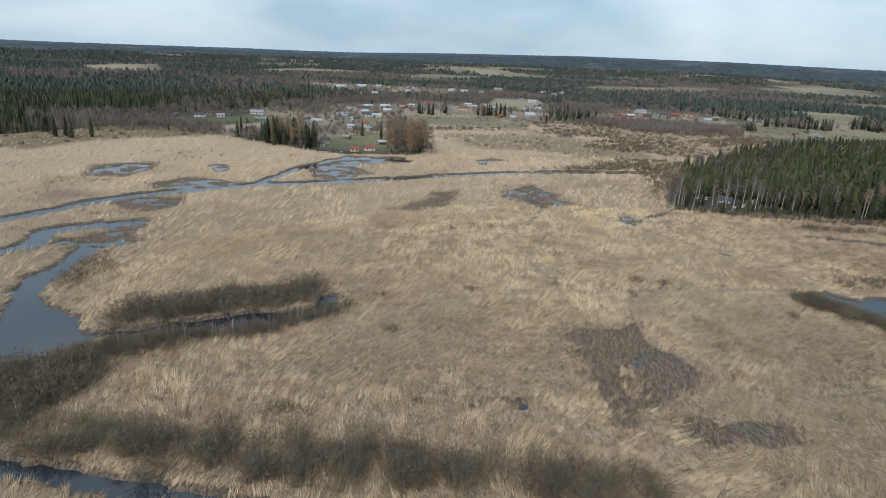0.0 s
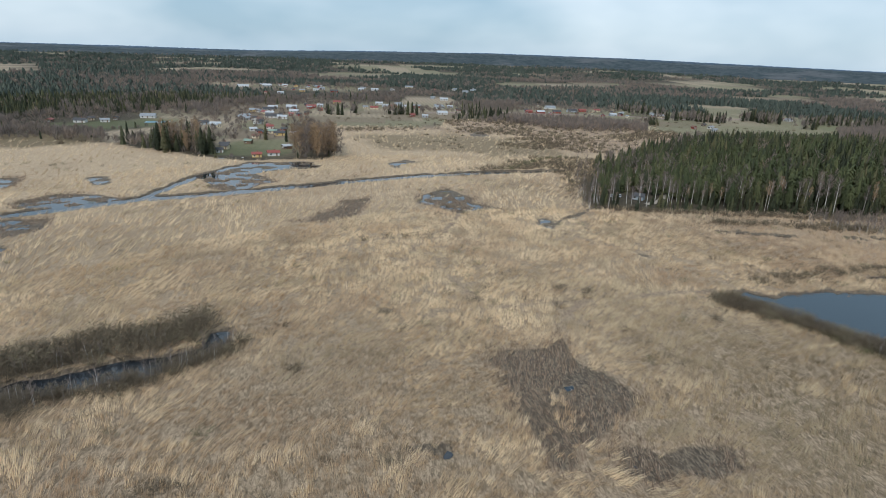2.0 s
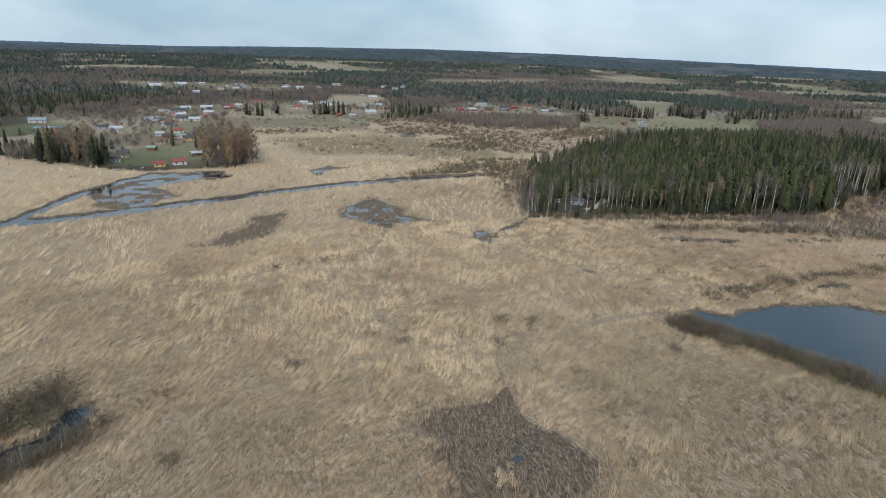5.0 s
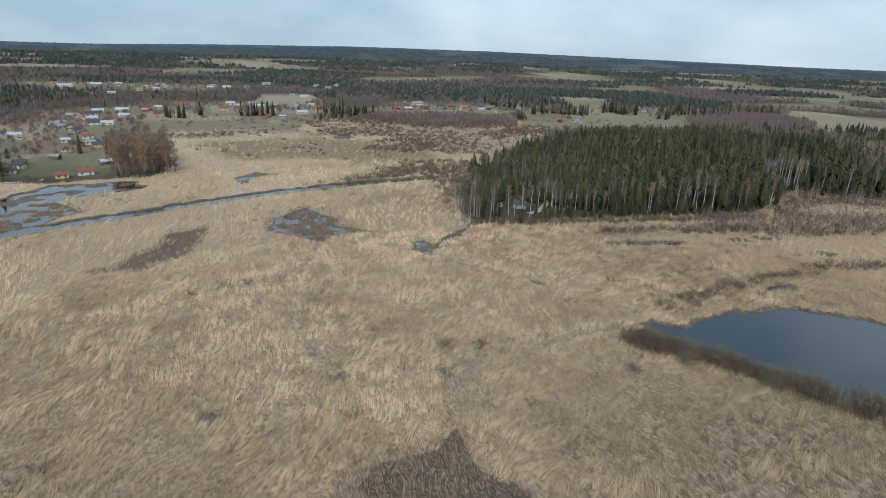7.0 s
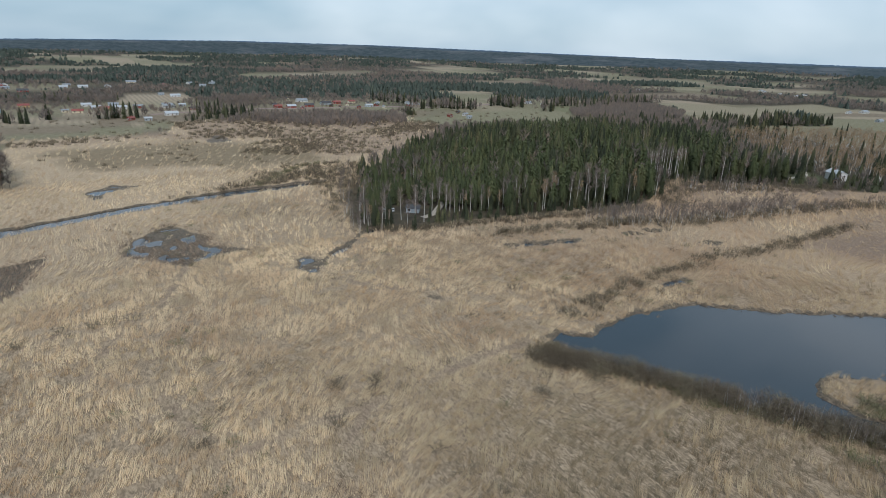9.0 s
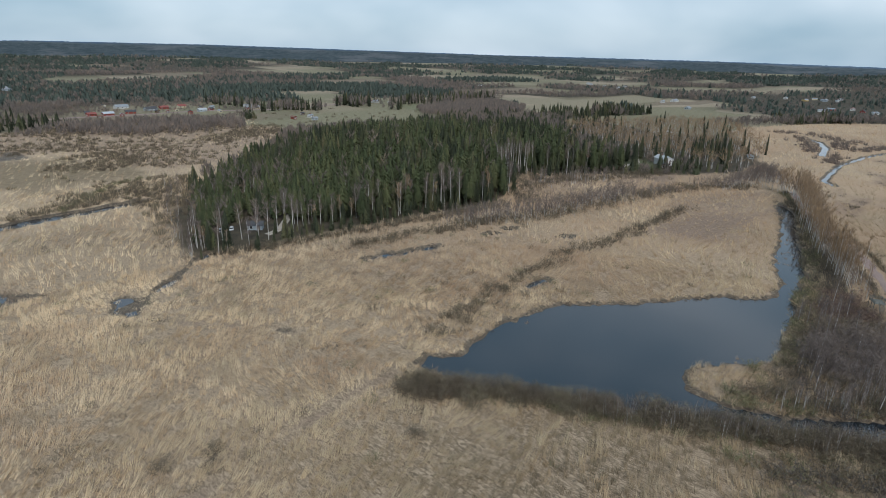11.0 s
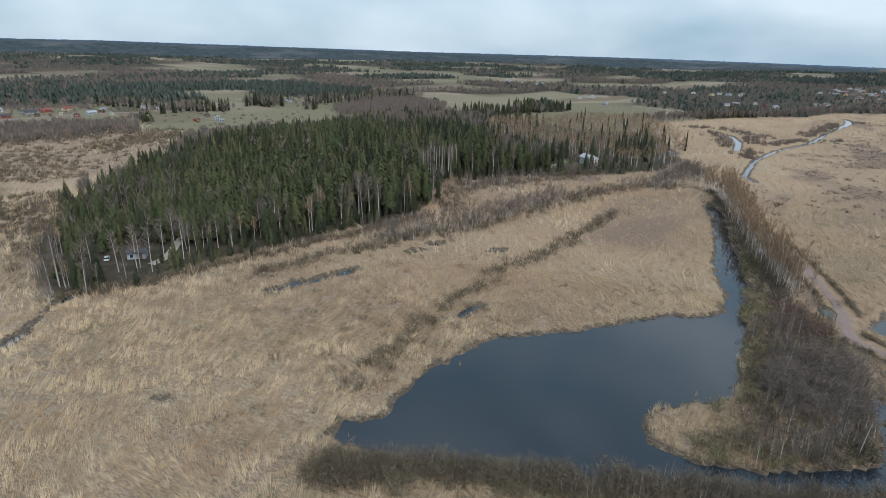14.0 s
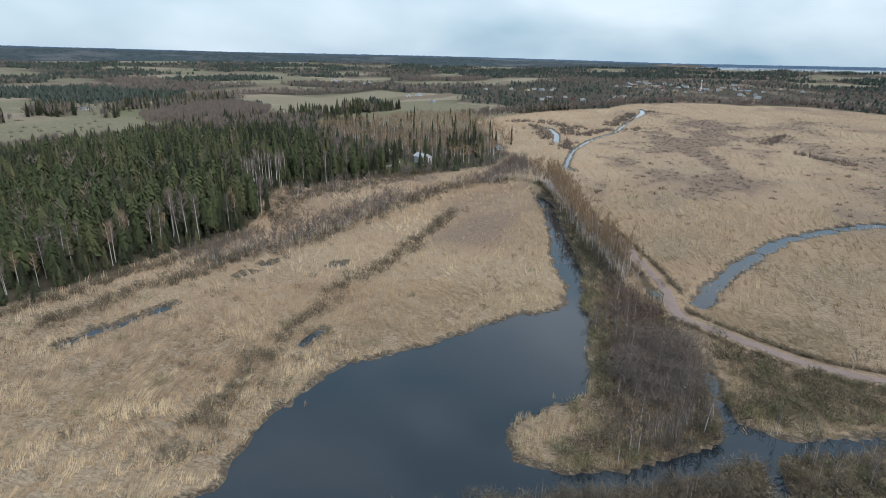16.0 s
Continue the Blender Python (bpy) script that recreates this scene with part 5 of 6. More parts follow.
edge_trees = [p for p in wood if to_line([(86, 202), (98, 200), (115, 203), (130, 198.5), (148, 194.5), (165, 190.5), (184, 188), (200, 190)], np.array([p[0]]), np.array([p[1]]))[0] < 8][:230]
rest = [p for p in wood if p not in set(edge_trees)]
conifer_or_birch(edge_trees, "at the wood's edge", 0.30, 400, "at the edge of the wood")
rest = conifer_or_birch(rest, "in the wood", 0.04, 120, "in the wood on the rise")
rx, ry = np.array([p[0] for p in rest]), np.array([p[1] for p in rest])
mixn = fbm(rx, ry, 40, 81) + 0.25 * (trng.random(len(rx)) - 0.5)
west = smooth(185, 105, rx) * 0.17
west_side = smooth(190, 110, rx)
patchy = fbm(rx, ry, 55, 83)
kinds = np.where((mixn > 0.74) | (trng.random(len(rx)) < 0.04 + 0.16 * west_side + 0.55 * smooth(284, 300, rx)), 2, np.where(trng.random(len(rx)) < 0.15 + 0.45 * west_side + 0.5 * smooth(0.5, 0.62, patchy), 1, 0))
for code, tpl, mats, lo, hi, wide, nm, lb in ((0, SPRUCES_MID, [SPRUCE], 8, 15.5, 1.2, "spruce_wood", "dense dark green spruce wood on a low rise"), (1, PINES_MID, [PINE], 9, 14.5, 1.15, "pine_wood", "olive-green pines among the spruces"), (2, BIRCHES_MID, [RUSSET, BARK_WHITE], 9, 14, 1.0, "birch_wood", "leafless brown birches among the spruces")):
    s = kinds == code
    hh = (lo + (hi - lo) * trng.random(s.sum())) * (0.82 + 0.36 * fbm(rx[s], ry[s], 28, 85)) * low_west(rx[s])
    stuff(nm, tpl, rx[s], ry[s], hh, hh * wide * (0.9 + 0.3 * trng.random(s.sum())), mats, lb, "wood", trng)

STAND_KINDS = [tree_kind(birch_crown(prng, 14, 4, 0.55, 0.07, 0.0036), 0.0115, 0.97, 6, RUSSET, BARK_WHITE, 0.012) for _ in range(3)]
# a stand of tall white birches in a bay of the wood's edge
for x, y in within_area([(208, 203), (217, 206), (231, 202), (233, 207), (219, 212), (209, 209)], 2.0, trng):
    h = 11 + 2.5 * trng.random()
    tree("birch_tree", STAND_KINDS[trng.integers(3)], x, y, float(ground_height(x, y)[0]) - 0.15, h, h * 0.9, trng.random() * 360, "tall slender white birch in a close stand", "birch", "white birches in a stand", trng.normal())
for x, y, h in ((89, 200, 11), (100, 200, 12), (104, 201.5, 10.5), (113, 203.5, 11), (87, 208, 12.5), (84, 204, 9), (97, 199, 8), (99, 207, 10), (103.5, 206, 9), (110, 207, 10), (114, 209, 11), (94, 208, 11)):
    tree("birch_tree", EDGE_BIRCHES[trng.integers(4)], x, y, float(ground_height(x, y)[0]) - 0.15, h, h * 1.15, trng.random() * 360, "leafless white birch before the cabin yard", "birch", "birches before the cabin", trng.normal() * 2)
for x, y, h in ((108.5, 205.5, 5), (95.5, 210, 7.5), (89, 205, 8), (112, 206, 6)):
    tree("spruce_tree", SPRUCE_KINDS[1], x, y, float(ground_height(x, y)[0]) - 0.15, h, h * 1.25, 55.0 * h, "young green spruce beside the cabin yard", "spruce", "single spruces")
tree("spruce_tree", SPRUCE_KINDS[2], 92.5, 202, float(ground_height(92.5, 202)[0]) - 0.15, 11, 13, 40, "broad dark green spruce before the cabin yard", "spruce", "single spruces")

# birch rows: along the road bank and in front of the wood
ROW_KINDS = [tree_kind(birch_crown(prng, 32, 6, 0.33, 0.10, 0.0034), 0.0080, 0.97, 6, TAWNY, BARK_WHITE, 0.012) for _ in range(3)]
row_a = along([(288, 124), (279, 114), (253, 105), (222, 96), (201, 87), (186, 80)], 0.40, 3.0, trng)
far_row = [p for p in row_a if p[0] >= 206]
fx, fy = (np.array(v) for v in zip(*far_row))
fh = 7.8 + 3.2 * trng.random(len(fx))
stuff("birch_row", BIRCHES_MID, fx, fy, fh, fh * 0.72, [TAWNY, BARK_WHITE], "far end of the birch row along the road", "birches", trng)
for x, y in [p for p in row_a if p[0] < 206]:
    h = 7.8 + 3.2 * trng.random()
    tree("birch_tree", ROW_KINDS[trng.integers(3)], x, y, float(ground_height(x, y)[0]) - 0.15, h, h * 0.82, trng.random() * 360, "slender leafless birch with pale bark along the road", "birch", "birches along the road", trng.normal() * 2)
point_trees = [p for p in within_area(PENINSULA, 2.7, trng) if clear_of_lookout(*p)]
trng.shuffle(point_trees)
POINT_KINDS = [tree_kind(birch_crown(prng, 34, 6, 0.25, 0.13, 0.0045), 0.0085, 0.97, 6, RUSSET, BARK_WHITE, 0.02) for _ in range(3)]
for x, y in point_trees[:26]:
    h = 3.8 + 2.2 * trng.random()
    tree("birch_tree", POINT_KINDS[trng.integers(3)], x, y, float(ground_height(x, y)[0]) - 0.15, h, h * 1.2, trng.random() * 360, "slender leafless young birch on the point", "birch", "birches on the point", trng.normal() * 3)
ALDER_KINDS = [tree_kind(shrub_twigs(prng, 60, 0.46, 0.0034, 9), 0.012, 0.6, 6, RUSSET, BARK_DARK) for _ in range(3)]
for x, y in [p for p in point_trees[26:] if math.hypot((p[0] - 144) / 11, (p[1] - 72) / 7.5) < 1][:30]:
    h = 3.9 + 1.9 * trng.random()
    tree("alder_tree", ALDER_KINDS[trng.integers(3)], x, y, float(ground_height(x, y)[0]) - 0.15, h, h * 1.15, trng.random() * 360, "rounded leafless grey alder on the point", "alder", "alders on the point")
stems = along(POND_HEDGE[3:], 0.16, 2.0, trng) + along(HEDGE_NEAR_BANK, 0.6, 2.2, trng) + along([(-60, 95), (-49, 100.5), (-40, 104.5), (-30, 108)], 0.5, 2.5, trng) + along([(120, 77), (124, 70), (134, 67.5), (148, 69)], 0.14, 3.0, trng) + along([(134, 54), (127, 48), (140, 34)], 0.3, 5.0, trng)
px, py = (np.array(v) for v in zip(*stems))
ok = water_edge(px, py) > -0.3
px, py = px[ok], py[ok]
ph = 2.0 + 1.9 * trng.random(len(px))
stuff("saplings", SAPLINGS, px, py, ph, ph * 1.1, [RUSSET, BARK_WHITE], "close thin white-stemmed birch saplings along the pond bank", "saplings", trng)
thin = along([(120, 77), (126, 70), (136, 68), (148, 69)], 1.0, 3.0, trng) + along(HEDGE_NEAR_BANK, 2.5, 2.0, trng) + along(HEDGE_LOW[0] + HEDGE_LOW[1], 3.0, 2.5, trng) + within_area(LEFT_THICKET, 4.5, trng)
thin += along([(152, 178), (174, 167), (199, 163), (229, 158), (262, 150), (290, 134)], 0.22, 6.0, trng) + along([(270, 148), (290, 140), (318, 142), (300, 128), (330, 146)], 0.2, 8.0, trng) + along([(288, 124), (279, 113), (253, 104), (222, 95), (201, 86), (180, 77)], 0.5, 3.0, trng) + along([(215, 192), (260, 176)], 0.6, 8.0, trng) + along([(84, 210), (88, 226), (98, 250), (114, 286)], 2.6, 5.0, trng) + along([(82, 204), (88, 200)], 0.6, 3.0, trng)
thin += along([(134, 54), (127, 48), (120, 50), (140, 30)], 1.2, 6.0, trng) + along([(156, 44), (156, 26), (159, 8)], 3.5, 2.0, trng)
tx, ty = np.array([p[0] for p in thin]), np.array([p[1] for p in thin])
# Removed and lowered trees keep the camera's sight line to the white house open.
k = (water_edge(tx, ty) > -0.2) & (to_line([(276, 166), (303, 178)], tx, ty) > 7.5)
tx, ty = tx[k], ty[k]
th = (np.where(ty > 125, 4.2, 3.4) + 2.2 * trng.random(len(tx))) * np.where((tx > 250) & (ty > 140), 0.6, 1.0) * np.where(to_line([(235, 148), (303, 178)], tx, ty) < 11, 0.6, 1.0)
stuff("young_birches", BIRCHES_MID, tx, ty, th, th * 0.8, [RUSSET, BARK_WHITE], "thin leafless young birches and alders along the banks", "saplings", trng)

# brown birch wood beyond the white house
bx, by = jittered(300, 530, 140, 310, 4.9, trng)
bc = covers_at(bx, by)
k = (bc["birch"] > 0.5) & (np.hypot(bx - 306, by - 181) > 14) & (to_area(GARDEN, bx, by) > 1) & (to_line([(276, 166), (303, 178)], bx, by) > 8)
bx, by, bh = bx[k], by[k], bc["h"][k]
s = (trng.random(len(bx)) < 0.05) | (np.hypot((bx - 354) / 18, (by - 176) / 10) < 1)
stuff("birch_wood", BIRCHES_MID, bx[~s], by[~s], 5.5 + 3.2 * trng.random((~s).sum()), 9 + 4 * trng.random((~s).sum()), [TAWNY, BARK_WHITE], "leafless russet-brown birch wood", "wood", trng, h=bh[~s])
stuff("spruce_wood", SPRUCES_MID, bx[s], by[s], 7 + 5 * trng.random(s.sum()), 9 + 4 * trng.random(s.sum()), [SPRUCE], "dark spruces standing in the birch wood", "wood", trng, h=bh[s])

# low brown plantation and young birches on the old fields, scrub along the far channel
for area, step, lo, hi, words in ((PLANTATION, 2.5, 4.5, 6.5, "close leafless brown birch plantation between the fields"), (YOUNG_BIRCHES, 2.9, 4.0, 8.0, "thin grey-brown young birches on wet ground")):
    px, py = (np.array(v) for v in zip(*within_area(area, step, trng)))
    ok = (fbm(px, py, 28, 93) > 0.40) | (area is PLANTATION)
    px, py = px[ok], py[ok]
    ph = lo + (hi - lo) * trng.random(len(px))
    stuff("young_birches", BIRCHES_FAR, px, py, ph, ph * 1.1, [HAZED_BIRCH], words, "saplings", trng)
px, py = (np.array(v) for v in zip(*along([(247, 472), (256, 505)], 0.8, 5.0, trng)))
stuff("young_spruces", SPRUCES_YARD, px, py, 4 + 2 * trng.random(len(px)), 5 + 2 * trng.random(len(px)), [SPRUCE], "young green spruces before the plantation", "saplings", trng)
bank = []

# dark scrub west of the wood, olive bushes at the feet of the rows, red twigs by the lookout
POINT_SCRUB = [(123.5, 64.5), (117, 73.5), (113.5, 81), (114, 85), (120, 84), (130, 81), (140, 82.5), (155, 85.5), (172, 88), (192, 92), (214, 98), (205, 89), (186, 80.5), (176, 77.5), (168, 72.5), (158, 68), (148, 65.8), (136, 65)]
px, py = (np.array(v) for v in zip(*within_area(POINT_SCRUB, 1.45, trng)))
ok = (np.hypot(px - 174, py - 73.5) > 4.0) & (water_edge(px, py) > 0.1) & (to_line(GRAVEL_ROAD, px, py) > 3.0)
px, py = px[ok], py[ok]
ph = 1.0 + 1.4 * trng.random(len(px))
shore = water_edge(px, py)
pick = np.where((shore < 3.5) & (trng.random(len(px)) < 0.55), 1, np.where((np.hypot(px - 170, py - 78) < 9) & (trng.random(len(px)) < 0.7), 2, np.where(fbm(px, py, 7, 99) > 0.52, 3, 0)))
for code, mat, words in ((0, SHRUB, "close brown bushes covering the wooded point"), (1, OLIVE, "olive-green willow bushes on the shore of the point"), (2, REDTWIG, "red-brown bushes on the wooded point"), (3, DARK_TWIG, "dark leafless thicket on the wooded point")):
    m = pick == code
    stuff("low_bushes", SHRUBS_MANY, px[m], py[m], ph[m], ph[m] * 1.35, [mat], words, "shrubs", trng)
CORNER = [(100, 76), (109, 66), (121, 51), (131, 41), (126, 36), (112, 46), (100, 62), (94, 72)]
px, py = (np.array(v) for v in zip(*within_area(CORNER, 1.6, trng)))
ok = (water_edge(px, py) > 0.2) & (fbm(px, py, 6, 94) > 0.36)
px, py = px[ok], py[ok]
ph = 1.0 + 1.5 * trng.random(len(px))
m = fbm(px, py, 5, 96) > 0.5
stuff("low_bushes", SHRUBS_MANY, px[m], py[m], ph[m], ph[m] * 1.35, [DARK_TWIG], "dark brown bushes below the pond bank", "shrubs", trng)
stuff("low_bushes", SHRUBS_MANY, px[~m], py[~m], ph[~m], ph[~m] * 1.3, [OLIVE], "olive bushes below the pond bank", "shrubs", trng)
WEST_SCRUB = [[(66, 276), (90, 312), (105, 305), (125, 300), (118, 280), (100, 248), (90, 262), (92, 280), (78, 270)], [(82, 345), (98, 378), (122, 382), (127, 350), (105, 330)], [(158, 383), (178, 407), (215, 417), (238, 407), (200, 385), (170, 368)]]
for area in WEST_SCRUB:
    px, py = (np.array(v) for v in zip(*within_area(area, 2.3, trng)))
    ok = fbm(px, py, 14, 95) > 0.42
    px, py = px[ok], py[ok]
    ph = 1.0 + 1.4 * trng.random(len(px))
    stuff("scrub", SHRUBS_SOFT, px, py, ph, ph * 1.35, [SHRUB], "dark brown leafless scrub beside the wood", "scrub", trng)
for lines, mat, lo, hi, wide, step, words in (
        ([[(284, 121), (262, 110), (240, 104), (215, 95.5), (198, 88)], [(70, 268), (95, 300), (110, 306)], [(122, 82), (134, 84), (150, 86.5), (164, 88), (176, 86)], [(86, 117), (92, 104), (100, 90), (108, 77)], [(100, 80), (110, 66), (118, 54)]], OLIVE, 0.9, 1.9, 2.4, 0.75, "olive-green willow bushes low along the banks"),
        ([[(160, 76), (170, 78), (178, 78)], [(166, 74), (174, 76)]], REDTWIG, 1.2, 2.2, 3.0, 0.35, "red-brown leafless bushes beside the lookout"),
        ([[(131, 60), (140, 52), (150, 46)], [(128, 52), (136, 44), (143, 36)], [(134, 60), (143, 57), (151, 55)], [(150, 44), (147, 30)], [(122, 54), (118, 50), (126, 40)]], OLIVE, 1.0, 2.2, 5.0, 0.42, "low olive and brown bushes on the wet bank by the fork")):
    pts = [p for line in lines for p in along(line, step, wide, trng)]
    px, py = (np.array(v) for v in zip(*pts))
    ok = (water_edge(px, py) > 0.1) & (to_line(GRAVEL_ROAD, px, py) > 2.6) & (np.hypot(px - 174, py - 73.5) > 3.6)
    px, py = px[ok], py[ok]
    ph = lo + (hi - lo) * trng.random(len(px))
    stuff("low_bushes", SHRUBS_MANY, px, py, ph, ph * 1.3, [mat], words, "shrubs", trng)
# small spruces under the wood's edge
px, py = (np.array(v) for v in zip(*along([(87, 204), (98, 200), (127, 197), (152, 192), (180, 187), (198, 196), (214, 208), (242, 196), (266, 188)], 0.9, 4.0, trng)))
ok = to_area(YARD, px, py) > 0.5
px, py = px[ok], py[ok]
ph = 2.0 + 4.0 * trng.random(len(px))
stuff("young_spruces", SPRUCES_MID, px, py, ph, ph * 1.5, [SPRUCE], "small green spruces under the edge of the wood", "saplings", trng)
# broken reed drifting in the inlet and along the pond's shore
px, py = jittered(84, 268, 60, 132, 1.5, trng)
w = water_edge(px, py)
ok = (w < -0.3) & (w > -2.8) & (trng.random(len(px)) < np.where(px > 184, 0.42, 0.10)) & (fbm(px, py, 6, 97) > 0.5)
px, py = px[ok], py[ok]
stuff("floating_reeds", TUFTS, px, py, 0.25 + 0.2 * trng.random(len(px)), 0.9 + 0.9 * trng.random(len(px)), [SEDGE], "broken reed drifting on the water", "reeds", trng, 0.0, (1.5 * np.ones(len(px)), 0.8 * np.ones(len(px))), np.full(len(px), WATER_LEVEL))
for line, step, wide in (([(506, 110), (560, 105), (615, 98)], 0.7, 7.0), ([(441, 124), (480, 111)], 0.7, 6.0), ([(640, 84), (645, 87)], 0.4, 6.0), ([(489, 97), (497, 90)], 0.8, 5.0), ([(500, 187), (512, 168), (489, 138), (440, 132)], 0.9, 8.0), ([(485, 165), (450, 150), (415, 140)], 0.9, 7.0), ([(396, 126), (380, 125), (410, 127)], 1.0, 5.0), ([(448, 14), (501, -2)], 1.2, 4.0), ([(419, 2), (402, -4), (386, -16)], 1.2, 4.0)):
    bank += along(line, step, wide, trng)
px, py = (np.array(v) for v in zip(*bank))
ok = water_edge(px, py) > 0.5
px, py = px[ok], py[ok]
ph = 1.6 + 2.0 * trng.random(len(px))
stuff("bank_scrub", SHRUBS_SOFT, px, py, ph, ph * 1.2, [RUSSET], "purple-brown leafless willow along the far channel", "shrubs", trng)

# ---- where the houses stand: x, y, length in metres (from NORTH_HOUSES on in plan units), turn ----
BAY_HOUSES = [(-46, 296, 7.5, 10), (-39, 301, 9.5, 15), (-35, 322, 8.2, 30), (-57, 338, 7, -20), (-67, 326, 8, 5), (-63, 389, 7, 20), (-58, 380, 5.5, 0), (-50, 380, 8.1, -10), (-45, 372, 10.5, 12), (-36, 373, 9.5, 25), (-55, 402, 9, 4), (-90, 410, 11, 5), (-99, 417, 10, 25), (-143, 447, 20, 5), (-173, 414, 12, 0), (-160, 418, 9, 20)]
MID_HOUSES = [(-67, 489, 11, 0), (-62, 465, 15, 6), (-54, 461, 12, -4), (-50, 506, 12, -8), (-71, 537, 13, 4), (-56, 543, 15, 0), (-40, 550, 14, 18), (-33, 567, 9, -6), (-144, 805, 30, 3), (-118, 832, 23, 0), (-86, 712, 12, 6), (-97, 848, 12, 8), (-66, 758, 11, 4), (-51, 776, 11, 0), (-45, 803, 12, 10), (-28, 761, 16, 4), (-19, 604, 12.5, 6), (5, 809, 13, 0), (23, 811, 16, 4), (8, 561, 7.5, 10), (16, 555, 12, -8), (22, 604, 12, 4), (28, 580, 12, 14), (41, 602, 12.5, 0), (45, 576, 13.5, 4), (75, 885, 19, 0), (46, 499, 7, 30), (56, 495, 8, 0), (74, 523, 15, 8), (98, 683, 15, 3), (88, 706, 9, 12), (148, 826, 13, 4), (91, 590, 9, 0), (94, 558, 8.5, 24)]
ROW_HOUSES = [(162, 558, 11, 10), (173, 556, 13, 4), (199, 608, 18, 6), (191, 562, 13, -12), (212, 578, 16, 8), (225, 584, 12, 0), (242, 589, 12, 10), (228, 538, 10, 70), (242, 548, 11.5, 6), (260, 569, 9, 30), (292, 565, 12, 5), (289, 460, 8, 20)]
NORTH_HOUSES = [(420, 539, 13, 10), (431, 528, 14, 40), (493, 479, 10, 6), (515, 481, 9, 0), (537, 486, 11, 15), (281, 442, 6, 5), (288, 545, 14, 0), (773, 699, 12, 8), (988, 623, 18, 0), (964, 582, 14, 20), (927, 537, 16, 5), (411, 541, 10, 0)]
EAST_HOUSES = [(733, 359, 26, 0), (707, 362, 14, 12), (643, 306, 12, 0), (1018, 646, 18, 10), (983, 553, 18, 0), (433, 233, 9, 15), (376, 174, 6, 0), (363, 158, 5, 30), (788, 188, 16, 10), (765, 175, 14, 0), (890, 319, 12, 0), (912, 286, 16, 6), (910, 240, 22, 0), (948, 230, 14, 0)]
TOWN_HOUSES = [(1054, 148, 20, 0), (1124, 130, 18, 20), (1221, 121, 30, 10), (1000, 99, 14, 0), (1075, 88, 22, 12), (983, 77, 12, 0), (1062, 55, 14, 30), (959, 47, 12, 0), (1049, 22, 16, 6), (1016, 1, 14, 0), (1177, -37, 24, 0), (936, -21, 26, 8), (943, -40, 18, 0), (1045, -114, 16, 0), (1107, -94, 14, 14), (1010, -58, 14, 0)]
YARDS = [h for group in (BAY_HOUSES, MID_HOUSES, ROW_HOUSES, NORTH_HOUSES, EAST_HOUSES, TOWN_HOUSES) for h in group]


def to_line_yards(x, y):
    """Distance to the nearest house, stretched towards the camera to keep its sight line open."""
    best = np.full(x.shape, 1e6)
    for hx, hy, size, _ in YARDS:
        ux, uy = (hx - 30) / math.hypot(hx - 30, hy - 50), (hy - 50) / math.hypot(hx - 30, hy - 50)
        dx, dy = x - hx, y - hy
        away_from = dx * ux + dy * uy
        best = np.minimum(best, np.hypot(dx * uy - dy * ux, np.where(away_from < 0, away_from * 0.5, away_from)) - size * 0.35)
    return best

# ---- far woods out to the skyline ----
frng = np.random.default_rng(31)


# Far trees are built only within the bearings the camera sees.
def in_view_sector(x, y):
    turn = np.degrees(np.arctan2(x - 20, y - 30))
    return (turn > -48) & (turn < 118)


def far_woods(step, near, far, grow, name_far, tpl_s, tpl_b, mats_b):
    reach = far + 60
    x, y = jittered(-min(reach, 3500), reach, -1700 if far > 800 else -700, reach, step, frng)
    d = away(x, y)
    k = (d > near) & (d < far) & in_view_sector(x, y)
    x, y = x[k], y[k]
    c = covers_at(x, y)
    cover_in = np.maximum.reduce([c["open"], c["birch"], c["lake"], c["forest"], c["shrubs"] * 0.9])
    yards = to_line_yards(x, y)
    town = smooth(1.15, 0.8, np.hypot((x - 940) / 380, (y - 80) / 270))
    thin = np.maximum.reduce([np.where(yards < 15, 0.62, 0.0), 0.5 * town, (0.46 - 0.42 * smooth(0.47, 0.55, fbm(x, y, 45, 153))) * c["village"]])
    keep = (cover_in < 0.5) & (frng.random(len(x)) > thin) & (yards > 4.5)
    x, y, h, lot, town = x[keep], y[keep], c["h"][keep], c["lot"][keep] + 0.3 * c["village"][keep], town[keep]
    green = lot + (0.16 + 0.4 * town) * frng.normal(size=len(x)) + 0.15 * town < 0.50 + 0.22 * smooth(0, -150, x) + 0.08 * smooth(900, 2200, away(x, y)) + 0.5 * (fbm(x, y, 300, 105) - 0.5)
    # Trees near houses are kept low so the camera sees the houses.
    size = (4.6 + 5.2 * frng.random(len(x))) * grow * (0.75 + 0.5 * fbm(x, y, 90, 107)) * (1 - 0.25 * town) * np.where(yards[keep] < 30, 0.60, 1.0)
    stuff("far_" + name_far, tpl_s, x[green], y[green], size[green] * (0.84 if far > 700 else 1.0), size[green] * (1.30 + 0.15 * grow), [HAZED_CONIFER if far > 700 else SPRUCE], "far dark green conifer woods", "woods", frng, 0.3, None, h[green])
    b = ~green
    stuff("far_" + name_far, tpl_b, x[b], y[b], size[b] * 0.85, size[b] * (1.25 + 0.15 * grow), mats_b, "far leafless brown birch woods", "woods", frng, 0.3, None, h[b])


far_woods(4.7, 235, 620, 1.0, "wood", SPRUCES_YARD, BIRCHES_YARD, [HAZED_BIRCH])
far_woods(8.0, 620, 1300, 1.05, "forest", SPRUCES_FAR, BIRCHES_FAR, [HAZED_BIRCH])
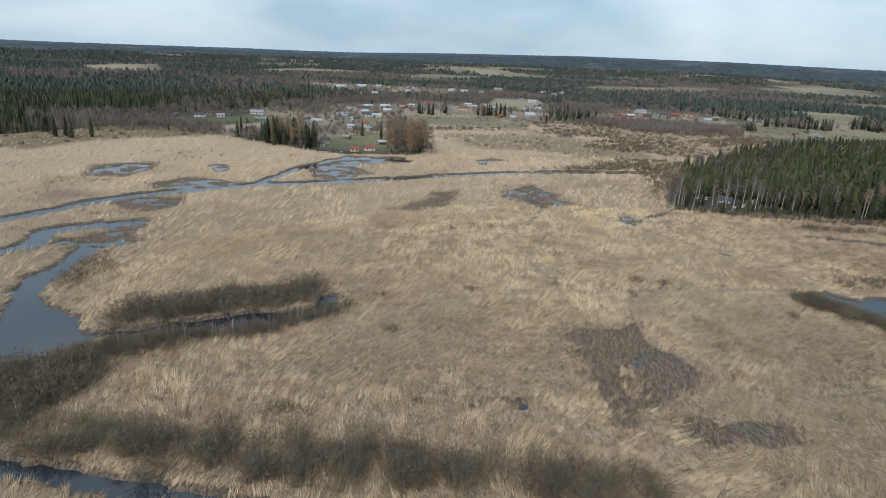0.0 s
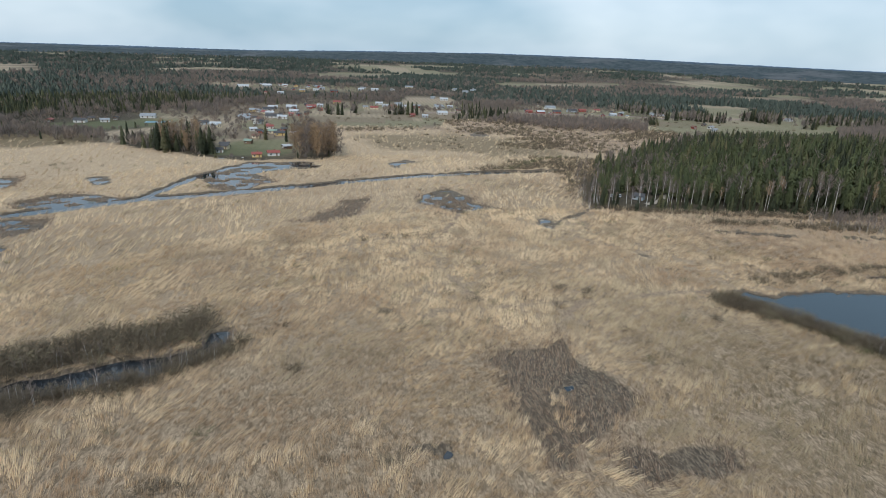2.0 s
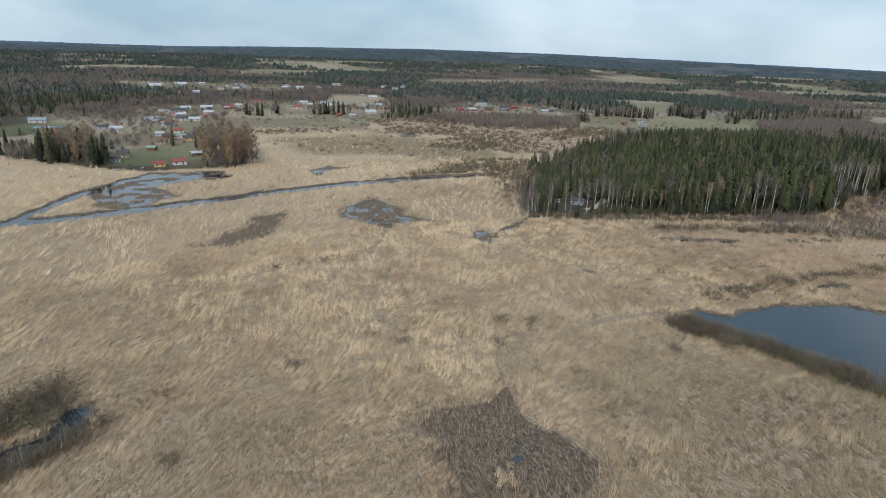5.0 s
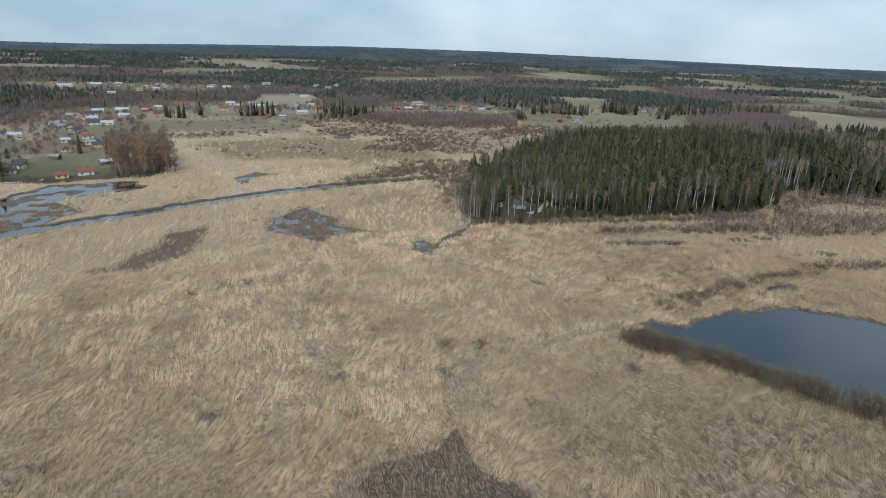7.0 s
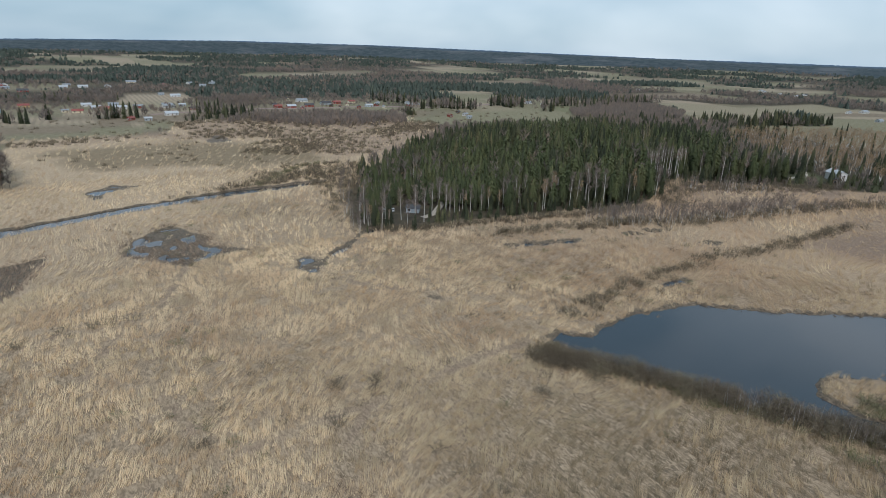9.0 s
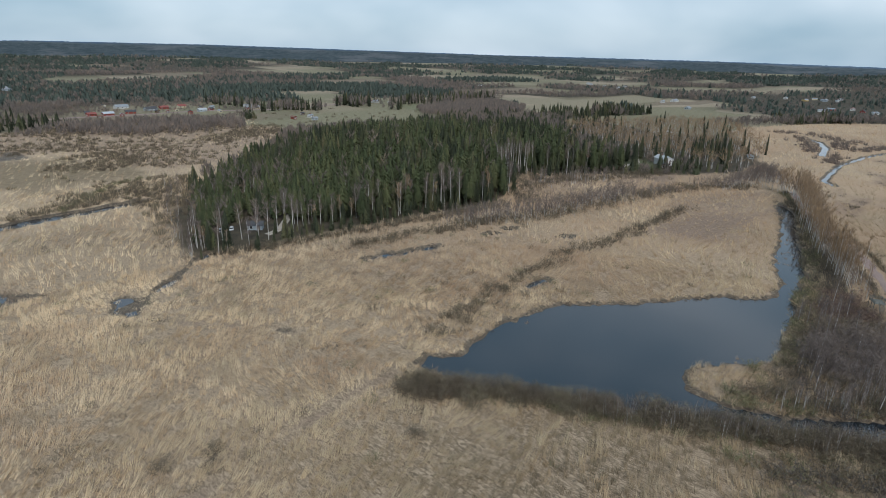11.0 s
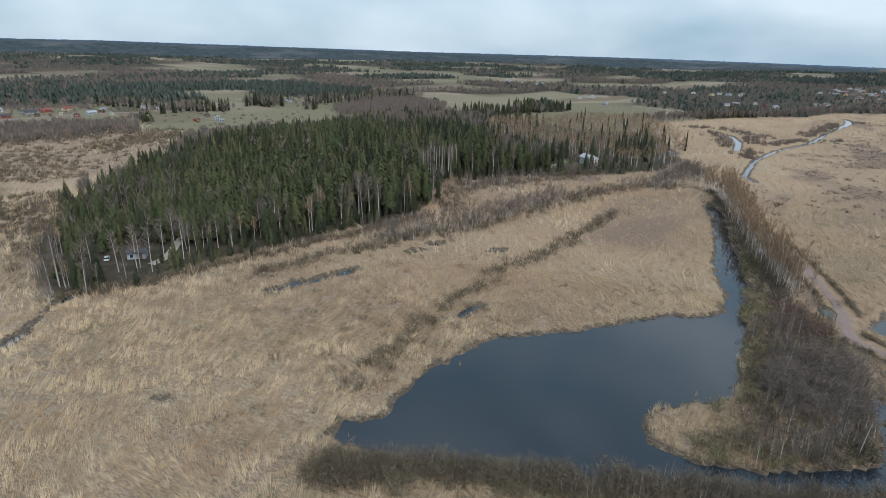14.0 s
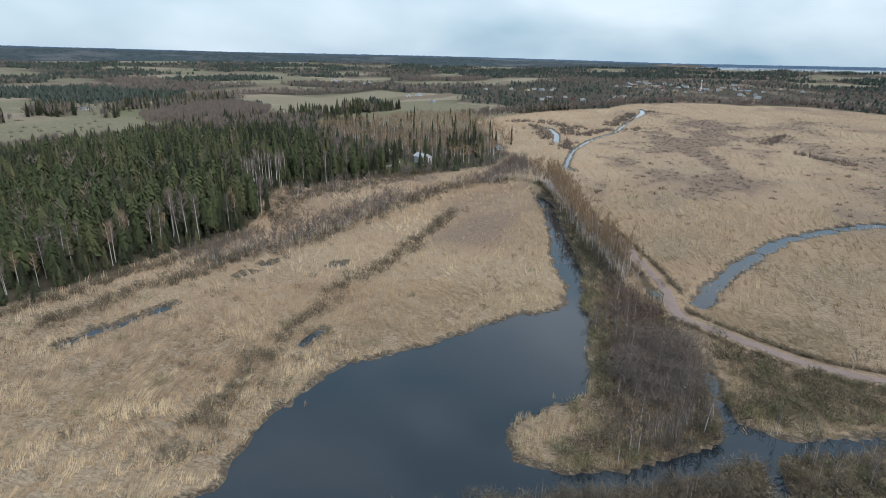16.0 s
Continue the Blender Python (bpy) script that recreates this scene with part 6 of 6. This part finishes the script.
far_woods(24.0, 1300, 2400, 1.2, "forest", SPRUCE_CLUMPS, BIRCHES_FAR, [HAZED_BIRCH])


# spruce belts and clumps between the fields and yards
belts = []
for line, step, wide in (([(303, 531), (312, 512), (335, 507)], 1.6, 8), ([(278, 620), (303, 560)], 2.5, 9), ([(382, 540), (411, 538)], 1.5, 9), ([(446, 532), (483, 528)], 2.2, 8), ([(497, 520), (556, 498)], 2.5, 8), ([(420, 509), (458, 508)], 2.5, 6), ([(453, 493), (558, 494)], 4.0, 7), ([(271, 521), (291, 517)], 3.0, 6), ([(372, 532), (386, 512)], 1.0, 11),
                         ([(390, 474), (392, 466)], 1.5, 7), ([(440, 478), (472, 474)], 3.0, 6), ([(516, 341), (512, 316)], 1.2, 12), ([(614, 176), (626, 170)], 1.0, 9), ([(-24, 506), (-12, 494)], 2.0, 6), ([(-4, 516), (2, 511)], 2.0, 4), ([(28, 508), (52, 514)], 2.0, 6), ([(94, 536), (108, 522)], 2.0, 6)):
    belts += along(line, step, wide, frng)
bx, by = np.array([p[0] for p in belts]), np.array([p[1] for p in belts])
bh = 7 + 6 * frng.random(len(bx))
gx, gy = bx + 5 * frng.normal(size=len(bx)), by + 5 * frng.normal(size=len(bx))
stuff("birch_belt", BIRCHES_FAR, gx, gy, bh * 0.9, bh, [HAZED_BIRCH], "leafless birches among the spruce belts", "trees", frng)
stuff("spruce_belt", SPRUCES_MID, bx, by, bh, bh * 1.3, [SPRUCE], "dark spruces in belts between the fields", "trees", frng)

# brown birches all along the far edge of the marsh
edge = along([(514, 222), (572, 202), (630, 173), (672, 138), (738, 119), (796, 56), (785, -4), (796, -74), (732, -135), (690, -190)], 0.9, 13.0, frng)
ex, ey = np.array([p[0] for p in edge]), np.array([p[1] for p in edge])
eh = 4.5 + 4.5 * frng.random(len(ex))
stuff("birch_belt", BIRCHES_FAR, ex, ey, eh, eh * 1.15, [HAZED_BIRCH], "leafless brown birches along the edge of the marsh", "trees", frng)

# ---- houses ----
PAINT = {"w": worn_material("white_boards", (0.60, 0.59, 0.57), 0.85), "r": worn_material("red_boards", (0.27, 0.055, 0.04), 0.7), "y": worn_material("yellow_boards", (0.60, 0.42, 0.17), 0.85),
         "g": worn_material("blue_grey_boards", (0.38, 0.43, 0.47), 0.8), "b": worn_material("brown_boards", (0.17, 0.11, 0.07), 0.75), "c": worn_material("cream_boards", (0.62, 0.53, 0.38), 0.85)}
# P is pale sheet metal, with sky reflection partly put into the colour.
ROOFS = {"R": worn_material("red_sheet_roof", (0.27, 0.07, 0.055), 0.75, 1.0, 0.5), "D": worn_material("dark_felt_roof", (0.075, 0.075, 0.08), 0.7, 1.0, 0.85), "G": worn_material("pale_sheet_roof", (0.27, 0.29, 0.31), 0.75, 1.0, 0.5),
         "B": worn_material("brown_tile_roof", (0.20, 0.11, 0.08), 0.7, 1.0, 0.8), "P": worn_material("light_sheet_roof", (0.43, 0.45, 0.475), 0.85, 1.0, 0.45), "N": worn_material("green_sheet_roof", (0.22, 0.30, 0.24), 0.8, 1.0, 0.5)}
WORDS = {"w": "white", "r": "red", "y": "yellow", "g": "blue-grey", "b": "brown", "c": "cream", "R": "red", "D": "dark", "G": "pale grey", "B": "brown", "N": "green", "P": "light grey"}
BRICK = worn_material("chimney_brick", (0.26, 0.13, 0.10), 0.7, 4.0, 0.9)
TRIM = worn_material("white_trim", (0.76, 0.75, 0.73), 0.9)
GLASS, gn, gl, gb = material("window_glass")
gb.inputs["Base Color"].default_value, gb.inputs["Roughness"].default_value = (0.025, 0.03, 0.035, 1), 0.05
DOOR_WOOD = worn_material("door_wood", (0.20, 0.13, 0.09), 0.7)


def house(x, y, length, turn, paint, roofing, storeys=1, name="house", place="among trees"):
    z = float(np.min(ground_height(np.array([x - 2, x + 2, x]), np.array([y, y, y - 2])))) - 0.2
    width = max(4.0, length * (0.58 if length < 20 else 0.42))
    wall_h, rise = 0.3 + 2.5 * storeys, width * 0.27
    root = new(name)
    root.matrix_basis = pose(x * U, y * U, z * U, 0, 0, turn)
    tagged(root, WORDS[paint] + " wooden " + name.replace("_", " ") + ", " + WORDS[roofing] + " gable roof, " + place, name.replace("_", " "), "houses")
    L, w = length / 2, width / 2
    bm = bmesh.new()
    low = [bm.verts.new(p) for p in ((-L, -w, 0), (L, -w, 0), (L, w, 0), (-L, w, 0))]
    top = [bm.verts.new(p) for p in ((-L, -w, wall_h), (L, -w, wall_h), (L, w, wall_h), (-L, w, wall_h))]
    ra, rb = bm.verts.new((-L, 0, wall_h + rise)), bm.verts.new((L, 0, wall_h + rise))
    for f in ((low[0], low[1], top[1], top[0]), (low[2], low[3], top[3], top[2]), (low[1], low[2], top[2], rb, top[1]), (low[3], low[0], top[0], ra, top[3]), (top[0], top[1], rb, ra), (top[2], top[3], ra, rb)):
        bm.faces.new(f)
    part("wall", bm, PAINT[paint], root)
    bm = bmesh.new()
    over, thick = 0.55, 0.16
    slope = rise / w
    for s in (-1, 1):
        a = [(-L - over, 0, wall_h + rise + 0.03), (L + over, 0, wall_h + rise + 0.03), (L + over, s * (w + over), wall_h - over * slope + 0.03), (-L - over, s * (w + over), wall_h - over * slope + 0.03)]
        lo = [bm.verts.new(p) for p in a]
        hi = [bm.verts.new((p[0], p[1], p[2] + thick)) for p in a]
        for f in (lo, hi, (lo[0], lo[1], hi[1], hi[0]), (lo[1], lo[2], hi[2], hi[1]), (lo[2], lo[3], hi[3], hi[2]), (lo[3], lo[0], hi[0], hi[3])):
            bm.faces.new(f)
    bmesh.ops.recalc_face_normals(bm, faces=bm.faces[:])
    roof = part("roof", bm, ROOFS[roofing], root)
    if name != "shed":
        part("chimney", box(bmesh.new(), L * 0.25, w * 0.15, wall_h + rise + 0.45, 0.7, 0.7, 1.3, 0.04), BRICK, root)
    for floor_no in range(storeys):
        zc = 1.6 + 2.4 * floor_no
        count = max(2, int(length / 4))
        spots = [(-L + length * (i + 0.5) / count, -w, 0) for i in range(count)] + [(-L, -w * 0.4, 1), (-L, w * 0.4, 1)]
        for sx, sy, side in spots:
            if side == 0 and floor_no == 0 and abs(sx) < length / count / 2 + 0.01 and sx >= 0:
                part("door", box(bmesh.new(), sx, -w - 0.03, 1.3, 1.0, 0.08, 2.1), DOOR_WOOD, root)
                continue
            f = part("window", box(bmesh.new(), sx - (0.03 if side else 0), sy - (0 if side else 0.03), zc, 0.08 if side else 1.35, 1.35 if side else 0.08, 1.4), TRIM, root)
            part("pane", box(bmesh.new(), sx - (0.06 if side else 0), sy - (0 if side else 0.06), zc, 0.06 if side else 1.1, 1.1 if side else 0.06, 1.15), GLASS, f)
    return root


def hamlet(places, looks, place):
    for (x, y, length, turn), code in zip(places, looks.split()):
        if places in (NORTH_HOUSES, EAST_HOUSES, TOWN_HOUSES):
            length = length * 0.95 if length < 11 else 7.0 + 0.31 * length
        else:
            length = length * 0.86 if length < 20 else length * 0.7
        house(x, y, length, turn, code[0], code[1], 1, "barn" if code[0] == "r" and length > 18 else "house", place)


hamlet(BAY_HOUSES, "yR wR bP bN bD wP rD cN yD yP wR gP gD wG wD wG", "by the shore")
hamlet(MID_HOUSES, "gP wD wP wP gP gP rR gP wP gP gP wP yG wP gG rD yR gP wP cG cR wP gP gG wP cG rR gP wP wP gG gG gP rD", "in the village")
hamlet(ROW_HOUSES, "rR rP wG rD gD rR cR rD gP wG wG wG", "beside the road")
hamlet(NORTH_HOUSES, "wG wG wR gD wG gG cG wD wG wG wG bD", "beside the fields")
hamlet(EAST_HOUSES, "wG wG gG wG wD wD gG gG wR rD wG wG gG wD", "among the woods")
hamlet(TOWN_HOUSES, "wG wG wD gG wG cR wG wD wG wG wD wG gG wG cB wG", "in the town")
town_rng = np.random.default_rng(59)
for middle, wide, count in (((1120, 85), (95, 45), 22), ((1070, -20), (90, 50), 14), ((800, 120), (22, 14), 5), ((900, 250), (30, 30), 4), ((770, 185), (30, 20), 4), ((-75, 440), (16, 30), 6), ((-75, 510), (16, 30), 4), ((60, 590), (50, 15), 5), ((-60, 835), (80, 30), 10), ((150, 880), (70, 40), 5)):
    for _ in range(count):
        tx0, ty0 = middle[0] + town_rng.normal() * wide[0] / 1.6, middle[1] + town_rng.normal() * wide[1] / 1.6
        house(tx0, ty0, 8.5 + 4.5 * town_rng.random(), town_rng.random() * 180, "wwwcgwry"[int(town_rng.integers(8))], "GGDGRDBG"[int(town_rng.integers(8))], 1, "house", "in the town" if middle[0] > 700 else "in the village")
yard_rng = np.random.default_rng(53)
for hx, hy, size, turn in BAY_HOUSES[2:] + MID_HOUSES[:14] + ROW_HOUSES + NORTH_HOUSES[:6] + TOWN_HOUSES[:12]:
    a, d = yard_rng.random() * 6.28, 9 + 6 * yard_rng.random() + size * 0.3
    house(hx + d * math.cos(a), hy + d * math.sin(a) * 1.4, 4.0 + 2.5 * yard_rng.random(), turn + 90 * int(yard_rng.integers(2)), "rbgwcb"[int(yard_rng.integers(6))], "DGDBRD"[int(yard_rng.integers(6))], 1, "shed", "in a yard")
house(306, 180.5, 11.8, 62, "w", "P", 2, "house", "in a garden")
house(106.5, 213, 6.2, -40, "g", "D", 1, "cabin", "behind birches")
house(298, 176, 3.5, 20, "b", "D", 1, "shed", "in a garden")


# ---- cars, boats, rocks ----
TYRE, RIM = worn_material("tyre_rubber", (0.02, 0.02, 0.02)), worn_material("steel_rim", (0.45, 0.45, 0.46), 0.8, 3.0, 0.4, 0.8)
LAMP, an, al, ab = material("lamp_glass")
ab.inputs["Base Color"].default_value, ab.inputs["Roughness"].default_value = (0.7, 0.7, 0.68, 1), 0.1


def car_paint(name, colour):
    m, n, l, b = material(name)
    ns = noise_node(n, l, 2.0)
    l.new(ramp_node(n, l, ns.outputs["Fac"], [(0.3, tuple(c * 0.85 for c in colour)), (0.7, colour)]), b.inputs["Base Color"])
    b.inputs["Roughness"].default_value, b.inputs["Coat Weight"].default_value = 0.35, 0.6
    return m


def car(x, y, turn, colour, tall, label):
    z = float(ground_height(x, y)[0])
    root = new("car")
    root.matrix_basis = pose(x * U, y * U, z * U, 0, 0, turn)
    tagged(root, label, "car", "parked cars")
    paint = car_paint("car_paint", colour)

    def loft(profile, w0, w1):
        bm = bmesh.new()
        sides = []
        for s in (-1, 1):
            sides.append([bm.verts.new((px, s * (w0 if pz < 0.95 else w1), pz)) for px, pz in profile])
        n = len(profile)
        bm.faces.new(sides[0]), bm.faces.new(sides[1][::-1])
        for i in range(n):
            j = (i + 1) % n
            bm.faces.new((sides[0][i], sides[1][i], sides[1][j], sides[0][j]))
        bmesh.ops.recalc_face_normals(bm, faces=bm.faces[:])
        bmesh.ops.bevel(bm, geom=bm.edges[:], offset=0.06, segments=2, affect="EDGES")
        return bm

    part("body", loft([(-2.3, 0.32), (2.3, 0.32), (2.32, 0.72), (1.2, 0.94), (-2.25, 0.94)], 0.88, 0.88), paint, root)
    part("cabin", loft([(-2.15, 0.9), (1.05, 0.9), (0.35, tall), (-1.95, tall)], 0.84, 0.7), GLASS, root)
    part("car_roof", box(bmesh.new(), -0.8, 0, tall + 0.01, 2.2, 1.36, 0.07, 0.03), paint, root)
    for wx in (-1.45, 1.45):
        for wy in (-0.8, 0.8):
            bm = bmesh.new()
            bmesh.ops.create_cone(bm, cap_ends=True, segments=14, radius1=0.33, radius2=0.33, depth=0.24, matrix=pose(wx, wy, 0.33, 90, 0, 0))
            wheel = part("wheel", bm, TYRE, root)
            bm = bmesh.new()
            bmesh.ops.create_cone(bm, cap_ends=True, segments=10, radius1=0.2, radius2=0.17, depth=0.26, matrix=pose(wx, wy, 0.33, 90, 0, 0))
            part("rim", bm, RIM, wheel)
    for wy in (-0.62, 0.62):
        part("headlight", box(bmesh.new(), 2.27, wy, 0.66, 0.12, 0.32, 0.14, 0.03), LAMP, root)
    return root


GREY_WOOD = worn_material("weathered_grey_planks", (0.15, 0.15, 0.13), 0.6, 5.0, 0.85, 0.0, 0.4)


def lookout(x, y, turn):
    """A small timber platform for looking over the wetland, with a flight of steps."""
    base = float(ground_height(x, y)[0])
    root = new("lookout_platform")
    root.matrix_basis = pose(x * U, y * U, base * U - 0.1, 0, 0, turn)
    tagged(root, "weathered grey wooden lookout platform with railing and steps", "platform")
    deck, L, w = 2.6, 2.3, 1.7
    for px in (-L, 0.0, L):
        for py in (-w, w):
            part("post", box(bmesh.new(), px, py, (deck + 1.1) / 2, 0.14, 0.14, deck + 1.1, 0.01), GREY_WOOD, root)
    for py in (-w, w):
        part("joist", box(bmesh.new(), 0, py * 0.92, deck - 0.16, 2 * L, 0.07, 0.2), GREY_WOOD, root)
    for i in range(14):
        part("plank", box(bmesh.new(), -L + (i + 0.5) * 2 * L / 14, 0, deck, 2 * L / 14 - 0.015, 2 * w, 0.045), GREY_WOOD, root)
    for zz in (0.45, 0.75, 1.08):
        for py in (-w, w):
            part("rail", box(bmesh.new(), 0, py * 1.07, deck + zz, 2 * L + 0.2, 0.05, 0.14), GREY_WOOD, root)
        part("rail", box(bmesh.new(), L * 1.05, 0, deck + zz, 0.05, 2 * w, 0.14), GREY_WOOD, root)
    run, count = 3.4, 13
    for py in (-0.55, 0.55):
        bm = box(bmesh.new(), 0, 0, 0, math.hypot(run, deck), 0.06, 0.24)
        bmesh.ops.transform(bm, matrix=pose(-L - run / 2, py, deck / 2, 0, -math.degrees(math.atan2(deck, run)), 0), verts=bm.verts[:])
        part("stringer", bm, GREY_WOOD, root)
        bm = box(bmesh.new(), 0, 0, 0, math.hypot(run, deck), 0.06, 0.12)
        bmesh.ops.transform(bm, matrix=pose(-L - run / 2, py * 1.1, deck / 2 + 0.95, 0, -math.degrees(math.atan2(deck, run)), 0), verts=bm.verts[:])
        part("handrail", bm, GREY_WOOD, root)
        part("post", box(bmesh.new(), -L - run + 0.1, py * 1.1, 0.55, 0.1, 0.1, 1.1), GREY_WOOD, root)
    for i in range(count):
        t = (i + 0.5) / count
        part("tread", box(bmesh.new(), -L - run * (1 - t), 0, deck * t, 0.27, 1.1, 0.045), GREY_WOOD, root)


lookout(174.2, 73.6, 25)
for cx, cy, turn, colour, label in ((101, 217, 62, (0.62, 0.64, 0.66), "white car parked in the cabin yard"), (98, 217.5, 68, (0.45, 0.48, 0.52), "silver car parked in the cabin yard"), (96.5, 212.5, 75, (0.16, 0.30, 0.36), "blue-green car parked in the cabin yard")):
    car(cx, cy, turn, colour, 1.45, label)


def rowing_boat(x, y, turn, label):
    bm = bmesh.new()
    rings = []
    for k in range(9):
        t = k / 8 * 2 - 1
        w = 0.68 * (1 - abs(t) ** 2.4) + 0.03
        rings.append([bm.verts.new((t * 2.1, s * w * f, zz + 0.16 * t * t)) for s, f, zz in ((-1, 1, 0.5), (-1, 0.7, 0.14), (0, 0, 0.05), (1, 0.7, 0.14), (1, 1, 0.5))])
    for a, b in zip(rings, rings[1:]):
        for i in range(4):
            bm.faces.new((a[i], a[i + 1], b[i + 1], b[i]))
    bmesh.ops.solidify(bm, geom=bm.faces[:], thickness=0.05)
    root = new("rowing_boat")
    root.matrix_basis = pose(x * U, y * U, float(ground_height(x, y)[0]) * U - 0.02, 0, 4, turn)
    tagged(root, label, "boat", "boats on the shore")
    part("hull", bm, TRIM, root)
    for bx in (-0.8, 0.5):
        part("thwart", box(bmesh.new(), bx, 0, 0.36, 0.25, 1.1, 0.04, 0.01), DOOR_WOOD, root)


rowing_boat(-61, 290, 20, "white rowing boat drawn up on the village shore")
rowing_boat(-52, 292, 75, "white rowing boat lying on the village shore")

ROCK = worn_material("grey_granite", (0.25, 0.235, 0.22), 0.6, 0.8, 0.9, 0.0, 0.6)


def outcrop(x, y, size, label):
    bm = bmesh.new()
    bmesh.ops.create_icosphere(bm, subdivisions=4, radius=1.0)
    for v in bm.verts:
        n1 = noise.noise(v.co * 1.7 + Vector((x, y, 0))) * 0.35 + noise.noise(v.co * 4.5 + Vector((y, x, 0))) * 0.12
        v.co = Vector((v.co.x * size, v.co.y * size * 0.7, v.co.z * size * 0.28)) * (1 + n1) * U
    for f in bm.faces:
        f.smooth = True
    ob = part("rock_outcrop", bm, ROCK)
    ob.matrix_basis = pose(x * U, y * U, float(ground_height(x, y)[0]) * U + 0.4, 0, 0, 30)
    return tagged(ob, label, "rock", "rocks in the wood")


outcrop(152, 208, 4.0, "bare grey granite outcrop among the spruces")
outcrop(262, 232, 6.0, "pale granite outcrop in the wood's clearing")


# ---- sports court and mast ----
COURT, cn, cl, cb = material("blue_court_surface")
cl.new(ramp_node(cn, cl, noise_node(cn, cl, 0.8, 4.0).outputs["Fac"], [(0.3, (0.10, 0.20, 0.26)), (0.7, (0.15, 0.27, 0.33))]), cb.inputs["Base Color"])
cb.inputs["Roughness"].default_value = 0.8
court = new("sports_court")
court.matrix_basis = pose(-130 * U, 424.5 * U, float(ground_height(-130, 424.5)[0]) * U, 0, 0, 12)
tagged(court, "pale blue sports court with white lines on the village green", "sports court")
part("surface", box(bmesh.new(), 0, 0, 0.04, 22.5, 13.5, 0.12, 0.03), COURT, court)
for lx0, ly0, sx0, sy0 in ((0, -6.1, 21, 0.15), (0, 6.1, 21, 0.15), (-10.5, 0, 0.15, 12.2), (10.5, 0, 0.15, 12.2), (0, 0, 0.15, 12.2)):
    part("court_line", box(bmesh.new(), lx0, ly0, 0.106, sx0, sy0, 0.012), TRIM, court)


def mast(x, y, height):
    """A slim pale tower over the roofs of the town."""
    root = new("mast")
    root.matrix_basis = pose(x * U, y * U, float(ground_height(x, y)[0]) * U - 0.3, 0, 0, 20)
    tagged(root, "slim white mast standing over the roofs of the town", "mast")
    bm = bmesh.new()
    bmesh.ops.create_cone(bm, cap_ends=True, segments=12, radius1=1.0, radius2=0.7, depth=height, matrix=Matrix.Translation((0, 0, height / 2)))
    part("shaft", bm, TRIM, root)
    part("head", box(bmesh.new(), 0, 0, height + 0.8, 2.6, 2.6, 1.8, 0.15), TRIM, root)


mast(986, 26, 23)

# ---- trees of the village shore and its yards ----
HAZE_KINDS = [tree_kind(birch_crown(prng, 46, 7, 0.12, 0.13, 0.0042), 0.0045, 0.95, 5, TAWNY if k else RUSSET, BARK_DARK, 0.012) for k in range(3)]


def grove(area, step, share, label, group, lo=9, hi=15):
    for x, y in within_area(area, step, trng):
        h = lo + (hi - lo) * trng.random()
        z = float(ground_height(x, y)[0]) - 0.15
        if trng.random() < share:
            tree("birch_tree", HAZE_KINDS[trng.integers(3)], x, y, z, h, h * 1.35, trng.random() * 360, "tall leafless birch " + label, "birch", "birches " + group, trng.normal() * 2)
        else:
            tree("spruce_tree", SPRUCE_KINDS[trng.integers(4)], x, y, z, h, h * 1.5, trng.random() * 360, "dark green spruce " + label, "spruce", "spruces " + group, trng.normal())


grove([(-94, 306), (-100, 330), (-78, 328), (-66, 305), (-70, 298)], 4.0, 0.45, "by the village shore", "by the village shore")
grove([(-28, 294), (-32, 318), (-12, 330), (-6, 300), (-14, 290)], 3.6, 0.95, "beside the village bay", "beside the village bay", 11, 16)
for x, y, h in ((-118, 338, 11), (-97, 322, 9), (-193, 300, 12), (-198, 304, 11), (-202, 301, 12), (-186, 306, 11), (-50, 352, 10), (-38, 346, 8), (295, 190, 12), (299, 196, 13), (290, 187, 11), (318, 190, 10), (323, 186, 12), (328, 180, 11), (333, 176, 9), (314, 196, 12)):
    tree("spruce_tree", SPRUCE_KINDS[trng.integers(4)], x, y, float(ground_height(x, y)[0]) - 0.15, h, h * 1.3, 20.0 * h, "single dark spruce beside a yard", "spruce", "single spruces")
